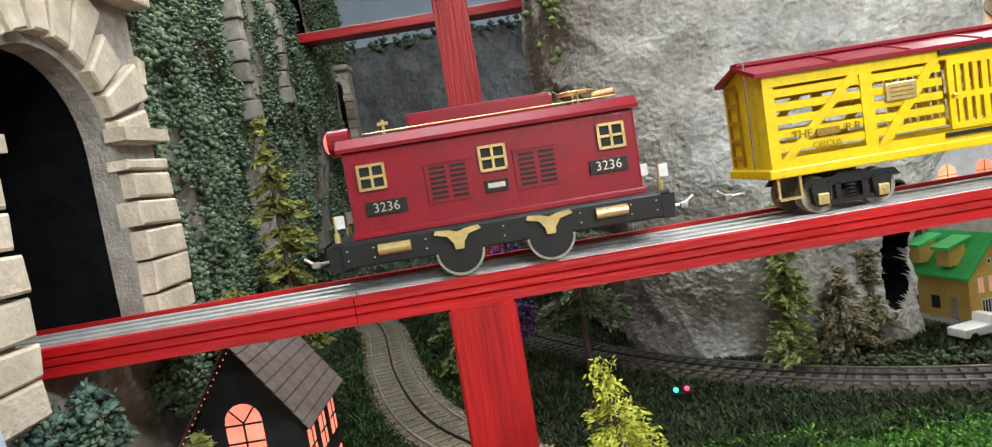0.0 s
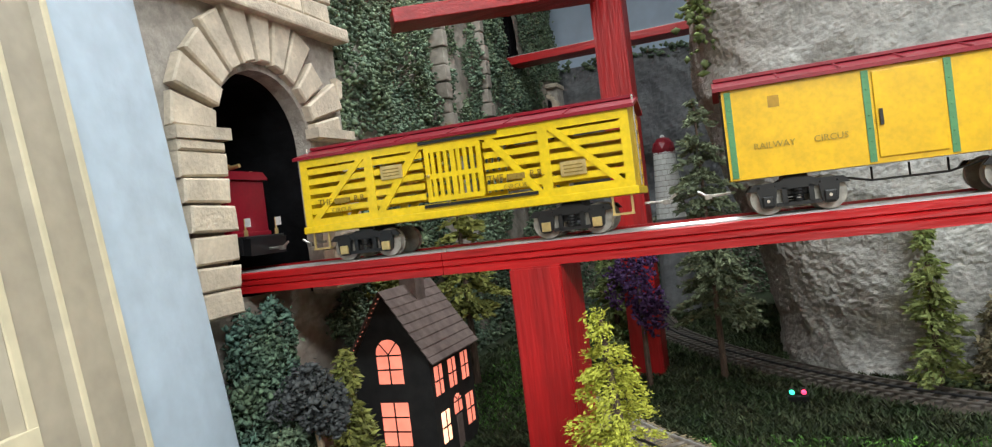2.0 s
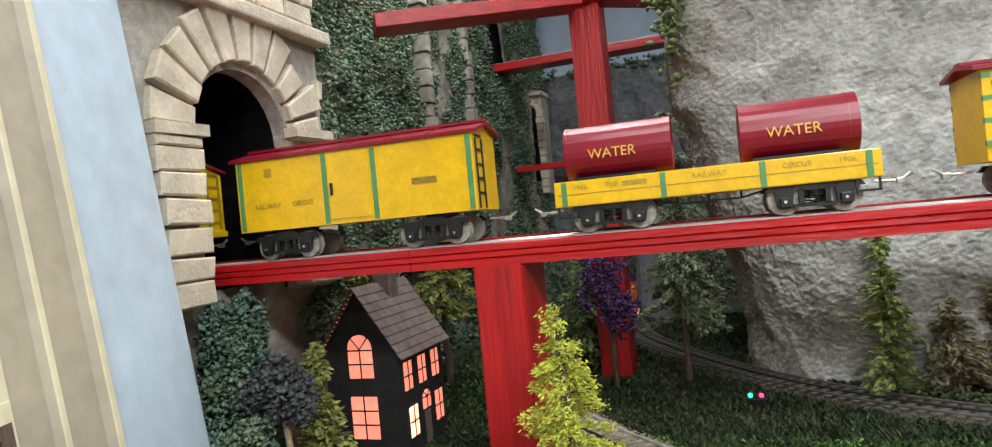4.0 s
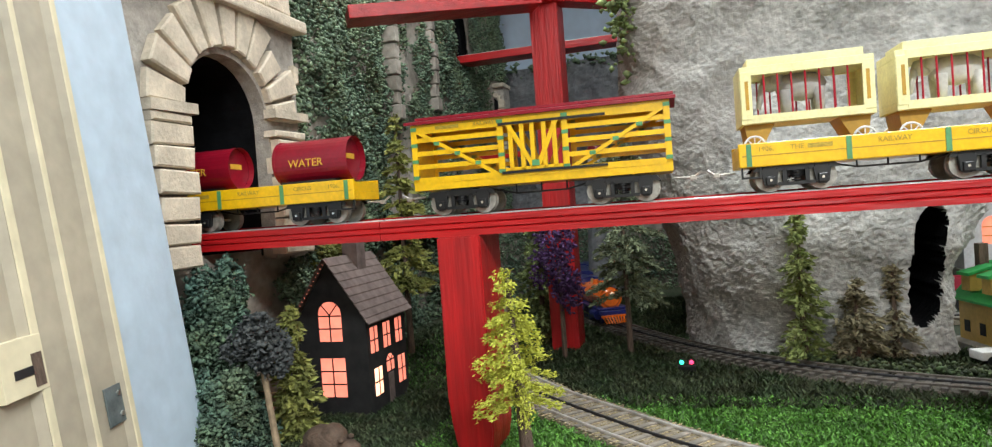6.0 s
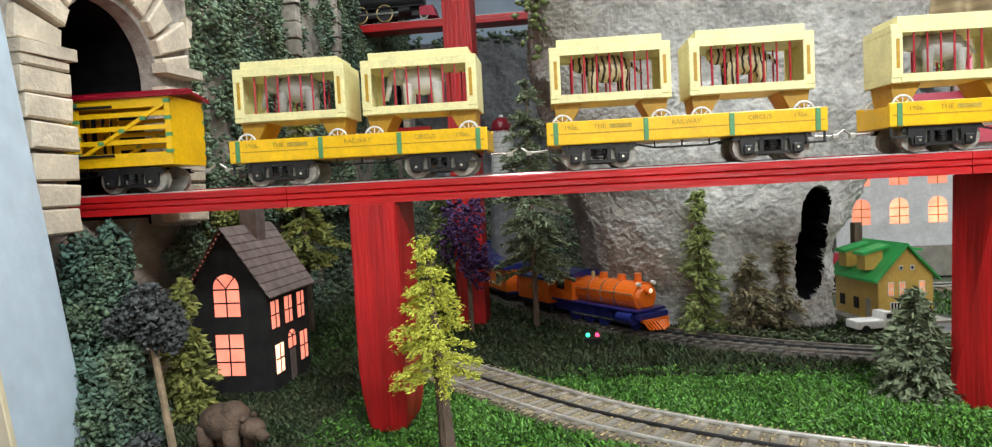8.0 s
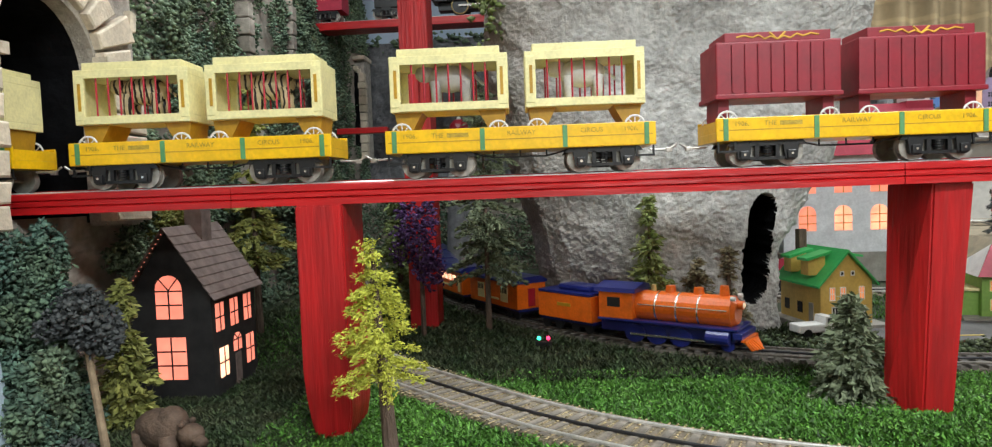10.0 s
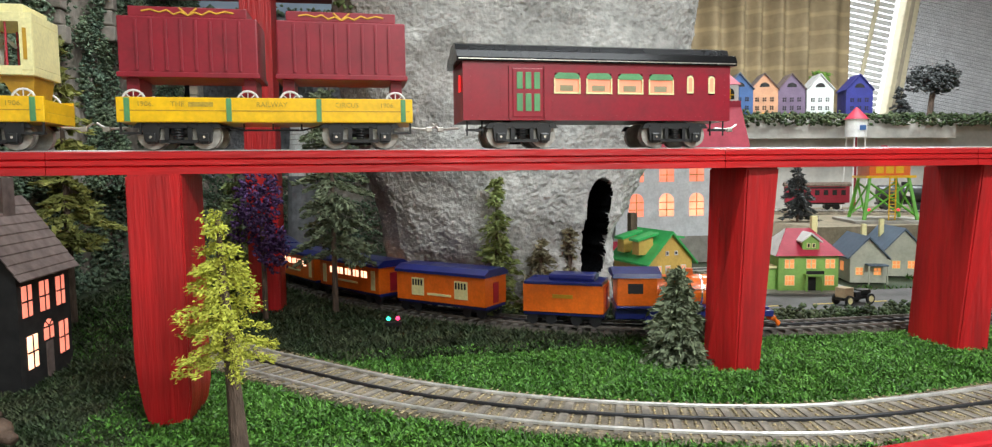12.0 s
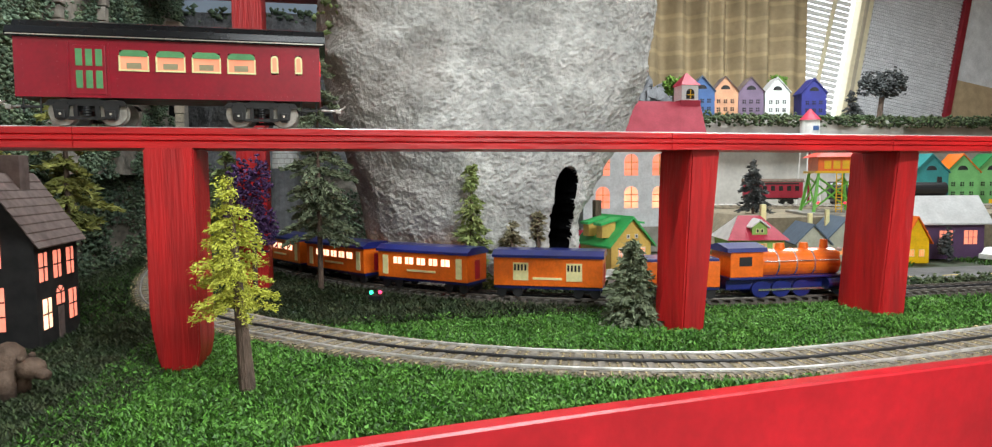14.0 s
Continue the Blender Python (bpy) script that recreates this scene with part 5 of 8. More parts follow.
# ---- orange passenger train on the loop ----
def orange_engine():
    c = thing("steam_locomotive", "orange and navy tinplate steam locomotive", "locomotive", "orange train")
    part("boiler", tube((-0.045, 0, 0.058), (0.088, 0, 0.058), 0.026, seg=24), M_ORANGE, c)
    part("boiler_front", tube((0.088, 0, 0.058), (0.093, 0, 0.058), 0.023, 0.018, 20), M_ORANGE, c)
    part("running_board", box(-0.10, 0.10, -0.034, 0.034, 0.034, 0.038, 0.001), M_NAVY, c)
    part("frame", box(-0.10, 0.095, -0.022, 0.022, 0.014, 0.034, 0.002), M_NAVY, c)
    cab = part("cab", box(-0.098, -0.045, -0.033, 0.033, 0.038, 0.084, 0.0015), M_ORANGE, c)
    for sy in (-1, 1):
        part("cab_window", box(-0.084, -0.064, sy * 0.033, sy * 0.0336, 0.058, 0.074), M_CARD, cab)
        part("cylinder", tube((0.060, sy * 0.030, 0.022), (0.090, sy * 0.030, 0.022), 0.011, seg=14), M_NAVY, c)
        for x in (-0.045, -0.012, 0.022):
            part("driving_wheel", tube((x, sy * 0.022, 0.015), (x, sy * 0.027, 0.015), 0.0152, seg=20), M_NAVY, c)
        part("side_rod", box(-0.05, 0.06, sy * 0.0275, sy * 0.029, 0.012, 0.0155), M_NICKEL, c)
        part("pilot_wheel", tube((0.085, sy * 0.020, 0.009), (0.085, sy * 0.024, 0.009), 0.009, seg=14), M_NAVY, c)
        part("handrail", tube((-0.04, sy * 0.027, 0.064), (0.085, sy * 0.027, 0.064), 0.001, seg=6), M_NICKEL, c)
    part("cab_roof", prism([(-0.036, 0.083), (-0.034, 0.090), (0, 0.097), (0.034, 0.090), (0.036, 0.083)], "x", -0.104, -0.040), M_NAVY, c)
    for x, r, hgt in ((0.075, 0.007, 0.015), (0.040, 0.008, 0.010), (0.0, 0.008, 0.010), (-0.025, 0.004, 0.010)):
        part("dome", tube((x, 0, 0.082), (x, 0, 0.084 + hgt), r, r * 0.8, 14), M_ORANGE if r > 0.005 else M_BRASS, c)
    for x in (-0.015, 0.015, 0.045):
        part("boiler_band", tube((x - 0.0012, 0, 0.058), (x + 0.0012, 0, 0.058), 0.0264, seg=24), M_NICKEL, c)
    hl = part("headlight", tube((0.088, 0, 0.070), (0.100, 0, 0.070), 0.007, seg=14), M_ORANGE, c)
    part("lens", ball((0.1, 0, 0.070), 0.0045, sz=(0.5, 1, 1)), glow("engine_lamp", (1.0, 0.72, 0.5), 0.8), hl)
    for sy in (-1, 1):
        part("marker_lamp", tube((0.088, sy * 0.017, 0.082), (0.094, sy * 0.017, 0.082), 0.0035, seg=10), M_WHITE, c)
    part("pilot_beam", box(0.094, 0.106, -0.033, 0.033, 0.022, 0.032, 0.001), M_NAVY, c)
    p = part("cowcatcher", box(0.104, 0.110, -0.030, 0.030, 0.018, 0.022), M_ORANGE, c, "orange slatted pilot")
    for k in range(9):
        y = -0.028 + 0.007 * k
        part("slat", tube((0.107, y, 0.021), (0.124 - abs(y) * 0.3, y * 0.75, 0.005), 0.0017, seg=6), M_ORANGE, p)
    return c


def bogie(c, x):
    t = part("truck", box(x - 0.026, x + 0.026, -0.026, 0.026, 0.010, 0.020, 0.002), M_BLK, c)
    for dx in (-0.017, 0.017):
        for sy in (-1, 1):
            part("wheel", tube((x + dx, sy * 0.021, 0.010), (x + dx, sy * 0.0262, 0.010), 0.0102, seg=16), M_IRON, t)


def orange_car(kind):
    label = {"tender": "orange and navy tinplate coal tender", "baggage": "orange tinplate baggage car with navy roof", "coach": "orange tinplate passenger car with lit windows"}[kind]
    c = thing({"tender": "tender", "baggage": "baggage_car", "coach": "passenger_car"}[kind], label, "railway car", "orange train")
    h = 0.072 if kind == "tender" else 0.112
    z1 = 0.068 if kind == "tender" else 0.074
    part("body", box(-h, h, -0.033, 0.033, 0.022, z1, 0.001), M_ORANGE, c)
    part("underframe", box(-h, h, -0.030, 0.030, 0.017, 0.022), M_NAVY, c)
    if kind == "tender":
        part("coal_deck", box(-h + 0.002, h - 0.002, -0.034, 0.034, z1, z1 + 0.005, 0.001), M_NAVY, c)
        part("coal_load", box(-0.03, 0.055, -0.020, 0.020, z1 + 0.004, z1 + 0.016, 0.006), M_NAVY, c)
        part("plaque", box(-0.018, 0.018, -0.0338, -0.0328, 0.046, 0.052), M_OCHRE, c)
    else:
        part("roof", prism([(-0.036, z1 - 0.001), (-0.036, z1 + 0.004), (-0.022, z1 + 0.012), (0.022, z1 + 0.012), (0.036, z1 + 0.004), (0.036, z1 - 0.001)], "x", -h - 0.003, h + 0.003), M_NAVY, c)
    for sy in (-1, 1):
        y = sy * 0.033
        if kind == "baggage":
            for x in (-0.055, 0.055):
                d = part("door", box(x - 0.016, x + 0.016, y, y + sy * 0.001, 0.032, 0.064), M_CREAM, c, "cream baggage door")
                for k in range(4):
                    part("pane", box(x - 0.0135 + 0.0072 * k, x - 0.0095 + 0.0072 * k, y, y + sy * 0.0016, 0.050, 0.061), M_CARD, d)
            part("name_board", box(-0.030, 0.030, y, y + sy * 0.001, 0.034, 0.038), M_CREAM, c)
        if kind == "coach":
            for k in range(5):
                x = -0.060 + 0.030 * k
                w = part("window", box(x - 0.010, x + 0.010, y, y + sy * 0.0008, 0.050, 0.063), M_HOT, c, "lit window")
                part("mullion", box(x - 0.0008, x + 0.0008, y, y + sy * 0.0014, 0.050, 0.063), M_ORANGE, w)
            for x in (-0.092, 0.092):
                part("door", box(x - 0.007, x + 0.007, y, y + sy * 0.001, 0.028, 0.066), M_CREAM, c, "cream end door")
            part("name_board", box(-0.036, 0.036, y, y + sy * 0.001, 0.036, 0.040), M_CREAM, c)
    part("end_door", box(h, h + 0.001, -0.008, 0.008, 0.026, 0.062), M_BAR, c)
    for s in (-1, 1):
        bogie(c, s * (h - 0.032))
    return c


ORANGE = [(orange_engine(), 0.159, 1.28), (orange_car("tender"), 0.383, 1.06), (orange_car("baggage"), 0.640, 1.0), (orange_car("coach"), 0.922, 1.08), (orange_car("coach"), 1.205, 1.08), (orange_car("coach"), 1.488, 1.08)]
for c, back, k in ORANGE:
    c.scale = (k * 1.06, 1.22, 1.14) if k == 1.28 else (k, 1.18, 1.14)
RUN = [(0.0, 2.240), (1, 2.480), (2, 2.720), (3, 2.960), (4, 3.205), (5, 3.450), (5.5, 3.570), (6, 3.745), (6.5, 3.905), (7, 4.030), (7.5, 4.145), (8, 4.256), (9, 4.410), (10, 4.540), (10.5, 4.610), (11, 4.702), (11.5, 4.784), (12, 4.863), (12.5, 4.934), (13, 5.012), (13.5, 5.083), (14, 5.154)]


def on_loop(s, z=0.0165):
    x, y, a = far_track(s)
    return pose(x, y, z, 0, 0, math.degrees(a))


def motions():
    for c, x in CARS:
        walk(c, [(t, on_deck(x - d)) for t, d in DIST])
    for c, back, k in ORANGE:
        walk(c, [(t, on_loop(s - back)) for t, s in RUN])
    for c, back in UPPER:
        walk(c, [(t, pose(x + back, 2.29, 0.9014)) for t, x in ((0.0, -1.614), (7.8, 0.18), (11.4, 1.008), (12.4, 1.13), (14.0, 1.15))])


# ---- black train on the upper line ----
def upper_engine():
    c = thing("black_steam_locomotive", "black toy steam locomotive with gold-rimmed wheels and red pilot", "locomotive", "upper train")
    part("boiler", tube((-0.13, 0, 0.075), (0.11, 0, 0.075), 0.030, seg=22), M_BLK, c)
    part("smokebox_front", tube((0.11, 0, 0.075), (0.118, 0, 0.075), 0.027, 0.020, 20), M_IRON, c)
    part("running_board", box(-0.19, 0.125, -0.040, 0.040, 0.046, 0.050, 0.001), M_BLK, c)
    part("frame", box(-0.18, 0.12, -0.020, 0.020, 0.018, 0.046, 0.002), M_IRON, c)
    cab = part("cab", box(-0.20, -0.13, -0.040, 0.040, 0.050, 0.118, 0.002), M_BLK, c)
    part("cab_roof", box(-0.208, -0.122, -0.044, 0.044, 0.118, 0.124, 0.002), M_BLK, cab)
    for x, r, hh in ((0.085, 0.011, 0.028), (0.03, 0.012, 0.016), (-0.05, 0.012, 0.016)):
        part("dome", tube((x, 0, 0.102), (x, 0, 0.104 + hh), r, r * 0.85, 14), M_BLK, c)
    for sy in (-1, 1):
        for x in (-0.105, -0.017):
            w = part("driving_wheel", tube((x, sy * 0.027, 0.030), (x, sy * 0.033, 0.030), 0.030, seg=26), M_IRON, c)
            rim = bmesh.new()
            for k in range(20):
                a, b = 2 * math.pi * k / 20, 2 * math.pi * (k + 1) / 20
                tube((x + 0.028 * math.cos(a), sy * 0.034, 0.030 + 0.028 * math.sin(a)), (x + 0.028 * math.cos(b), sy * 0.034, 0.030 + 0.028 * math.sin(b)), 0.0022, seg=5, bm=rim)
            part("rim", rim, M_BRASS, w)
        part("side_rod", box(-0.11, 0.05, sy * 0.035, sy * 0.038, 0.026, 0.033), M_NICKEL, c)
        part("cylinder", tube((0.035, sy * 0.034, 0.034), (0.075, sy * 0.034, 0.034), 0.014, seg=14), M_BLK, c)
        w = part("pilot_wheel", tube((0.12, sy * 0.026, 0.016), (0.12, sy * 0.031, 0.016), 0.016, seg=18), M_STEEL, c)
        part("hub", tube((0.12, sy * 0.031, 0.016), (0.12, sy * 0.0325, 0.016), 0.010, seg=14), M_BLK, w)
    part("pilot", prism([(0.105, 0.016), (0.162, 0.010), (0.150, 0.046), (0.105, 0.046)], "y", -0.034, 0.034), M_REDR, c, "red enamelled pilot")
    return c


def upper_tender():
    c = thing("tender", "black toy coal tender behind the upper locomotive", "railway car", "upper train")
    part("body", box(-0.085, 0.085, -0.038, 0.038, 0.036, 0.090, 0.002), M_BLK, c)
    part("coal_load", box(-0.06, 0.06, -0.028, 0.028, 0.088, 0.102, 0.006), M_IRON, c)
    for x in (-0.045, 0.045):
        truck(c, x * 1.0, M_NICKEL)
    return c


def upper_coach():
    c = thing("passenger_coach", "dark red toy passenger coach with lit windows", "passenger car", "upper train")
    part("body", box(-0.165, 0.165, -0.041, 0.041, 0.036, 0.112, 0.0015), M_REDR, c)
    part("roof", prism([(-0.045, 0.111), (-0.043, 0.120), (-0.020, 0.130), (0.020, 0.130), (0.043, 0.120), (0.045, 0.111)], "x", -0.172, 0.172), M_ROOFB, c)
    for k in range(6):
        x = -0.105 + 0.042 * k
        part("window", box(x - 0.014, x + 0.014, -0.0418, -0.041, 0.072, 0.098), M_PANEU, c, "lit window")
    part("plaque", box(-0.012, 0.012, -0.0416, -0.041, 0.050, 0.058), M_BRASS, c)
    for x in (-0.105, 0.105):
        truck(c, x, M_NICKEL)
    return c


M_PANEU = glow("upper_coach_pane", (1.0, 0.36, 0.22), 0.9)
UPPER = [(upper_engine(), -0.12), (upper_tender(), -0.43), (upper_coach(), -0.79), (upper_coach(), -1.16)]


# ---- planting ----
OCT = np.array([(1, 0, 0), (-1, 0, 0), (0, 1, 0), (0, -1, 0), (0, 0, 1), (0, 0, -1)], float)
OCF = np.array([(0, 2, 4), (2, 1, 4), (1, 3, 4), (3, 0, 4), (2, 0, 5), (1, 2, 5), (3, 1, 5), (0, 3, 5)])
RNG = np.random.default_rng(11)


def clumps(name, centres, sizes, material, parent=None, flat=0.8, jitter=0.55):
    """Many small uneven tufts, joined into one mesh."""
    c = np.asarray(centres, float)
    n = len(c)
    s = np.asarray(sizes, float).reshape(n, 1, 1)
    v = OCT[None] * (1 + RNG.uniform(-jitter, jitter, (n, 6, 1))) + RNG.uniform(-0.3, 0.3, (n, 6, 3))
    ang = RNG.uniform(0, 6.28, n)
    ca, sa = np.cos(ang)[:, None], np.sin(ang)[:, None]
    x, y = v[:, :, 0] * ca - v[:, :, 1] * sa, v[:, :, 0] * sa + v[:, :, 1] * ca
    v = np.stack([x, y, v[:, :, 2] * flat], 2) * s + c[:, None]
    f = (OCF[None] + (np.arange(n) * 6)[:, None, None]).reshape(-1, 3)
    me = bpy.data.meshes.new(name)
    me.vertices.add(n * 6)
    me.vertices.foreach_set("co", v.reshape(-1))
    me.loops.add(len(f) * 3)
    me.loops.foreach_set("vertex_index", f.reshape(-1).astype(np.int32))
    me.polygons.add(len(f))
    me.polygons.foreach_set("loop_start", np.arange(0, len(f) * 3, 3, dtype=np.int32))
    me.update(calc_edges=True)
    me.materials.append(material)
    ob = new(name, me)
    if parent is not None:
        ob.parent = parent
    return ob


def leaves(name, c, size, material, parent=None, droop=0.0, out=None):
    """Many single pointed leaves or needles (one triangle pair each), joined."""
    n = len(c)
    d = RNG.normal(size=(n, 3)) if out is None else out + RNG.normal(size=(n, 3)) * 0.45
    d[:, 2] -= droop
    d /= np.linalg.norm(d, axis=1)[:, None]
    w = np.cross(d, RNG.normal(size=(n, 3)))
    w /= np.linalg.norm(w, axis=1)[:, None]
    L = (np.asarray(size) * RNG.uniform(0.6, 1.4, n))[:, None]
    v = np.stack([c - d * L * 0.5, c + w * L * 0.2, c + d * L * 0.6, c - w * L * 0.2], 1)
    me = bpy.data.meshes.new(name)
    me.vertices.add(n * 4)
    me.vertices.foreach_set("co", v.reshape(-1))
    me.loops.add(n * 4)
    me.loops.foreach_set("vertex_index", np.arange(n * 4, dtype=np.int32))
    me.polygons.add(n)
    me.polygons.foreach_set("loop_start", np.arange(0, n * 4, 4, dtype=np.int32))
    me.update(calc_edges=True)
    me.materials.append(material)
    ob = new(name, me)
    if parent is not None:
        ob.parent = parent
    return ob


def conifer(x, y, h, r, bare, foliage, label, bark=M_BARK, thick=0.008, tiers=15, per=9, lean=(0, 0), z=0.0, leaf=0.011, name="pine_tree", dense=1.0, power=0.75, rep=3):
    t = thing(name, label, "tree", m=pose(x, y, z))
    top = Vector((lean[0], lean[1], h))
    part("trunk", tube((0, 0, -0.004), (lean[0] * 0.96, lean[1] * 0.96, h * 0.96), thick, thick * 0.25, 9), bark, t)
    P, O = [], []
    for k in range(tiers):
        f = (k + RNG.uniform(0.1, 0.9)) / tiers
        zz = bare + (h - bare) * f
        rad = r * (1 - f) ** power * RNG.uniform(0.75, 1.15) + 0.006
        for b in range(max(4, int(per * (1 - 0.4 * f)))):
            a = RNG.uniform(0, 6.283)
            L = rad * RNG.uniform(0.65, 1.12)
            n = max(4, int(L / 0.0035 * dense))
            s = np.linspace(0.12, 1, n)
            pts = np.stack([np.cos(a) * L * s, np.sin(a) * L * s, zz - L * 0.32 * s ** 1.6 + RNG.uniform(-0.003, 0.003)], 1)
            pts += RNG.normal(size=(n, 3)) * np.array([0.0035, 0.0035, 0.002]) * (0.5 + 0.8 * (1 - s))[:, None]
            pts[:, :2] += np.array(lean) * (zz / h)
            P.append(pts)
            O.append(np.tile(np.array([math.cos(a), math.sin(a), -0.15]), (n, 1)))
    P, O = np.concatenate(P), np.concatenate(O)
    c = np.repeat(P, rep, 0) + RNG.normal(size=(len(P) * rep, 3)) * 0.0028
    leaves("crown", c, leaf, foliage, t, 0.1, np.repeat(O, rep, 0))["kind"] = "stuff"
    clumps("crown_core", P[::3], RNG.uniform(0.25, 0.5, len(P[::3])) * leaf, foliage, t, 0.5)["kind"] = "stuff"
    return t


def bush(x, y, z, rx, ry, rz, n, foliage, label, name="bush", size=0.011, trunk=None, category="bush"):
    t = thing(name, label, category, m=pose(x, y, z))
    lumps = RNG.normal(size=(14, 3))
    lumps /= np.linalg.norm(lumps, axis=1)[:, None]
    lumps *= RNG.uniform(0.35, 0.8, (14, 1))
    k = RNG.integers(0, 14, n)
    d = RNG.normal(size=(n, 3))
    d /= np.linalg.norm(d, axis=1)[:, None]
    p = (lumps[k] + d * RNG.uniform(0.25, 0.45, (n, 1))) * np.array([rx, ry, rz])
    clumps("crown", p, RNG.uniform(0.5, 1.1, n) * size * 0.55, foliage, t, 0.8)["kind"] = "stuff"
    leaves("leaves", p[: n] + RNG.normal(size=(n, 3)) * size * 0.4, size, foliage, t)["kind"] = "stuff"
    if trunk:
        part("trunk", tube(trunk[0], (0, 0, 0), trunk[1], trunk[1] * 0.7, 8), M_BARKL if trunk[2] else M_BARK, t)
    return t


conifer(0.588, 0.715, 0.268, 0.060, 0.110, M_LIME, "yellow-green model conifer with bare lower trunk", thick=0.0105, tiers=11, per=8, lean=(-0.02, 0.02), leaf=0.0046, power=0.9, dense=1.7, rep=9)
conifer(0.632, 1.455, 0.56, 0.092, 0.135, M_PINED, "tall grey-green pine on a slim bare trunk", thick=0.007, tiers=19, per=9, leaf=0.011, dense=1.1, rep=5, power=0.6)
conifer(0.972, 1.355, 0.302, 0.050, 0.012, M_FIR, "narrow olive fir growing against the rock", tiers=20, per=9, leaf=0.013, dense=0.9)
conifer(1.200, 0.972, 0.150, 0.055, 0.008, M_PINED, "small grey-green bristly fir in the grass", tiers=20, per=12, leaf=0.013)
conifer(0.105, 1.46, 0.585, 0.085, 0.16, M_OLIVE, "tall mustard-coloured pine below the cliff", thick=0.009, tiers=18, per=9, leaf=0.017, dense=0.8)
conifer(0.165, 0.880, 0.205, 0.042, 0.006, M_OLIVE, "small mustard-green fir beside the dark house", tiers=18, per=12, leaf=0.012)
conifer(0.40, 1.62, 0.34, 0.09, 0.02, M_PINE, "olive fir beside the back track", tiers=16, per=8, leaf=0.016, dense=0.8)
conifer(1.065, 1.36, 0.16, 0.055, 0.005, M_DRY, "dry brown fir at the foot of the rock", tiers=14, per=9, leaf=0.012, name="dry_tree")
conifer(1.135, 1.385, 0.19, 0.035, 0.005, M_DRY, "thin dry brown fir beside the cave", tiers=14, per=7, leaf=0.011, name="dry_tree")
bush(0.495, 1.405, 0.225, 0.062, 0.055, 0.11, 900, M_PURPLE, "purple-leaved tree on a slim trunk", "purple_tree", 0.0095, ((0.0, 0.0, -0.225), 0.006, 0), "tree")
bush(0.182, 0.775, 0.172, 0.058, 0.050, 0.046, 1500, M_SLATE, "slate-grey tree with a pale leaning trunk", "grey_tree", 0.009, ((0.030, -0.012, -0.174), 0.0055, 1), "tree")
for bx, by, bz, rx, ry, rz, n, fm in ((0.105, 0.765, 0.17, 0.055, 0.08, 0.13, 4200, M_IVYB), (0.125, 0.80, 0.05, 0.065, 0.07, 0.09, 3400, M_IVYB), (0.15, 0.70, 0.05, 0.055, 0.055, 0.08, 2600, M_IVYB), (0.15, 0.745, 0.10, 0.04, 0.05, 0.06, 1600, M_IVY), (0.185, 0.70, 0.012, 0.045, 0.04, 0.035, 1200, M_SLATE)):
    bush(bx, by, bz, rx, ry, rz, n, fm, "low slate-grey shrub by the door frame" if fm is M_SLATE else "dense dark green bush climbing below the portal" if fm is M_IVY else "dense blue-green bush by the door frame", "bush", 0.0085)
bush(0.085, 1.03, 0.23, 0.035, 0.05, 0.045, 700, M_IVY, "dark shrub below the tunnel", "bush", 0.008)
bush(0.10, 1.14, 0.27, 0.05, 0.06, 0.045, 900, M_OLIVE, "mustard shrub behind the house", "bush", 0.009)

# ivy on the cliff
co = np.zeros(len(cliff.data.vertices) * 3)
cliff.data.vertices.foreach_get("co", co)
co = co.reshape(-1, 3)
keep = [i for i, p in enumerate(co) if noise.noise((p[1] * 5.5, 3.1, p[2] * 1.6)) + 0.35 * noise.noise((p[1] * 16, 0.3, p[2] * 16)) > -0.22]
base = co[np.array(keep)]
NI = 60000
idx = RNG.integers(0, len(base), NI)
lump = np.array([max(0.0, noise.noise((p[1] * 13, 7.7, p[2] * 13)) + 0.5 * noise.noise((p[1] * 31, 2.2, p[2] * 31))) for p in base])[idx]
pts = base[idx] + RNG.normal(size=(NI, 3)) * np.array([0.004, 0.010, 0.010]) + np.array([0.010, -0.004, 0])
pts[:, 0] += lump * 0.035
pts = pts[(pts[:, 1] > 1.055) & ~((pts[:, 1] > 2.205) & (pts[:, 1] < 2.37) & (pts[:, 2] > 0.875) & (pts[:, 2] < 1.10)) & ~((pts[:, 1] > 2.52) & (pts[:, 2] > 0.5) & (pts[:, 2] < 0.86) & (np.abs(pts[:, 0] - 0.03) < 0.06))]
tagged(clumps("cliff_ivy", pts, RNG.uniform(0.003, 0.0068, len(pts)), M_IVY, jitter=0.35), "dense dark green ivy covering the cliff", "ivy", kind="stuff")
co = np.zeros(len(hill.data.vertices) * 3)
hill.data.vertices.foreach_get("co", co)
co = co.reshape(-1, 3)
keep = [i for i, p in enumerate(co) if p[1] > 1.08 and noise.noise((p[1] * 6, 1.0, p[2] * 6)) > (0.02 if p[1] < 1.25 else -0.25)]
base = co[np.array(keep)]
pts = base[RNG.integers(0, len(base), 20000)] + RNG.normal(size=(20000, 3)) * np.array([0.014, 0.014, 0.012]) + np.array([0.01, -0.006, 0])
tagged(clumps("hill_ivy", pts, RNG.uniform(0.003, 0.008, len(pts)), M_IVY), "ivy and moss on the hillside", "ivy", kind="stuff")
co = np.zeros(len(ridge.data.vertices) * 3)
ridge.data.vertices.foreach_get("co", co)
co = co.reshape(-1, 3)
pts = co[(co[:, 2] < 0.12) | (co[:, 2] > 0.925)]
pts = pts[RNG.integers(0, len(pts), 1800)] + RNG.normal(size=(1800, 3)) * 0.014
tagged(clumps("ridge_shrubs", pts, RNG.uniform(0.006, 0.014, 1800), M_IVY), "dark shrubs on the far ridge", "shrubs", kind="stuff")
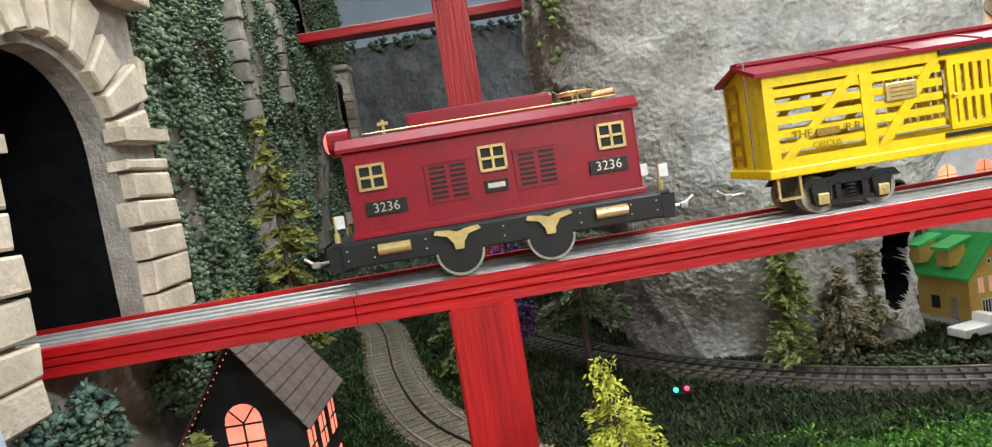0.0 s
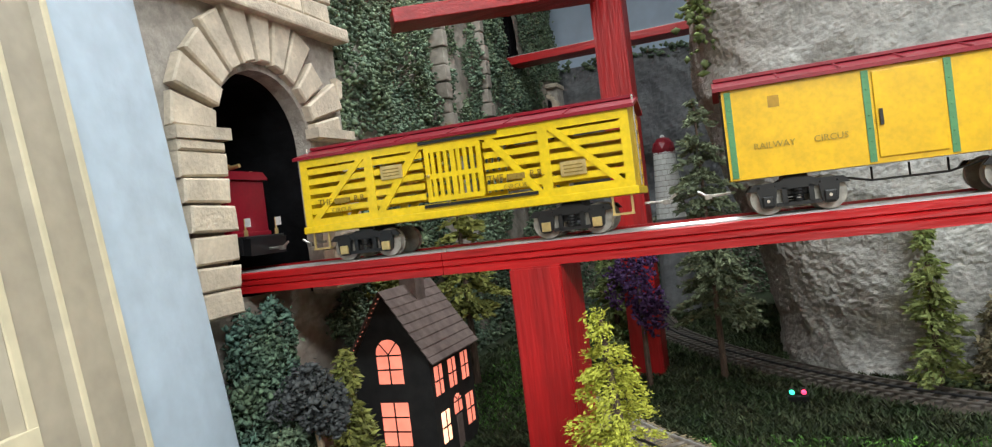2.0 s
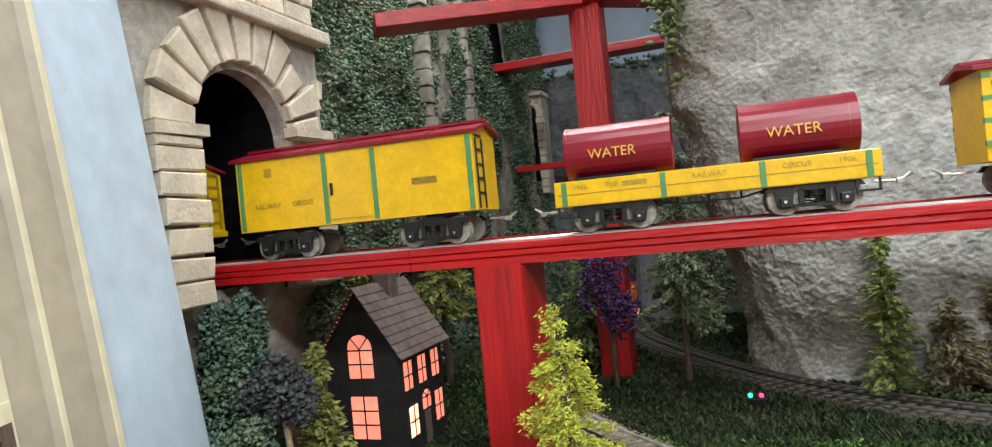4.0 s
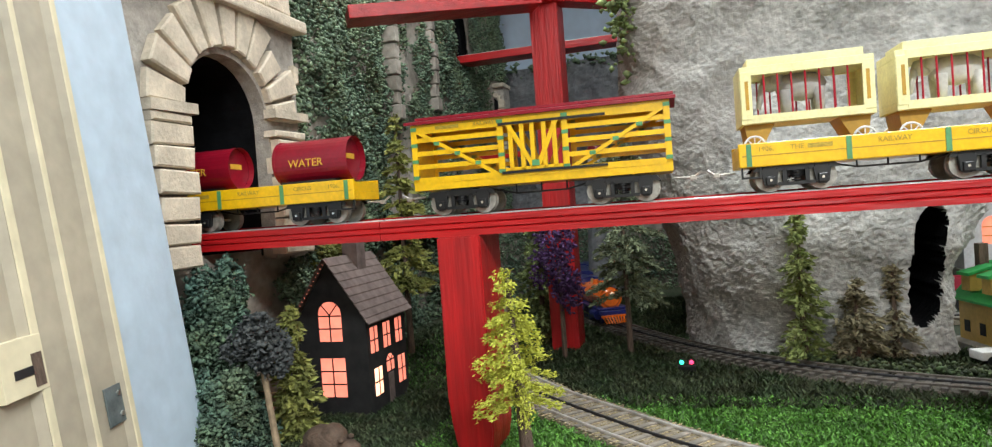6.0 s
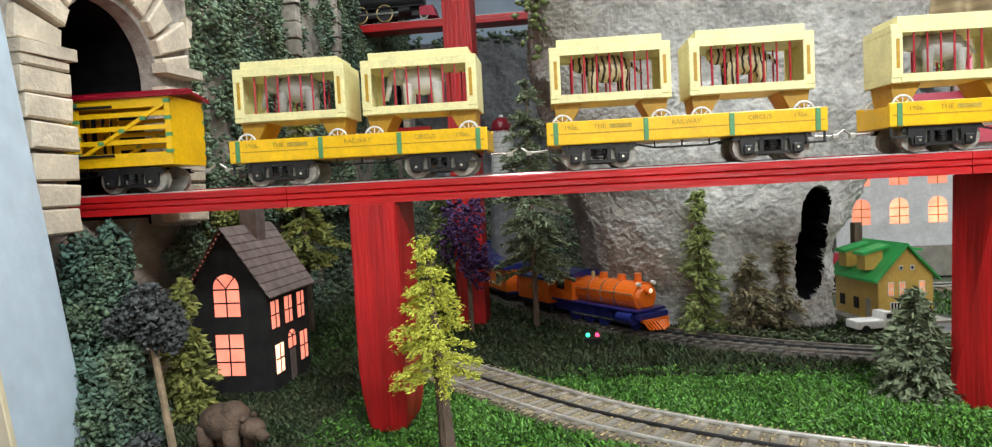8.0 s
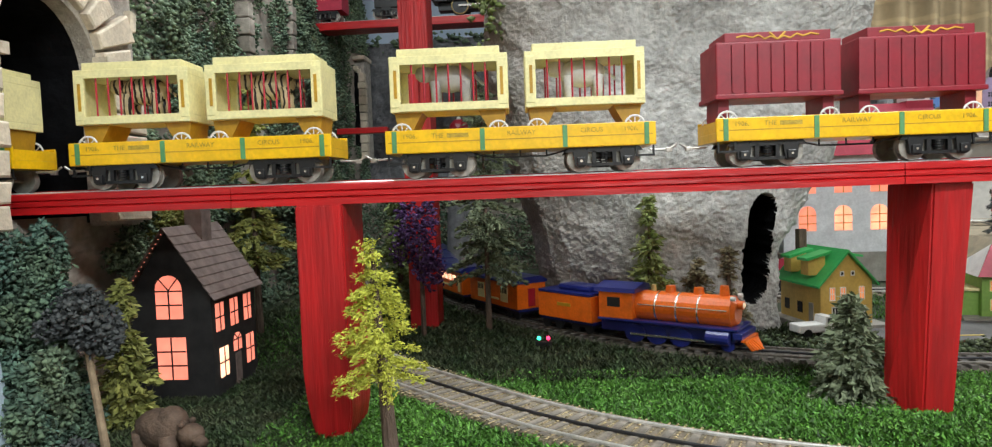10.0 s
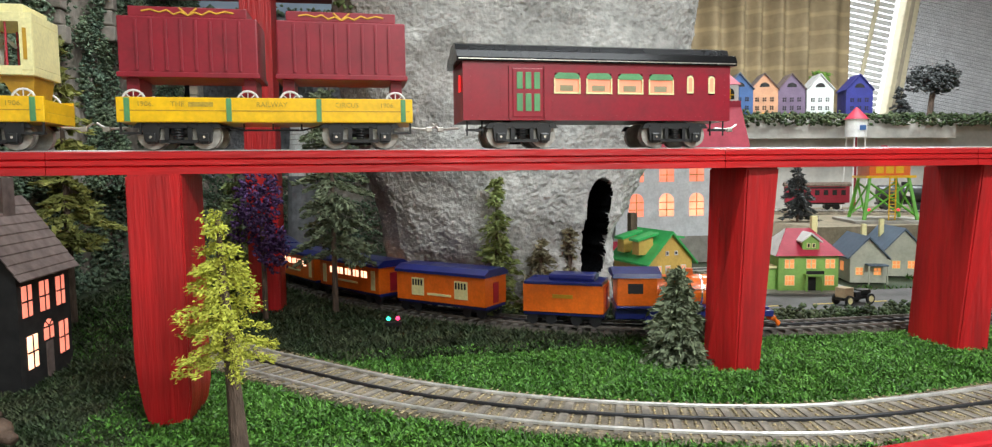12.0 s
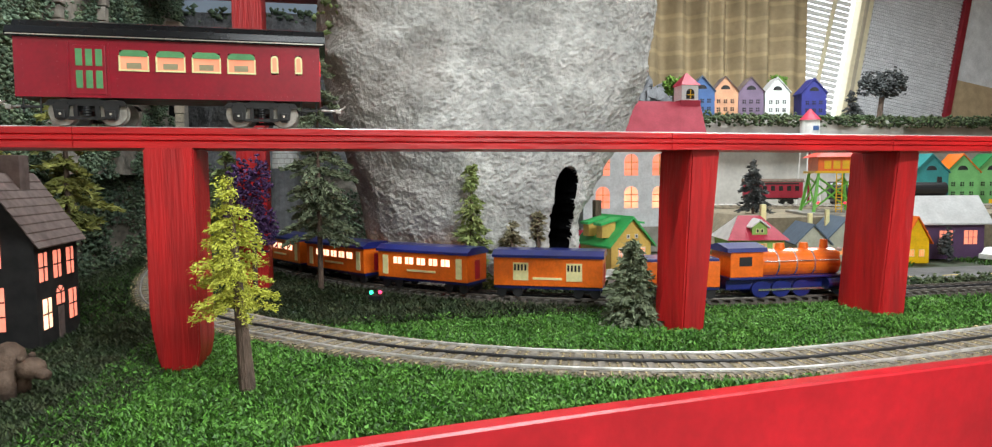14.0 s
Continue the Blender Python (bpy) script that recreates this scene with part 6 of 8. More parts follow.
pts = np.stack([RNG.normal(0.665, 0.018, 500), RNG.normal(1.47, 0.03, 500), RNG.normal(0.80, 0.07, 500)], 1)
tagged(clumps("rock_moss", pts, RNG.uniform(0.004, 0.011, 500), M_PINE), "moss tuft hanging on the rock edge", "moss", kind="stuff")

# stone pilasters on the cliff
for py, z0, z1 in ((1.62, 0.60, 1.02), (1.92, 0.66, 1.0)):
    t = thing("pilaster", "grey-beige stone pilaster between the ivy", "pilaster", kind="structure")
    z = z0
    while z < z1:
        hgt = R.uniform(0.03, 0.045)
        part("stone", box(-0.02, 0.062 - (py - 1.56) * 0.02 + R.uniform(-0.012, 0.0), py - 0.014 + R.uniform(-.006, .004), py + 0.014 + R.uniform(-.004, .006), z, z + hgt - 0.003, 0.003), M_ROCKB, t)
        z += hgt
nc = thing("stone_niche", "small stone niche in the ivy, its arched opening painted black", "niche", kind="structure")
part("wall", box(-0.02, 0.072, 2.59, 2.68, 0.45, 0.835, 0.003), M_MORTAR, nc)
# no hole here: a black plate draws the shade of the opening
part("opening", plate(None, arch(0.028, 0.50, 0.036, 0.29), 2.583, 2.5905), M_NEARBLK, nc, "black arched plate for the dark of the opening")
for sx in (-0.008, 0.062):
    z = 0.455
    while z < 0.76:
        hgt = R.uniform(0.024, 0.034)
        w = R.uniform(0.011, 0.017)
        part("stone", box(sx - w, sx + w, 2.578, 2.60, z, z + hgt - 0.003, 0.002), M_STONE, nc)
        z += hgt
for k in range(7):
    a = math.pi * (k + 0.5) / 7
    part("stone", box(0.028 + 0.031 * math.cos(a) - 0.007, 0.028 + 0.031 * math.cos(a) + 0.007, 2.577, 2.60, 0.768 + 0.036 * math.sin(a) - 0.008, 0.768 + 0.036 * math.sin(a) + 0.008, 0.002), M_STONE, nc)
part("cornice", box(-0.026, 0.078, 2.572, 2.68, 0.832, 0.848, 0.002), M_STONE, nc)
tw = thing("stone_turret", "small round white-brick turret with dark roof", "turret", m=pose(0.468, 2.32, 0.30))
part("drum", tube((0, 0, 0.0), (0, 0, 0.225), 0.046, 0.032, 24), M_MORTAR, tw)
part("footing", tube((0, 0, -0.304), (0, 0, 0.0), 0.062, 0.049, 18), M_ROCKD, tw, "dark rock footing")
bm = bmesh.new()
for k in range(13):
    for j in range(14):
        a0, a1 = 2 * math.pi * (j + 0.5 * (k % 2) + 0.04) / 14, 2 * math.pi * (j + 0.5 * (k % 2) + 0.96) / 14
        za, zb = 0.0173 * k + 0.001, 0.0173 * k + 0.0163
        ra, rb = 0.0475 - 0.014 * za / 0.225, 0.0475 - 0.014 * zb / 0.225
        q = [bm.verts.new((r * math.cos(a), r * math.sin(a), z)) for r, a, z in ((ra, a0, za), (ra, a1, za), (rb, a1, zb), (rb, a0, zb))]
        w = [bm.verts.new(v.co * 1.0 - Vector((v.co.x, v.co.y, 0)) * 0.08) for v in q]
        bm.faces.new(q)
        for i in range(4):
            bm.faces.new((q[i], w[i], w[(i + 1) % 4], q[(i + 1) % 4]))
part("bricks", bm, M_WHITE, tw, "white painted bricks")["kind"] = "stuff"
part("roof", ball((0, 0, 0.222), 0.037, sz=(1, 1, 1.1)), M_MAROOND, tw, "dark maroon domed roof")
part("roof_cap", ball((0, 0, 0.262), 0.008), M_WHITE, tw)

# ---- grass ----
NL = np.array([(p[0], p[1]) for p in near_line])
LL = np.array([far_track(0.02 * k)[:2] for k in range(int(LOOP_LEN / 0.02))])


def clear(p, line, d):
    q = line[::3]
    return np.min(np.linalg.norm(p[:, None, :] - q[None], axis=2), 1) > d


def lawn(name, n, x0, x1, y0, y1, hgt, label, material, test=None):
    p = np.stack([RNG.uniform(x0, x1, n), RNG.uniform(y0, y1, n)], 1)
    p = p[p[:, 1] > np.array([table_front(x) for x in p[:, 0]]) + 0.003]
    ok = np.ones(len(p), bool)
    for a in range(0, len(p), 8000):
        b = p[a:a + 8000]
        ok[a:a + 8000] = clear(b, NL, 0.062) & clear(b, LL, 0.048)
    p = p[ok]
    if test is not None:
        p = p[test(p)]
    for hx0, hx1, hy0, hy1 in ((0.08, 0.238, 0.995, 1.165), (0.45, 0.508, 0.827, 0.92), (1.235, 1.30, 0.90, 0.95), (1.67, 1.72, 0.93, 1.035)):
        p = p[~((p[:, 0] > hx0) & (p[:, 0] < hx1) & (p[:, 1] > hy0) & (p[:, 1] < hy1))]
    n = len(p)
    a = RNG.uniform(0, 6.283, n)
    L = hgt * RNG.uniform(0.55, 1.35, n)
    lean = RNG.uniform(0.2, 1.1, n) * L
    w = RNG.uniform(0.0006, 0.0012, n)
    z = np.full(n, -0.003)
    c = np.stack([p[:, 0], p[:, 1], z], 1)
    side = np.stack([-np.sin(a) * w, np.cos(a) * w, np.zeros(n)], 1)
    tip = c + np.stack([np.cos(a) * lean, np.sin(a) * lean, L], 1)
    mid = c + np.stack([np.cos(a) * lean * 0.35, np.sin(a) * lean * 0.35, L * 0.65], 1)
    v = np.stack([c - side, c + side, mid + side * 1.3, tip, mid - side * 1.3], 1)
    me = bpy.data.meshes.new(name)
    me.vertices.add(n * 5)
    me.vertices.foreach_set("co", v.reshape(-1))
    me.loops.add(n * 5)
    me.loops.foreach_set("vertex_index", np.arange(n * 5, dtype=np.int32))
    me.polygons.add(n)
    me.polygons.foreach_set("loop_start", np.arange(0, n * 5, 5, dtype=np.int32))
    me.update(calc_edges=True)
    me.materials.append(material)
    return tagged(new(name, me), label, "grass", kind="stuff")


# dark moss colour; on the side grass it paints shade
M_DARKGR = mat("dark_moss_and_grass_shade", (0.034, 0.066, 0.019), 0.85, scale=14, col2=(0.062, 0.070, 0.030), island=0.6)
lawn("front_grass", 180000, 0.38, 1.95, 0.45, 1.12, 0.0082, "bright green shaggy model grass", M_BLADE)
lawn("side_grass", 42000, 0.10, 0.46, 0.45, 1.12, 0.009, "grass before the house, its green darkened for the shade there", M_DARKGR)
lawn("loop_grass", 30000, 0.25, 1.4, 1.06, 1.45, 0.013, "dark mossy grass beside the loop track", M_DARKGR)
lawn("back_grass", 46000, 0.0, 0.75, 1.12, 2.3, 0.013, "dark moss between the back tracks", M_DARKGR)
lawn("slope_grass", 12000, 0.08, 0.42, 1.15, 2.0, 0.011, "brighter grass beside the back track", M_BLADE)
lawn("right_grass", 20000, 1.9, 3.2, 0.7, 1.12, 0.011, "bright green shaggy model grass beyond the posts", M_BLADE)
lawn("village_grass", 20000, 1.0, 2.9, 1.16, 1.95, 0.011, "green grass patches in the village", M_BLADE, lambda p: np.array([noise.noise((x * 4, y * 4, 5)) > 0.02 and not 1.235 < y < 1.47 for x, y in p]))
NT = 70000
p = np.stack([RNG.uniform(0.40, 1.95, NT), RNG.uniform(0.45, 1.12, NT)], 1)
p = p[p[:, 1] > np.array([table_front(x) for x in p[:, 0]]) + 0.004]
ok = np.concatenate([clear(p[a:a + 8000], NL, 0.060) & clear(p[a:a + 8000], LL, 0.05) for a in range(0, len(p), 8000)])
ok &= np.array([noise.noise((x * 11, y * 11, 3)) + 0.5 * noise.noise((x * 40, y * 40, 1)) > -0.1 for x, y in p])
for hx0, hx1, hy0, hy1 in ((0.45, 0.508, 0.827, 0.92), (1.235, 1.30, 0.90, 0.95), (1.67, 1.72, 0.93, 1.035)):
    ok &= ~((p[:, 0] > hx0) & (p[:, 0] < hx1) & (p[:, 1] > hy0) & (p[:, 1] < hy1))
p = p[ok]
p = np.column_stack([p, RNG.uniform(0.003, 0.0095, len(p))])
tagged(leaves("grass_tufts", p, np.full(len(p), 0.0055), M_BLADE), "leafy tufts in the bright green grass", "grass", kind="stuff")
# hedge along the loop
pts = np.stack([RNG.uniform(0.93, 3.2, 5200), RNG.normal(0, 0.011, 5200), np.abs(RNG.normal(0.008, 0.007, 5200))], 1)
pts[:, 1] += np.where(pts[:, 0] < 1.45, 1.215 + (1.45 - pts[:, 0]) ** 2 * 0.62, 1.215)
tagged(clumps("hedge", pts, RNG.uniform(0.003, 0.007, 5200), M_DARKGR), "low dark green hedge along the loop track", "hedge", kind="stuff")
# loose gravel beside the near track
k = RNG.integers(0, len(NL), 24000)
off = RNG.uniform(-0.066, 0.066, 24000)
ang = np.array([p[2] for p in near_line])[k]
pts = np.stack([NL[k, 0] - np.sin(ang) * off, NL[k, 1] + np.cos(ang) * off, np.full(24000, 0.0085)], 1)
pts = pts[pts[:, 1] > np.array([table_front(x) for x in pts[:, 0]]) + 0.004]
M_GRIT = mat("straw_gravel", (0.42, 0.33, 0.18), 0.9, vary=0.3, scale=50, island=0.5)
tagged(clumps("track_gravel", pts, RNG.uniform(0.0010, 0.0024, len(pts)), M_GRIT, flat=0.5), "straw-coloured gravel between the ties", "gravel", kind="stuff")


# ---- dark house with glowing windows ----
def glazed(parent, pts_fn, cols, rows, x, z, w, h, y, sy, bar, glowm, arched=False):
    """A glowing window with dark glazing bars on a wall facing -y (sy = -1)."""
    o = arch(x, z, w, h) if arched else [(x - w / 2, z), (x + w / 2, z), (x + w / 2, z + h), (x - w / 2, z + h)]
    g = part("window", plate(None, o, y, y + sy * 0.0012), glowm, parent, "glowing paned window")
    bm = bmesh.new()
    for k in range(1, cols):
        xx = x - w / 2 + w * k / cols
        box(xx - 0.0012, xx + 0.0012, y, y + sy * 0.002, z, z + h * (0.62 if arched else 1), bm=bm)
    for k in range(1, rows):
        zz = z + (h * 0.64 if arched else h) * k / (rows - (1 if arched else 0))
        box(x - w / 2, x + w / 2, y, y + sy * 0.002, zz - 0.0012, zz + 0.0012, bm=bm)
    if arched:
        for s in (-1, 1):
            tube((x, y + sy * 0.001, z + h * 0.66), (x + s * w * 0.36, y + sy * 0.001, z + h * 0.93), 0.0012, seg=6, bm=bm)
    part("glazing_bar", bm, bar, g)


HX0, HX1, HY0, HY1, HE, HP = 0.098, 0.233, 1.0, 1.158, 0.166, 0.272
house = thing("dark_house", "black card house with brown shingle roof and glowing pink windows", "house")
hm = (HX0 + HX1) / 2
part("wall", prism([(HX0, 0), (HX1, 0), (HX1, HE), (hm, HP), (HX0, HE)], "y", HY0, HY1), M_CARD, house, "black card walls")
glazed(house, None, 2, 3, hm - 0.001, 0.130, 0.044, 0.070, HY0, -1, M_CARD, M_PINK, True)
glazed(house, None, 2, 3, hm - 0.001, 0.032, 0.048, 0.068, HY0, -1, M_CARD, M_PINK)
sidew = thing("wall", "", "")
for key in ("label", "category"):
    if key in sidew:
        del sidew[key]
sidew.parent = house
sidew.matrix_basis = Matrix.Translation((HX1, HY0, 0)) @ Matrix.Rotation(radians(90), 4, "Z")
for x, z, w, h, gm, ar in ((0.026, 0.105, 0.026, 0.045, M_PINK, False), (0.076, 0.105, 0.026, 0.045, M_PINK, False), (0.126, 0.105, 0.026, 0.045, M_PINK, False), (0.034, 0.028, 0.028, 0.048, M_HOT, False), (0.130, 0.028, 0.028, 0.050, M_PINK, False), (0.083, 0.060, 0.028, 0.030, M_PINK, True)):
    glazed(sidew, None, 2, 2, x, z, w, h, 0.0, -1, M_CARD, gm, ar)
part("door", box(0.073, 0.093, -0.0015, 0.0, 0.0, 0.056), M_SHINGLE, sidew)
for s in (-1, 1):
    n = 9
    for k in range(n):
        a, b = k / n, (k + 1.25) / n
        ex = hm + s * (HX1 - hm + 0.012)
        ez = HE - 0.012
        p0 = (hm + (ex - hm) * a, HP + 0.004 + (ez - HP) * a)
        p1 = (hm + (ex - hm) * min(b, 1), HP + 0.004 + (ez - HP) * min(b, 1))
        q = [(p0[0], p0[1] - 0.001), (p1[0], p1[1] + 0.0015), (p1[0], p1[1] + 0.0035), (p0[0], p0[1] + 0.001)]
        part("roof_course", prism(q, "y", HY0 - 0.012, HY1 + 0.012), M_SHINGLE, house)
part("chimney", box(hm - 0.010, hm + 0.020, 1.075, 1.108, HP - 0.05, HP + 0.034, 0.001), M_SHINGLE, house)
for k in range(16):
    f = k / 15
    part("light_dot", ball((HX0 - 0.008 + (hm - HX0 + 0.008) * f, HY0 - 0.013, HE - 0.006 + (HP - HE) * f), 0.0009, sub=1), M_PINK, house)

# ---- bear figure ----
M_BEAR = mat("brown_bear_paint", (0.12, 0.075, 0.05), 0.8, vary=0.25, scale=60, bump=0.6, bscale=200)
M_BEARH = mat("tan_paint", (0.36, 0.20, 0.08), 0.8, vary=0.2, scale=80)
bm = ball((0, 0, 0.036), 0.022, sz=(1.5, 0.95, 0.95))
ball((0.012, 0, 0.042), 0.018, bm, 2, (1.0, 0.9, 1))
ball((0.040, -0.004, 0.034), 0.013, bm, 2, (1.15, 0.9, 0.9))
tube((0.046, -0.005, 0.031), (0.060, -0.008, 0.028), 0.007, 0.005, 10, bm)
for dx, dy in ((-0.020, -0.010), (-0.020, 0.010), (0.018, -0.010), (0.018, 0.010)):
    tube((dx, dy, 0.0), (dx * 0.9, dy, 0.034), 0.0075, 0.010, 10, bm)
for dy in (-0.010, 0.005):
    ball((0.034, dy, 0.045), 0.004, bm, 1)
bear = tagged(part("bear_figure", bm, M_BEAR, smooth=True), "brown painted bear figure standing in the grass", "figurine")
bear.matrix_basis = pose(0.292, 0.755, -0.002, 0, 0, -15) @ Matrix.Scale(1.2, 4)

# ---- signal ----
sg = thing("track_signal", "small trackside signal with green and red lamps", "signal", m=pose(0.754, 1.285, 0.0))
part("base", box(-0.016, 0.016, -0.005, 0.005, -0.002, 0.018, 0.001), M_BLK, sg)
for x, cl in ((-0.009, (0.05, 1.0, 0.5)), (0.009, (1.0, 0.05, 0.15))):
    part("lamp", ball((x, -0.006, 0.025), 0.0042), glow("signal_lamp", cl, 3.0), sg)
    part("lamp_holder", tube((x, 0.0, 0.025), (x, 0.006, 0.025), 0.005, seg=10), M_IRON, sg)


# ---- village ----
def paint(name, col, rough=0.5, vary=0.08):
    return mat(name, col, rough, vary=vary, scale=25)


M_ROAD = mat("grey_asphalt", (0.13, 0.125, 0.12), 0.9, vary=0.15, scale=14, bump=0.4, bscale=200)
M_SAND = mat("tan_ground", (0.30, 0.24, 0.16), 0.95, scale=10, col2=(0.20, 0.17, 0.11), bump=0.6, bscale=160, fine=0.3)
M_SLAB = mat("grey_plaster_base", (0.34, 0.32, 0.28), 0.9, vary=0.12)
M_GREYCARD = paint("white_card", (0.74, 0.76, 0.78), 0.8)
M_GREENR = paint("bright_green_roof", (0.05, 0.46, 0.12), 0.4)
M_GREEND = paint("dark_green_roof", (0.02, 0.20, 0.06), 0.4)
M_MUST = paint("mustard_wall", (0.64, 0.42, 0.10))
M_LGREEN = paint("light_green_wall", (0.26, 0.46, 0.10))
M_GREYW = paint("pale_grey_wall", (0.46, 0.46, 0.36))
M_SLATER = paint("slate_blue_roof", (0.10, 0.14, 0.19))
M_PURPW = paint("purple_wall", (0.10, 0.05, 0.12))
M_PALER = paint("pale_grey_roof", (0.55, 0.55, 0.54))
M_ORH = paint("salmon_house", (0.62, 0.32, 0.18))
M_PUH = paint("mauve_house", (0.17, 0.12, 0.19))
M_WHH = paint("white_house", (0.72, 0.76, 0.72))
M_NVH = paint("navy_house", (0.03, 0.035, 0.22))
M_TEAL = paint("teal_house", (0.03, 0.22, 0.22))
M_GRH = paint("apple_green_house", (0.16, 0.42, 0.14))
M_BLH = paint("blue_house", (0.05, 0.12, 0.30))
M_TOWER = paint("apple_green_tower", (0.16, 0.50, 0.06))
M_TAN = paint("tan_board", (0.50, 0.37, 0.22), 0.7)
M_SHELF = mat("grey_shelf_board", (0.48, 0.46, 0.42), 0.85, vary=0.1, scale=8, bump=0.2)
M_YDASH = paint("yellow_road_line", (0.7, 0.5, 0.1))
M_PANE = glow("soft_orange_pane", (1.0, 0.33, 0.10), 0.7)
M_PANEP = glow("peach_pane", (1.0, 0.30, 0.18), 0.9)
M_PANEH = glow("hot_pane", (1.0, 0.42, 0.24), 1.3)

structure("road", box(1.36, 3.6, 1.24, 1.47, -0.004, 0.0035), M_ROAD, "grey model road with yellow dashes", "road")
for k in range(14):
    x = 1.42 + 0.13 * k
    structure("road_line", box(x, x + 0.05, 1.330, 1.336, 0.0035, 0.0043), M_YDASH, "yellow dash painted on the road", "road marking")
structure("yard_base", prism([(1.90, -0.004), (1.98, 0.07), (2.04, 0.125), (4.25, 0.125), (4.25, -0.004)], "y", 1.86, 3.25), M_SAND, "tan sanded raised ground of the rail yard", "ground")


def win(parent, x, z, w, h, y, glowm, framem, cols=2, rows=2):
    g = part("window", box(x - w / 2, x + w / 2, y - 0.0008, y, z, z + h), glowm, parent, "small paned window")
    bm = bmesh.new()
    for a in range(cols + 1):
        xx = x - w / 2 + w * a / cols
        box(xx - 0.0008, xx + 0.0008, y - 0.0018, y, z, z + h, bm=bm)
    for a in range(rows + 1):
        zz = z + h * a / rows
        box(x - w / 2 - 0.0008, x + w / 2 + 0.0008, y - 0.0018, y, zz - 0.0008, zz + 0.0008, bm=bm)
    part("window_frame", bm, framem, g)


def roof_pair(parent, w, d, ze, zp, over, material, thick=0.004, name="roof"):
    """A saddle roof whose ridge runs along y."""
    h = w / 2
    ez = ze - over * (zp - ze) / h
    bm = prism([(-h - over, ez), (0, zp), (h + over, ez), (h + over, ez + thick), (0, zp + thick * 1.3), (-h - over, ez + thick)], "y", -d / 2 - over, d / 2 + over)
    return part(name, bm, material, parent)


# mustard house with green roof
g = thing("green_roof_house", "mustard tinplate house with bright green gabled roof", "house", m=pose(1.368, 1.50, 0.0, 0, 0, 12) @ Matrix.Diagonal((1, 1, 1.18, 1)))
part("base_slab", box(-0.085, 0.085, -0.10, 0.09, -0.003, 0.008, 0.001), M_SLAB, g)
part("wall", prism([(-0.058, 0.006), (0.058, 0.006), (0.058, 0.084), (0, 0.135), (-0.058, 0.084)], "y", -0.075, 0.075), M_MUST, g)
roof_pair(g, 0.116, 0.15, 0.084, 0.136, 0.010, M_GREENR)["label"] = "bright green enamelled roof"
for yy in (-0.035, 0.030):
    d = part("dormer", prism([(-0.068, 0.095), (-0.030, 0.095), (-0.030, 0.128), (-0.068, 0.122)], "y", yy - 0.014, yy + 0.014), M_MUST, g)
    part("dormer_roof", prism([(-0.074, 0.121), (-0.018, 0.134), (-0.018, 0.138), (-0.074, 0.126)], "y", yy - 0.019, yy + 0.019), M_GREENR, d)
part("side_roof", prism([(0.0, 0.128), (0.078, 0.120), (0.078, 0.124), (0.0, 0.134)], "y", -0.02, 0.06), M_GREENR, g)
part("chimney", box(-0.030, -0.012, 0.045, 0.062, 0.11, 0.172, 0.001), M_BARK, g)
for x in (-0.032, -0.008, 0.034):
    win(g, x, 0.052, 0.011, 0.022, -0.075, M_PANE, M_WHITE)
win(g, -0.020, 0.018, 0.026, 0.022, -0.075, M_CARD, M_WHITE, 4, 1)
win(g, 0.032, 0.020, 0.020, 0.020, -0.075, M_CARD, M_WHITE, 3, 2)
for x in (-0.010, 0.014):
    win(g, x, 0.095, 0.007, 0.007, -0.075, M_CARD, M_WHITE, 1, 1)
sw = part("door", box(-0.0595, -0.058, -0.05, -0.035, 0.008, 0.045), M_SLAB, g)
for yy in (-0.010, 0.040):
    part("side_window", box(-0.0592, -0.058, yy, yy + 0.018, 0.022, 0.042), M_CARD, g)

# white pickup
t = thing("toy_pickup", "white toy pickup truck parked by the house", "toy truck", m=pose(1.292, 1.352, 0.004, 0, 0, 14))
part("bed", box(-0.045, 0.012, -0.019, 0.019, 0.010, 0.026, 0.003), M_WHITE, t)
part("cab", prism([(0.010, 0.010), (0.046, 0.010), (0.047, 0.024), (0.034, 0.026), (0.028, 0.040), (0.012, 0.040), (0.010, 0.026)], "y", -0.018, 0.018), M_WHITE, t)
part("cab_glass", box(0.015, 0.027, -0.0185, 0.0185, 0.028, 0.037), M_CARD, t)
for x in (-0.028, 0.030):
    for sy in (-1, 1):
        part("wheel", tube((x, sy * 0.014, 0.009), (x, sy * 0.020, 0.009), 0.009, seg=16), M_BLK, t)

# green house with red hipped roof
g = thing("green_house", "light green tinplate villa with red and white hipped roof", "house", m=pose(1.775, 1.545, 0.0, 0, 0, -12))
part("base_slab", box(-0.115, 0.115, -0.105, 0.10, -0.003, 0.007, 0.001), M_SLAB, g)
part("wall", box(-0.072, 0.072, -0.07, 0.07, 0.006, 0.095, 0.001), M_LGREEN, g)
part("porch_room", box(-0.110, -0.072, -0.055, 0.05, 0.006, 0.060, 0.001), M_LGREEN, g)
part("porch_roof", box(-0.114, -0.070, -0.060, 0.055, 0.060, 0.066, 0.001), M_CREAM, g)
bm = bmesh.new()
vs = [bm.verts.new(p) for p in ((-0.082, -0.080, 0.093), (0.082, -0.080, 0.093), (0.082, 0.080, 0.093), (-0.082, 0.080, 0.093), (-0.030, 0, 0.155), (0.030, 0, 0.155))]
for f in ((0, 1, 5, 4), (1, 2, 5), (2, 3, 4, 5), (3, 2, 1, 0)):
    bm.faces.new([vs[k] for k in f])
part("roof", bm, M_REDR, g, "red enamelled hipped roof")
bm = bmesh.new()
vs = [bm.verts.new(p) for p in ((-0.083, 0.081, 0.0935), (-0.083, -0.081, 0.0935), (-0.0305, 0, 0.1558))]
bm.faces.new(vs)
part("roof_end", bm, M_WHITE, g, "glossy pale roof end")
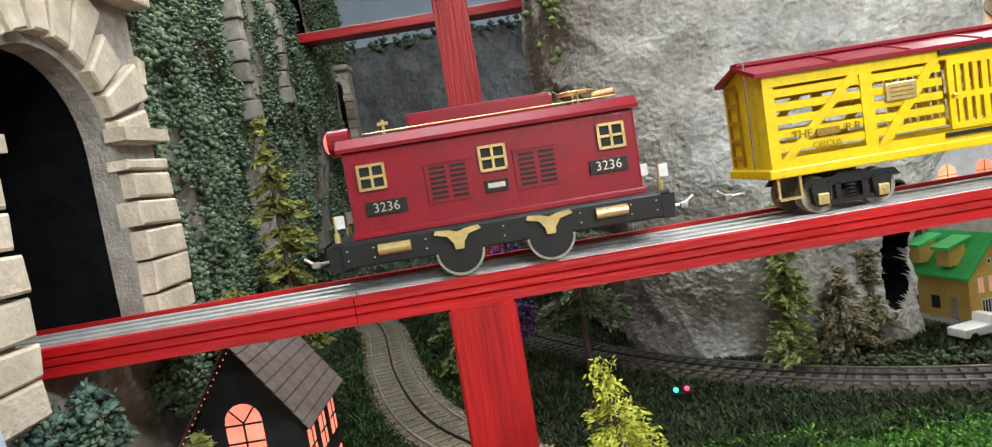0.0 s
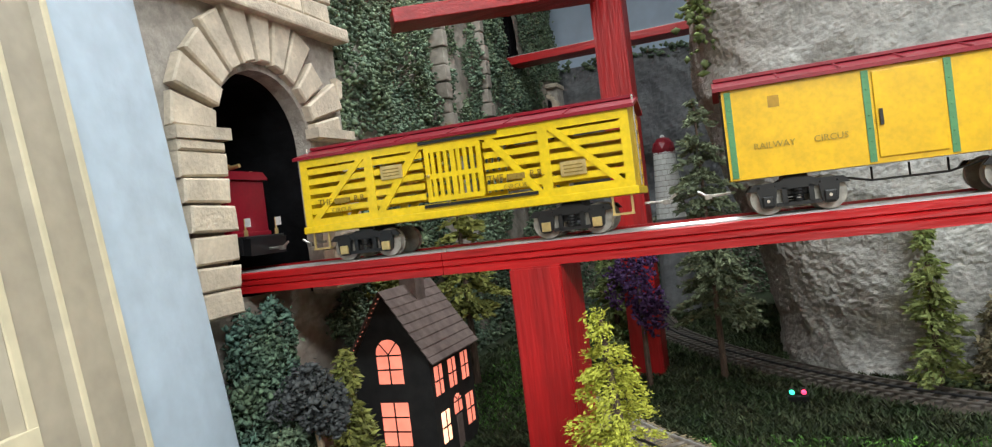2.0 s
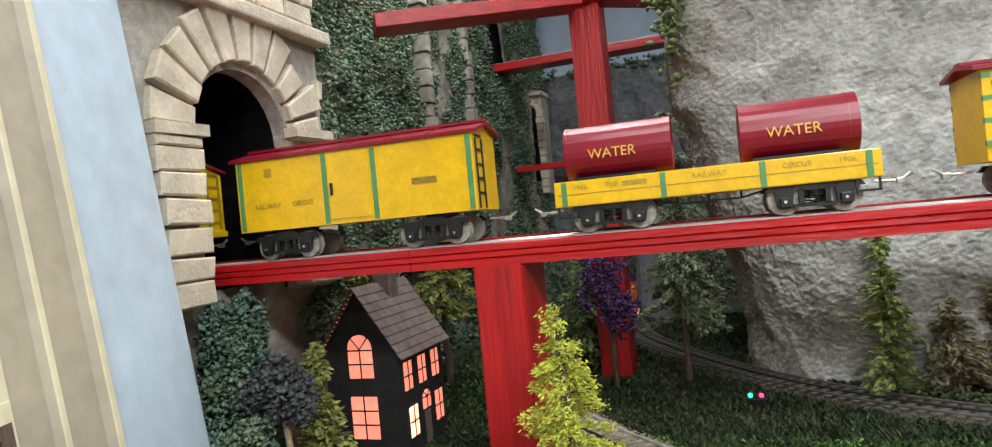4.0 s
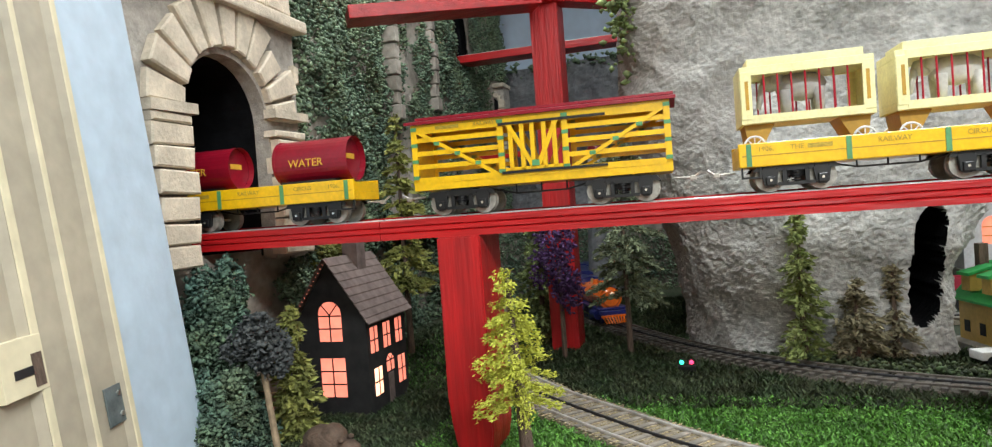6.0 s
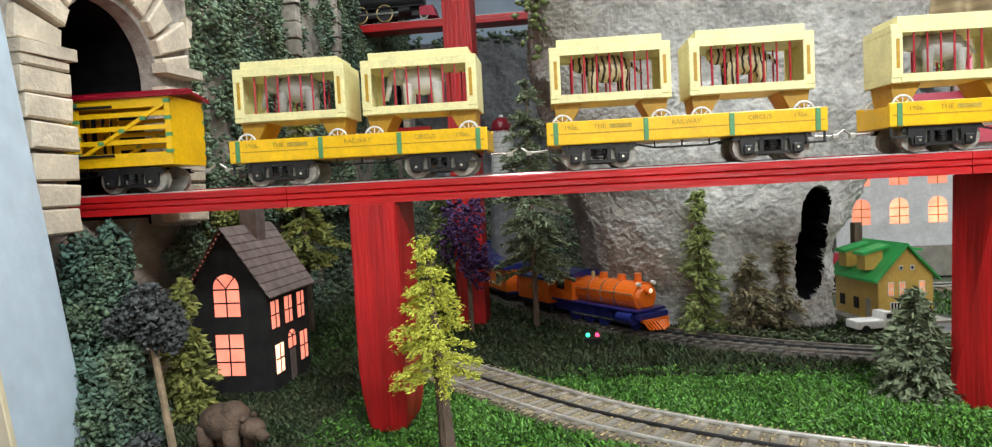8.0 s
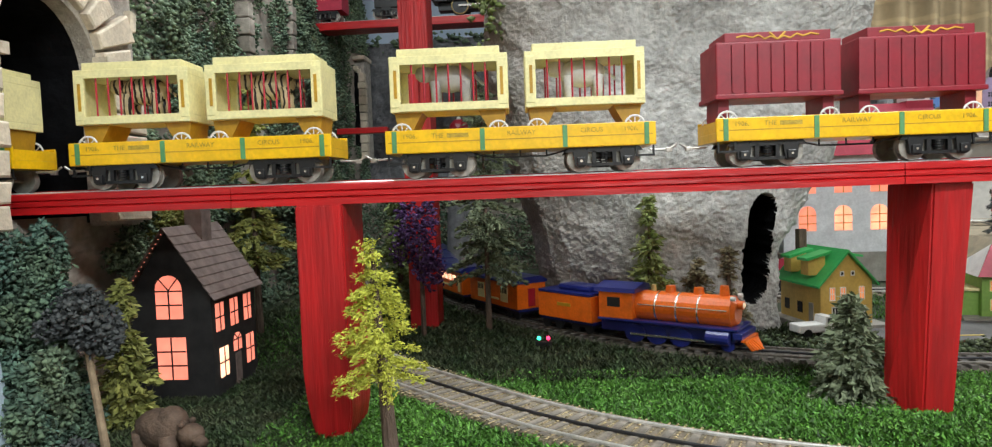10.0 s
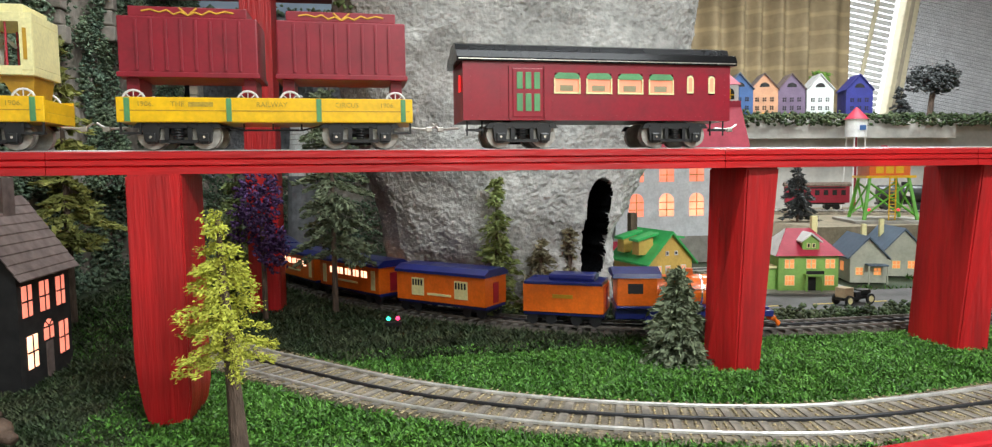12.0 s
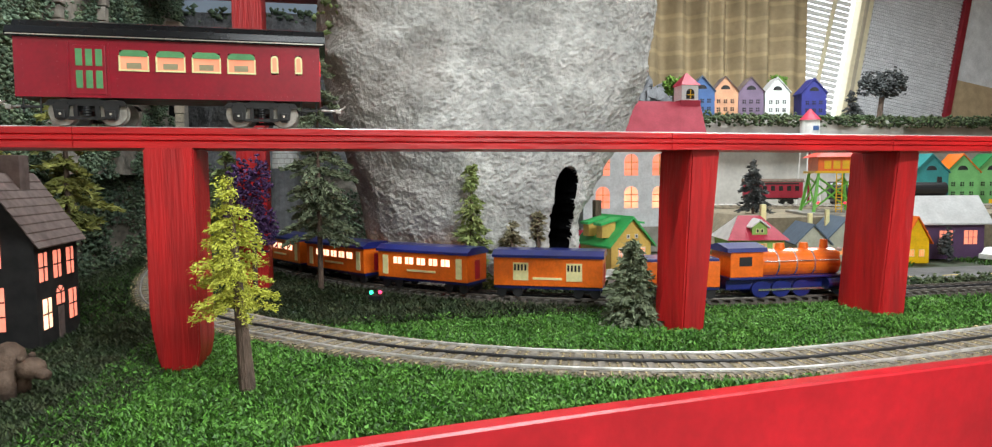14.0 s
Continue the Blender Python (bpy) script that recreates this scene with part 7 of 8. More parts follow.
d = part("dormer", prism([(-0.012, 0.105), (0.028, 0.105), (0.028, 0.128), (0.008, 0.142), (-0.012, 0.128)], "y", -0.062, -0.02), M_LGREEN, g)
part("dormer_roof", prism([(-0.018, 0.124), (0.008, 0.144), (0.034, 0.124), (0.034, 0.128), (0.008, 0.149), (-0.018, 0.128)], "y", -0.068, -0.01), M_WHITE, d)
for x in (0.002, 0.014):
    win(d, x, 0.112, 0.007, 0.010, -0.062, M_CARD, M_CREAM, 1, 1)
part("chimney", box(0.034, 0.048, 0.0, 0.014, 0.12, 0.185, 0.001), M_CREAM, g)
for x in (-0.052, -0.040, 0.0, 0.012, 0.045, 0.057):
    win(g, x, 0.062, 0.010, 0.022, -0.07, M_PANE, M_CREAM, 1, 2)
for x in (-0.045, 0.050):
    win(g, x, 0.020, 0.022, 0.024, -0.07, M_PANE, M_CREAM, 3, 2)
p = part("entry_porch", box(-0.012, 0.030, -0.090, -0.070, 0.044, 0.049, 0.001), M_LGREEN, g)
for x in (-0.010, 0.026):
    part("porch_post", tube((x, -0.087, 0.006), (x, -0.087, 0.046), 0.0022, seg=8), M_LGREEN, p)
part("balcony_rail", box(-0.012, 0.030, -0.0895, -0.0885, 0.050, 0.058), M_BLK, p)
part("door", box(0.000, 0.018, -0.0712, -0.070, 0.007, 0.040), M_CARD, g)
for k in range(4):
    part("porch_window", box(-0.1112, -0.110, -0.045 + 0.022 * k, -0.030 + 0.022 * k, 0.020, 0.050), M_PANE, g)


def cottage(x, y, w, d, ze, zp, rz, wallm, roofm, label, name="cottage", z=0.0, wins=((0.0, 0.3),), pane=M_PANE, frame_m=M_CREAM, porch=False, side=False):
    c = thing(name, label, "house", m=pose(x, y, z, 0, 0, rz))
    part("wall", prism([(-w / 2, 0), (w / 2, 0), (w / 2, ze), (0, zp), (-w / 2, ze)], "y", -d / 2, d / 2), wallm, c)
    roof_pair(c, w, d, ze + 0.001, zp + 0.001, 0.008, roofm)
    for fx, fz in wins:
        win(c, fx * w, fz * ze, w * 0.2, ze * 0.28, -d / 2, pane, frame_m)
    if porch:
        p = part("porch_roof", box(-w * 0.1, w * 0.45, -d / 2 - 0.030, -d / 2, ze * 0.68, ze * 0.74, 0.001), roofm, c)
        for xx in (-w * 0.08, w * 0.42):
            part("porch_post", tube((xx, -d / 2 - 0.027, 0), (xx, -d / 2 - 0.027, ze * 0.7), 0.002, seg=8), wallm, p)
    return c


c = cottage(2.030, 1.66, 0.09, 0.16, 0.070, 0.118, -18, M_GREYW, M_SLATER, "pale grey tinplate cottage with slate-blue roof and porch", porch=True, wins=((-0.25, 0.3), (0.25, 0.3)))
part("chimney", box(0.014, 0.026, 0.01, 0.022, 0.09, 0.150, 0.001), M_CREAM, c)
part("side_window", box(-0.0462, -0.045, -0.03, -0.008, 0.025, 0.050), M_PANE, c)
c = cottage(2.20, 1.74, 0.10, 0.17, 0.075, 0.130, -18, M_GREYW, M_SLATER, "second pale tinplate cottage with slate-blue roof", wins=((-0.2, 0.3), (0.2, 0.3)))
part("chimney", box(-0.03, -0.018, 0.01, 0.022, 0.09, 0.155, 0.001), M_CREAM, c)
cottage(2.355, 1.62, 0.075, 0.08, 0.070, 0.135, -10, M_YEL, M_ORANGE, "small yellow house with steep orange roof", wins=((-0.2, 0.3), (0.2, 0.3)))
c = thing("purple_house", "dark purple card house with pale grey roof and glowing windows", "house", m=pose(2.53, 1.70, 0.0, 0, 0, -8))
part("wall", prism([(-0.05, 0), (0.05, 0), (0.05, 0.125), (0, 0.185), (-0.05, 0.125)], "x", -0.12, 0.12), M_PURPW, c)
part("roof", prism([(-0.068, 0.108), (0, 0.190), (0.068, 0.108), (0.068, 0.113), (0, 0.197), (-0.068, 0.113)], "x", -0.135, 0.135), M_PALER, c)
for x in (-0.085, -0.005, 0.075):
    win(c, x, 0.045, 0.045, 0.045, -0.05, M_PANEP, M_PURPW, 3, 2)
bush(2.47, 1.60, 0.05, 0.022, 0.02, 0.05, 300, M_SLATE, "small dark bush by the purple house", "bush", 0.012)
t = thing("toy_car", "white toy motor car beside the road", "toy car", m=pose(2.60, 1.55, 0.0035, 0, 0, 10))
part("body", prism([(-0.05, 0.008), (0.05, 0.008), (0.05, 0.022), (0.022, 0.025), (0.012, 0.040), (-0.024, 0.040), (-0.038, 0.024), (-0.05, 0.022)], "y", -0.02, 0.02), M_WHITE, t)
for x in (-0.030, 0.030):
    for sy in (-1, 1):
        part("wheel", tube((x, sy * 0.016, 0.009), (x, sy * 0.022, 0.009), 0.009, seg=16), M_BLK, t)
t = thing("toy_wagon", "black spoke-wheeled toy motor wagon on the road", "toy truck", m=pose(1.765, 1.318, 0.0035, 0, 0, 14))
part("chassis", box(-0.045, 0.045, -0.012, 0.012, 0.012, 0.018, 0.001), M_BLK, t)
part("bonnet", box(0.012, 0.042, -0.011, 0.011, 0.018, 0.032, 0.003), M_BLK, t)
part("seat", box(-0.010, 0.008, -0.014, 0.014, 0.018, 0.030, 0.002), M_BLK, t)
part("crate", box(-0.042, -0.014, -0.013, 0.013, 0.018, 0.040, 0.002), M_TAN, t)
for x in (-0.032, 0.032):
    for sy in (-1, 1):
        w = part("wheel", tube((x, sy * 0.015, 0.012), (x, sy * 0.019, 0.012), 0.012, seg=16), M_BLK, t)
        part("hub", tube((x, sy * 0.019, 0.012), (x, sy * 0.020, 0.012), 0.007, seg=12), M_CREAM, w)

# white station building with red roof
g = thing("white_building", "large white card building with glowing arched windows and red roof", "building")
part("wall", box(1.475, 1.90, 2.08, 2.36, 0.085, 0.385, 0.001), M_GREYCARD, g)
part("plinth", box(1.465, 1.91, 2.07, 2.37, 0.0, 0.088, 0.001), M_SLAB, g)
for k in range(4):
    for zz, gm in ((0.155, M_PANEH if k in (1, 2) else M_PANEP), (0.268, M_PANEP)):
        x = 1.545 + 0.104 * k
        w = part("window", plate(None, arch(x, zz, 0.050, 0.075), 2.078, 2.0805), gm, g, "glowing arched window")
        bm = box(x - 0.0012, x + 0.0012, 2.0765, 2.079, zz, zz + 0.074)
        for q in (0.022, 0.046):
            box(x - 0.025, x + 0.025, 2.0765, 2.079, zz + q - 0.0012, zz + q + 0.0012, bm=bm)
        part("glazing_bar", bm, M_OCHRE, w)
part("roof", prism([(2.05, 0.378), (2.12, 0.53), (2.34, 0.53), (2.39, 0.378)], "x", 1.46, 1.925), M_REDR, g, "matt red card roof")
c = part("cupola", box(1.855, 1.919, 2.12, 2.184, 0.528, 0.590, 0.001), M_WHITE, g, "small white cupola")
part("cupola_base", box(1.848, 1.924, 2.112, 2.190, 0.50, 0.535, 0.001), M_REDR, c)
bm = bmesh.new()
bmesh.ops.create_cone(bm, cap_ends=True, segments=4, radius1=0.054, radius2=0.0, depth=0.050, matrix=Matrix.Translation((1.887, 2.152, 0.614)) @ Matrix.Rotation(radians(45), 4, "Z"))
part("cupola_roof", bm, M_REDR, c)
w = part("cupola_window", plate(None, arch(1.887, 0.540, 0.030, 0.036), 2.117, 2.1205), M_CARD, c)
part("glazing_bar", box(1.8855, 1.8885, 2.1155, 2.118, 0.541, 0.574, bm=box(1.873, 1.901, 2.1155, 2.118, 0.553, 0.556)), M_YEL, w)

# lookout tower
t = thing("floodlight_tower", "apple-green lattice tower with orange cabin and red roof", "tower", m=pose(2.388, 2.02, 0.125, 0, 0, -18) @ Matrix.Diagonal((0.95, 0.95, 0.80, 1)))
part("base_block", box(-0.13, 0.13, -0.12, 0.12, -0.03, 0.012, 0.004), M_SLAB, t)
for sx in (-1, 1):
    for sy in (-1, 1):
        part("leg", tube((sx * 0.085, sy * 0.075, 0.01), (sx * 0.062, sy * 0.052, 0.185), 0.007, 0.006, 4), M_TOWER, t)
    for a, b in ((-1, 1), (1, -1)):
        part("brace", tube((sx * 0.080, a * 0.07, 0.03), (sx * 0.065, b * 0.055, 0.165), 0.004, seg=4), M_TOWER, t)
for sy in (-1, 1):
    for a, b in ((-1, 1), (1, -1)):
        part("brace", tube((a * 0.080, sy * 0.07, 0.03), (b * 0.065, sy * 0.055, 0.165), 0.004, seg=4), M_TOWER, t)
part("platform", box(-0.080, 0.080, -0.070, 0.070, 0.183, 0.193, 0.001), M_YEL, t)
lad = bmesh.new()
for xx in (-0.010, 0.010):
    box(xx - 0.0015, xx + 0.0015, -0.086, -0.083, 0.0, 0.19, bm=lad)
for k in range(14):
    box(-0.010, 0.010, -0.086, -0.084, 0.010 + 0.0132 * k, 0.0125 + 0.0132 * k, bm=lad)
part("ladder", lad, M_YEL, t)
cb = part("cabin", box(-0.066, 0.066, -0.056, 0.056, 0.193, 0.255, 0.001), M_ORANGE, t)
for x in (-0.032, 0.0, 0.032):
    part("window", box(x - 0.012, x + 0.012, -0.0572, -0.056, 0.202, 0.238), M_YEL, cb)
bm = bmesh.new()
bmesh.ops.create_cone(bm, cap_ends=True, segments=4, radius1=0.118, radius2=0.022, depth=0.042, matrix=Matrix.Translation((0, 0, 0.275)) @ Matrix.Rotation(radians(45), 4, "Z"))
part("roof", bm, paint("red_orange_roof", (0.60, 0.05, 0.025), 0.6), cb, "red-orange pyramid roof")
part("roof_cap", box(-0.008, 0.008, -0.008, 0.008, 0.294, 0.318), M_REDR, cb)
for x in (-0.05, 0.045):
    part("lamp", ball((x, -0.02, 0.05), 0.006), glow("tower_lamp", (1, 0.05, 0.1), 1.5), t)


# yard cars
def yard_car(name, label, x, y, rz):
    c = thing(name, label, "railway car", m=pose(x, y, 0.145, 0, 0, rz))
    for s in (-0.055, 0.055):
        bogie(c, s)
    part("underframe", box(-0.10, 0.10, -0.022, 0.022, 0.020, 0.027), M_BLK, c)
    return c


c = yard_car("tank_car", "black tank car standing in the yard", 2.70, 2.292, -22)
part("tank", tube((-0.095, 0, 0.060), (0.095, 0, 0.060), 0.033, seg=22), M_BLK, c)
part("dome", tube((0, 0, 0.088), (0, 0, 0.105), 0.014, seg=14), M_BLK, c)
part("emblem", tube((0, -0.0332, 0.060), (0, -0.0345, 0.060), 0.008, seg=14), M_WHITE, c)
c = yard_car("red_coach", "dark red passenger coach standing in the yard", 2.42, 2.428, -26)
part("body", box(-0.115, 0.115, -0.03, 0.03, 0.027, 0.092, 0.001), M_REDR, c)
part("roof", prism([(-0.034, 0.091), (-0.032, 0.098), (-0.014, 0.106), (0.014, 0.106), (0.032, 0.098), (0.034, 0.091)], "x", -0.12, 0.12), M_BARK, c, "dull brown roof")
for k in range(7):
    x = -0.093 + 0.031 * k
    part("window", box(x - 0.008, x + 0.008, -0.0308, -0.030, 0.056, 0.076), M_CARD, c)
part("letter_board", box(-0.10, 0.10, -0.0306, -0.030, 0.082, 0.088), M_BLK, c)
c = yard_car("black_locomotive", "black toy steam locomotive in the yard", 2.95, 2.228, -14)
part("boiler", tube((-0.05, 0, 0.060), (0.1, 0, 0.060), 0.028, seg=20), M_BLK, c)
part("cab", box(-0.10, -0.05, -0.032, 0.032, 0.027, 0.095, 0.002), M_BLK, c)
part("chimney", tube((0.08, 0, 0.085), (0.08, 0, 0.11), 0.009, seg=12), M_BLK, c)

c = thing("gondola_car", "red gondola car standing on the track behind the village", "railway car", m=pose(1.45, 1.852, 0.012, 0, 0, -16) @ Matrix.Diagonal((1, 1, 1.4, 1)))
for s in (-0.04, 0.04):
    bogie(c, s)
part("floor", box(-0.070, 0.070, -0.028, 0.028, 0.020, 0.026), M_BLK, c)
for a, b, d, e in ((-0.070, 0.070, -0.030, -0.027), (-0.070, 0.070, 0.027, 0.030), (-0.070, -0.067, -0.027, 0.027), (0.067, 0.070, -0.027, 0.027)):
    part("side", box(a, b, d, e, 0.022, 0.060, 0.0008), M_REDR, c)
conifer(2.13, 2.10, 0.20, 0.06, 0.02, M_SLATE, "dark fir at the edge of the rail yard", z=0.125, tiers=14, per=8, leaf=0.014, thick=0.005)

# shelf with a row of card houses
shelf = thing("shelf", "grey board shelf with a grassy top behind the village", "shelf", kind="structure")
part("board", box(1.75, 4.3, 2.78, 3.22, 0.505, 0.530, 0.002), M_SHELF, shelf)
part("back_panel", box(1.75, 4.3, 2.84, 2.86, 0.10, 0.505), M_SHELF, shelf)
part("fascia", box(1.75, 3.35, 2.765, 2.78, 0.44, 0.529, 0.002), M_SHELF, shelf)
pts = np.stack([RNG.uniform(1.8, 4.25, 4200), RNG.normal(2.785, 0.028, 4200), np.abs(RNG.normal(0.0, 0.010, 4200)) + 0.529], 1)
pts[:, 2] -= np.where(pts[:, 1] < 2.765, RNG.uniform(0, 0.035, 4200), 0)
tagged(clumps("shelf_grass", pts, RNG.uniform(0.005, 0.012, 4200), M_DARKGR), "trailing grass and moss along the shelf edge", "grass", kind="stuff")


def card_house(x, y, z, w, ze, zp, material, roofm, label, cols=3):
    c = thing("card_house", label, "card house", "row of card houses", m=pose(x, y, z, 0, 0, -14))
    part("wall", prism([(-w / 2, 0), (w / 2, 0), (w / 2, ze), (0, zp), (-w / 2, ze)], "y", -0.05, 0.05), material, c)
    roof_pair(c, w, 0.10, ze + 0.001, zp + 0.001, 0.006, roofm)
    for k in range(cols):
        for f in (0.30, 0.58):
            xx = (k - (cols - 1) / 2) * w * 0.27
            bm = box(xx - 0.008, xx + 0.008, -0.0508, -0.05, ze * f, ze * f + 0.018)
            g = part("window", bm, M_CARD, c)
            part("glazing_bar", box(xx - 0.0011, xx + 0.0011, -0.0516, -0.05, ze * f, ze * f + 0.018, bm=box(xx - 0.008, xx + 0.008, -0.0516, -0.05, ze * f + 0.008, ze * f + 0.010)), material, g)
    part("fanlight", plate(None, [(0.022 * math.cos(math.pi * k / 8), ze + 0.008 + 0.020 * math.sin(math.pi * k / 8)) for k in range(9)], -0.0508, -0.05), M_CARD, c)
    part("door", box(-0.010, 0.010, -0.0512, -0.05, 0.0, 0.028), M_YEL, c)
    return c


for x, mm, rm, lb in ((2.315, M_BLH, M_SLATER, "small blue card house on the shelf"), (2.435, M_ORH, M_SHINGLE, "small salmon card house on the shelf"), (2.568, M_PUH, M_SHINGLE, "small mauve card house on the shelf"), (2.708, M_WHH, M_PALER, "small white card house on the shelf"), (2.905, M_NVH, M_NVH, "small navy card house on the shelf")):
    card_house(x, 2.87, 0.530, 0.118, 0.135, 0.200, mm, rm, lb)
for k, x in enumerate((2.37, 2.475, 2.52, 2.62, 2.655, 2.76)):
    bush(x, 2.80, 0.545, 0.020, 0.018, 0.016, 110, M_DARKGR, "clipped round shrub before the card houses", "shrub", 0.008)
bush(2.80, 2.98, 0.72, 0.055, 0.05, 0.055, 420, M_BRIGHT, "bright green round tree behind the houses", "round_tree", 0.016, ((0, 0, -0.19), 0.008, 0), "tree")
bush(2.14, 2.78, 0.67, 0.055, 0.05, 0.05, 420, M_BRIGHT, "bright green bush beside the dark rocks", "round_tree", 0.016, ((0, 0, -0.14), 0.008, 0), "tree")
conifer(3.115, 2.84, 0.15, 0.05, 0.02, M_SLATE, "small dark fir on the shelf", z=0.53, tiers=10, per=7, leaf=0.018, thick=0.005)
t = bush(3.30, 2.85, 0.71, 0.14, 0.07, 0.085, 700, M_SLATE, "dark spreading tree on the shelf", "dark_tree", 0.018, ((-0.02, 0, -0.185), 0.014, 0), "tree")
dr = thing("dark_rock", "dark grey plaster rocks at the end of the shelf", "rock")
for rx, rh, rr in ((2.02, 0.24, 0.045), (2.06, 0.30, 0.045), (2.10, 0.20, 0.05), (2.16, 0.17, 0.055), (2.21, 0.12, 0.05), (2.25, 0.07, 0.04)):
    bm = ball((rx, 3.0, 0.52 + rh * 0.5), 1.0, None, 4, (rr * 1.1, rr * 1.1, rh * 0.62))
    for v in bm.verts:
        v.co += Vector((noise.noise(v.co * 24), noise.noise(v.co * 24 + Vector((5, 0, 0))), noise.noise(v.co * 24 + Vector((0, 7, 0))))) * 0.035
        v.co.z = max(v.co.z, 0.528)
    part("rock_spire", bm, M_ROCKD, dr)
# water tower
t = thing("water_tower", "small white water tower with red conical roof", "water tower", m=pose(2.70, 2.58, 0.125))
part("tank", tube((0, 0, 0.31), (0, 0, 0.385), 0.042, seg=22), M_WHITE, t)
part("roof", tube((0, 0, 0.385), (0, 0, 0.435), 0.047, 0.004, 22), M_REDR, t)
part("emblem", box(-0.014, 0.014, -0.0436, -0.042, 0.338, 0.358), M_BLH, t)
for k in range(4):
    a = math.pi / 4 + k * math.pi / 2
    part("leg", tube((0.050 * math.cos(a), 0.050 * math.sin(a), 0.0), (0.034 * math.cos(a), 0.034 * math.sin(a), 0.31), 0.003, seg=6), M_WHITE, t)
part("riser", tube((0, 0, 0), (0, 0, 0.31), 0.006, seg=8), M_MAROOND, t)
# card houses in the yard
for x, mm, rm, lb in ((3.185, M_TEAL, M_TEAL, "teal card house in the yard"), (3.345, M_GRH, M_ORANGE, "apple-green card house with orange roof"), (3.50, M_GRH, M_GREEND, "green card house with dark green roof"), (3.65, M_ORH, M_ORANGE, "orange card house in the yard")):
    card_house(x, 2.45, 0.125, 0.145, 0.150, 0.225, mm, rm, lb)

# ---- back of the room: curtain, blind, panels ----
M_CURT = mat("brown_plaid_curtain", (0.34, 0.26, 0.15), 0.95, vary=0.12, scale=5, bump=0.2, bscale=300)
nt = M_CURT.node_tree
bs = nt.nodes["Principled BSDF"]
src = bs.inputs["Base Color"].links[0].from_socket
wv = nt.nodes.new("ShaderNodeTexWave")
wv.wave_type, wv.bands_direction = "BANDS", "Z"
wv.inputs["Scale"].default_value = 3.2
wv.inputs["Distortion"].default_value = 0.6
tcn = nt.nodes.new("ShaderNodeTexCoord")
nt.links.new(tcn.outputs["Object"], wv.inputs["Vector"])
rp = nt.nodes.new("ShaderNodeValToRGB")
rp.color_ramp.elements[0].position, rp.color_ramp.elements[0].color = 0.80, (0.93, 0.92, 0.9, 1)
rp.color_ramp.elements[1].position, rp.color_ramp.elements[1].color = 0.95, (1.22, 1.2, 1.14, 1)
mm = nt.nodes.new("ShaderNodeMixRGB")
mm.blend_type = "MULTIPLY"
mm.inputs[0].default_value = 1.0
nt.links.new(wv.outputs["Fac"], rp.inputs[0])
nt.links.new(src, mm.inputs[1])
nt.links.new(rp.outputs[0], mm.inputs[2])
nt.links.new(mm.outputs[0], bs.inputs["Base Color"])
V, F = [], []
NC = 400
for i in range(NC + 1):
    x = 1.55 + 1.66 * i / NC
    yy = 3.33 + 0.034 * math.sin(x * 44 + 1.6 * math.sin(x * 7)) + 0.016 * math.sin(x * 19)
    for j, zz in enumerate((0.35, 0.9, 1.58)):
        V.append((x, yy + 0.004 * math.sin(x * 40 + j), zz))
for i in range(NC):
    for j in range(2):
        a = i * 3 + j
        F.append((a, a + 3, a + 4, a + 1))
tagged(raw("curtain", V, F, M_CURT, smooth=True), "brown and tan plaid curtain hanging in deep folds", "curtain")
M_DAY = glow("daylight_pane", (0.9, 0.94, 1.0), 2.2)
LEAN = Matrix.Translation((3.4, 3.4, 0.6)) @ Matrix.Rotation(radians(10), 4, "Y") @ Matrix.Translation((-3.4, -3.4, -0.6))
wn = thing("window_1", "daylit window behind a white slatted blind", "window", kind="structure", m=LEAN)
part("pane", box(3.10, 3.52, 3.46, 3.47, 0.5, 1.5), M_DAY, wn)
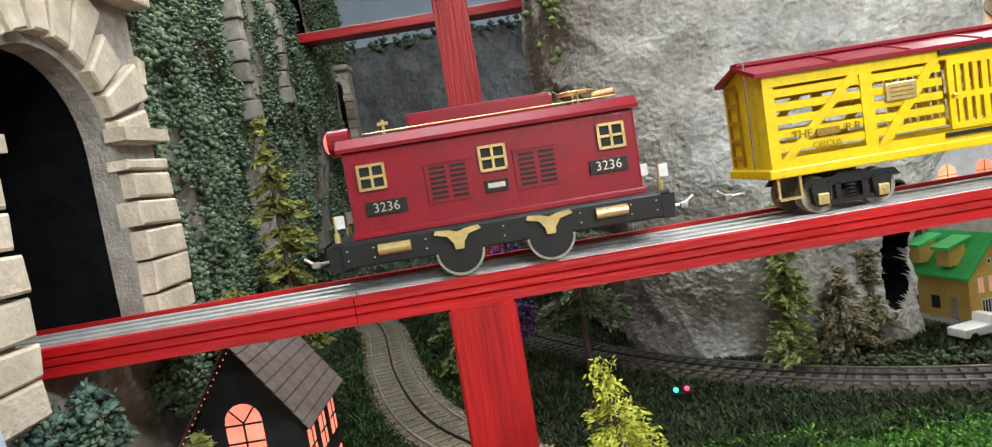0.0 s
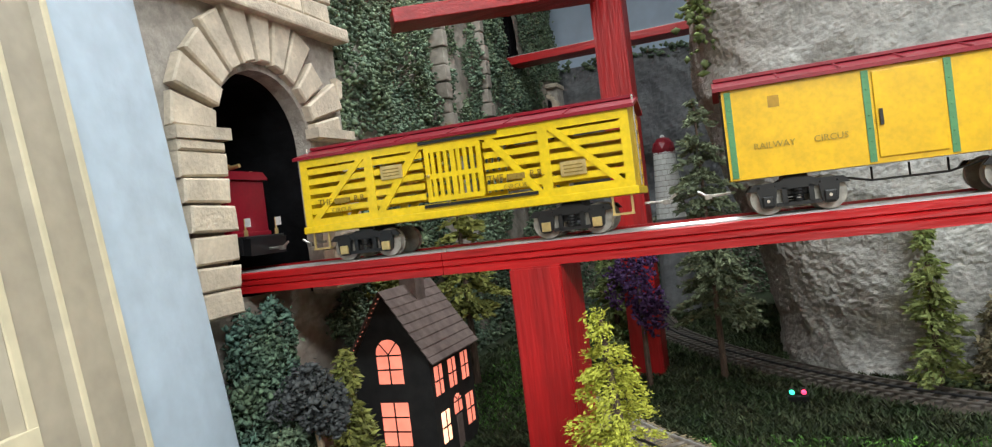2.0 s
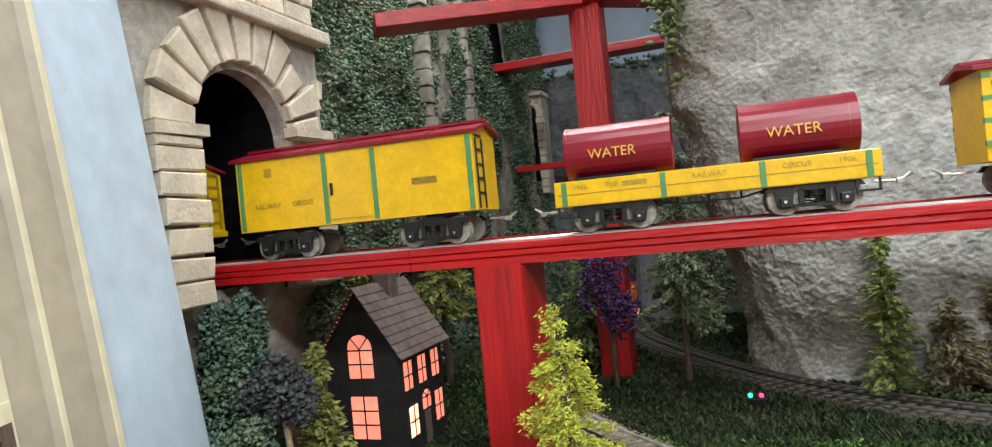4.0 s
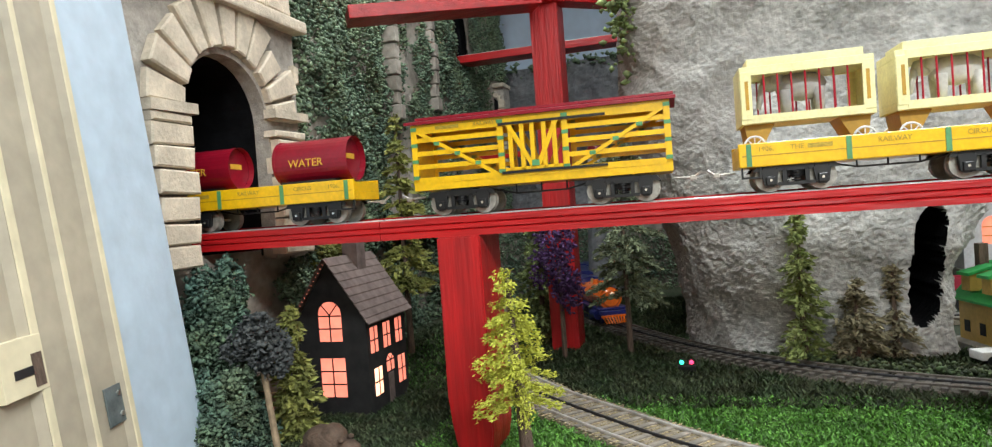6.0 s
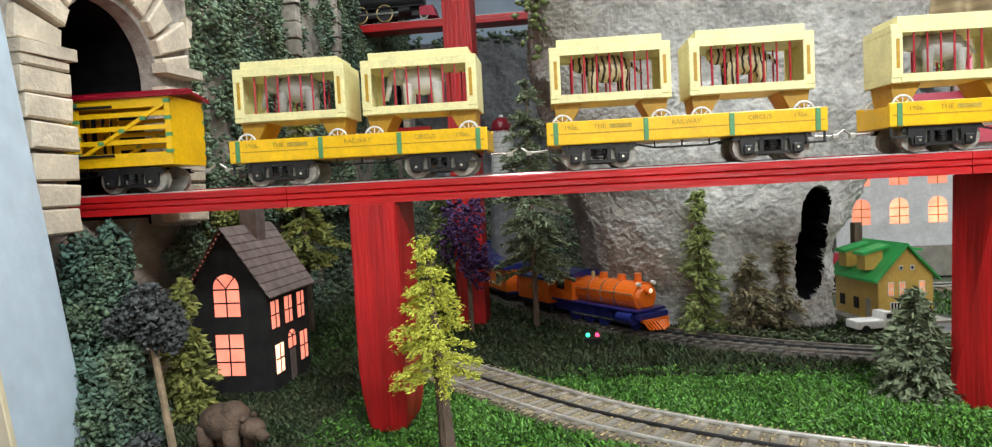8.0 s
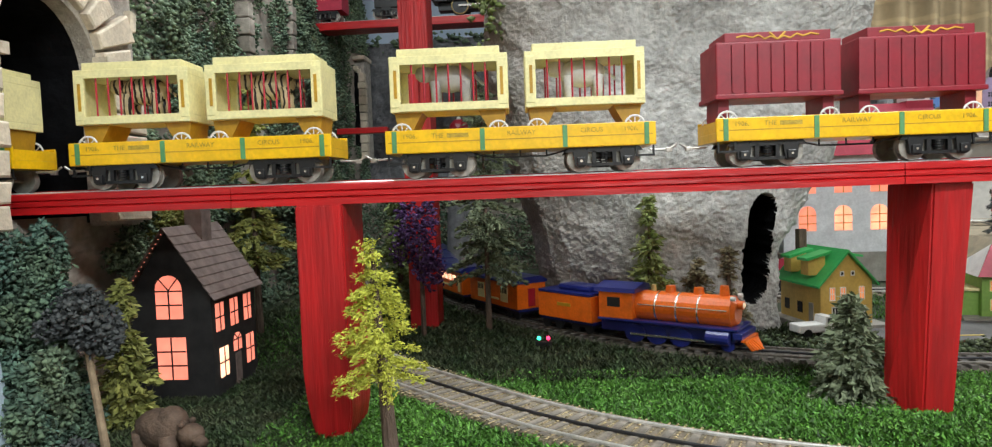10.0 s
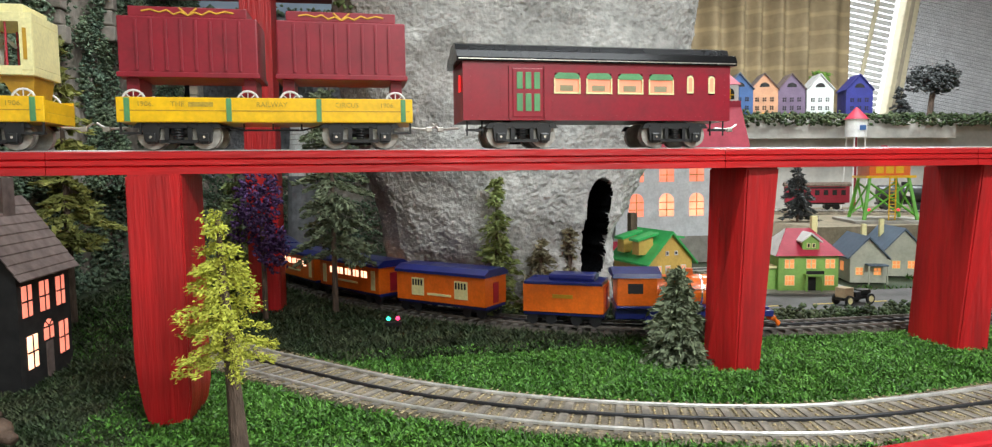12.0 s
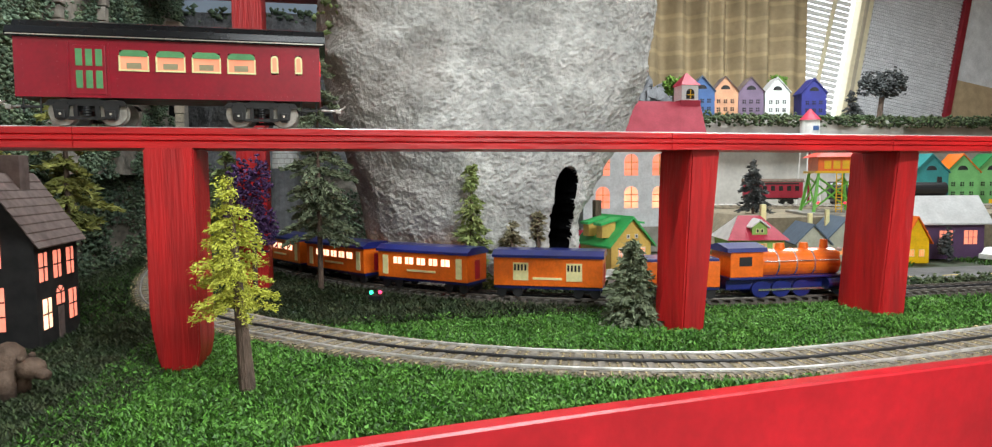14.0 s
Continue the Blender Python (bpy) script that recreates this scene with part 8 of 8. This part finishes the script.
part("casing", box(3.475, 3.555, 3.38, 3.44, 0.35, 1.5, 0.004), M_PALE, wn, "pale cream window casing")
part("casing_bead", box(3.500, 3.520, 3.372, 3.381, 0.35, 1.5, 0.003), M_CREAMW, wn)
bl = thing("window_blind", "white slatted blind hanging before the window", "blind", m=LEAN)
for k in range(30):
    zz = 0.52 + 0.032 * k
    part("slat", box(3.10, 3.425, 3.400, 3.418, zz, zz + 0.023, 0.004), M_WHITE, bl)
part("cord_board", bar((3.27, 3.376, 0.5), (3.31, 3.376, 1.48), 0.01, 0.022), M_PALE, bl, "pale slanting lath over the slats")
M_TIN = mat("pressed_tin_panel", (0.80, 0.80, 0.82), 0.45, metal=0.0, vary=0.08, scale=20, bump=0.5, bscale=220)
# groove shade between the embossed rows, painted as a darker grey
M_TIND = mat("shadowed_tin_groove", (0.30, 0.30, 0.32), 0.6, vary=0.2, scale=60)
tp = thing("tin_panel", "pale pressed-tin panel with embossed rows", "wall panel", kind="structure", m=LEAN)
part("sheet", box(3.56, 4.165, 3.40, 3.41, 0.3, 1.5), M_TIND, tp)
for k in range(52):
    zz = 0.45 + 0.02 * k
    bm = box(3.562, 4.163, 3.393, 3.401, zz, zz + 0.006)
    n = 38
    for i in range(n):
        x = 3.57 + 0.59 * (i + 0.5 * (k % 2)) / n
        prism([(x - 0.0055, zz + 0.0085), (x, zz + 0.006), (x + 0.0055, zz + 0.0085), (x + 0.004, zz + 0.017), (x - 0.004, zz + 0.017)], "y", 3.394, 3.401, bm)
    part("raised_row", bm, M_TIN, tp)
pe = structure("panel_edge", box(4.165, 4.20, 3.37, 3.42, 0.3, 1.5, 0.003), M_MAROOND, "maroon edge strip of the tin panel", "trim")
pe.matrix_basis = LEAN
tn = structure("tan_panel", box(4.201, 4.75, 3.385, 3.41, 0.3, 0.98), M_TAN, "plain tan board on the wall", "wall panel")
tn.matrix_basis = LEAN
pl = structure("pale_panel", box(4.201, 4.75, 3.387, 3.41, 0.981, 1.5), M_TIN, "pale board over the tan one", "wall panel")
pl.matrix_basis = LEAN

motions()
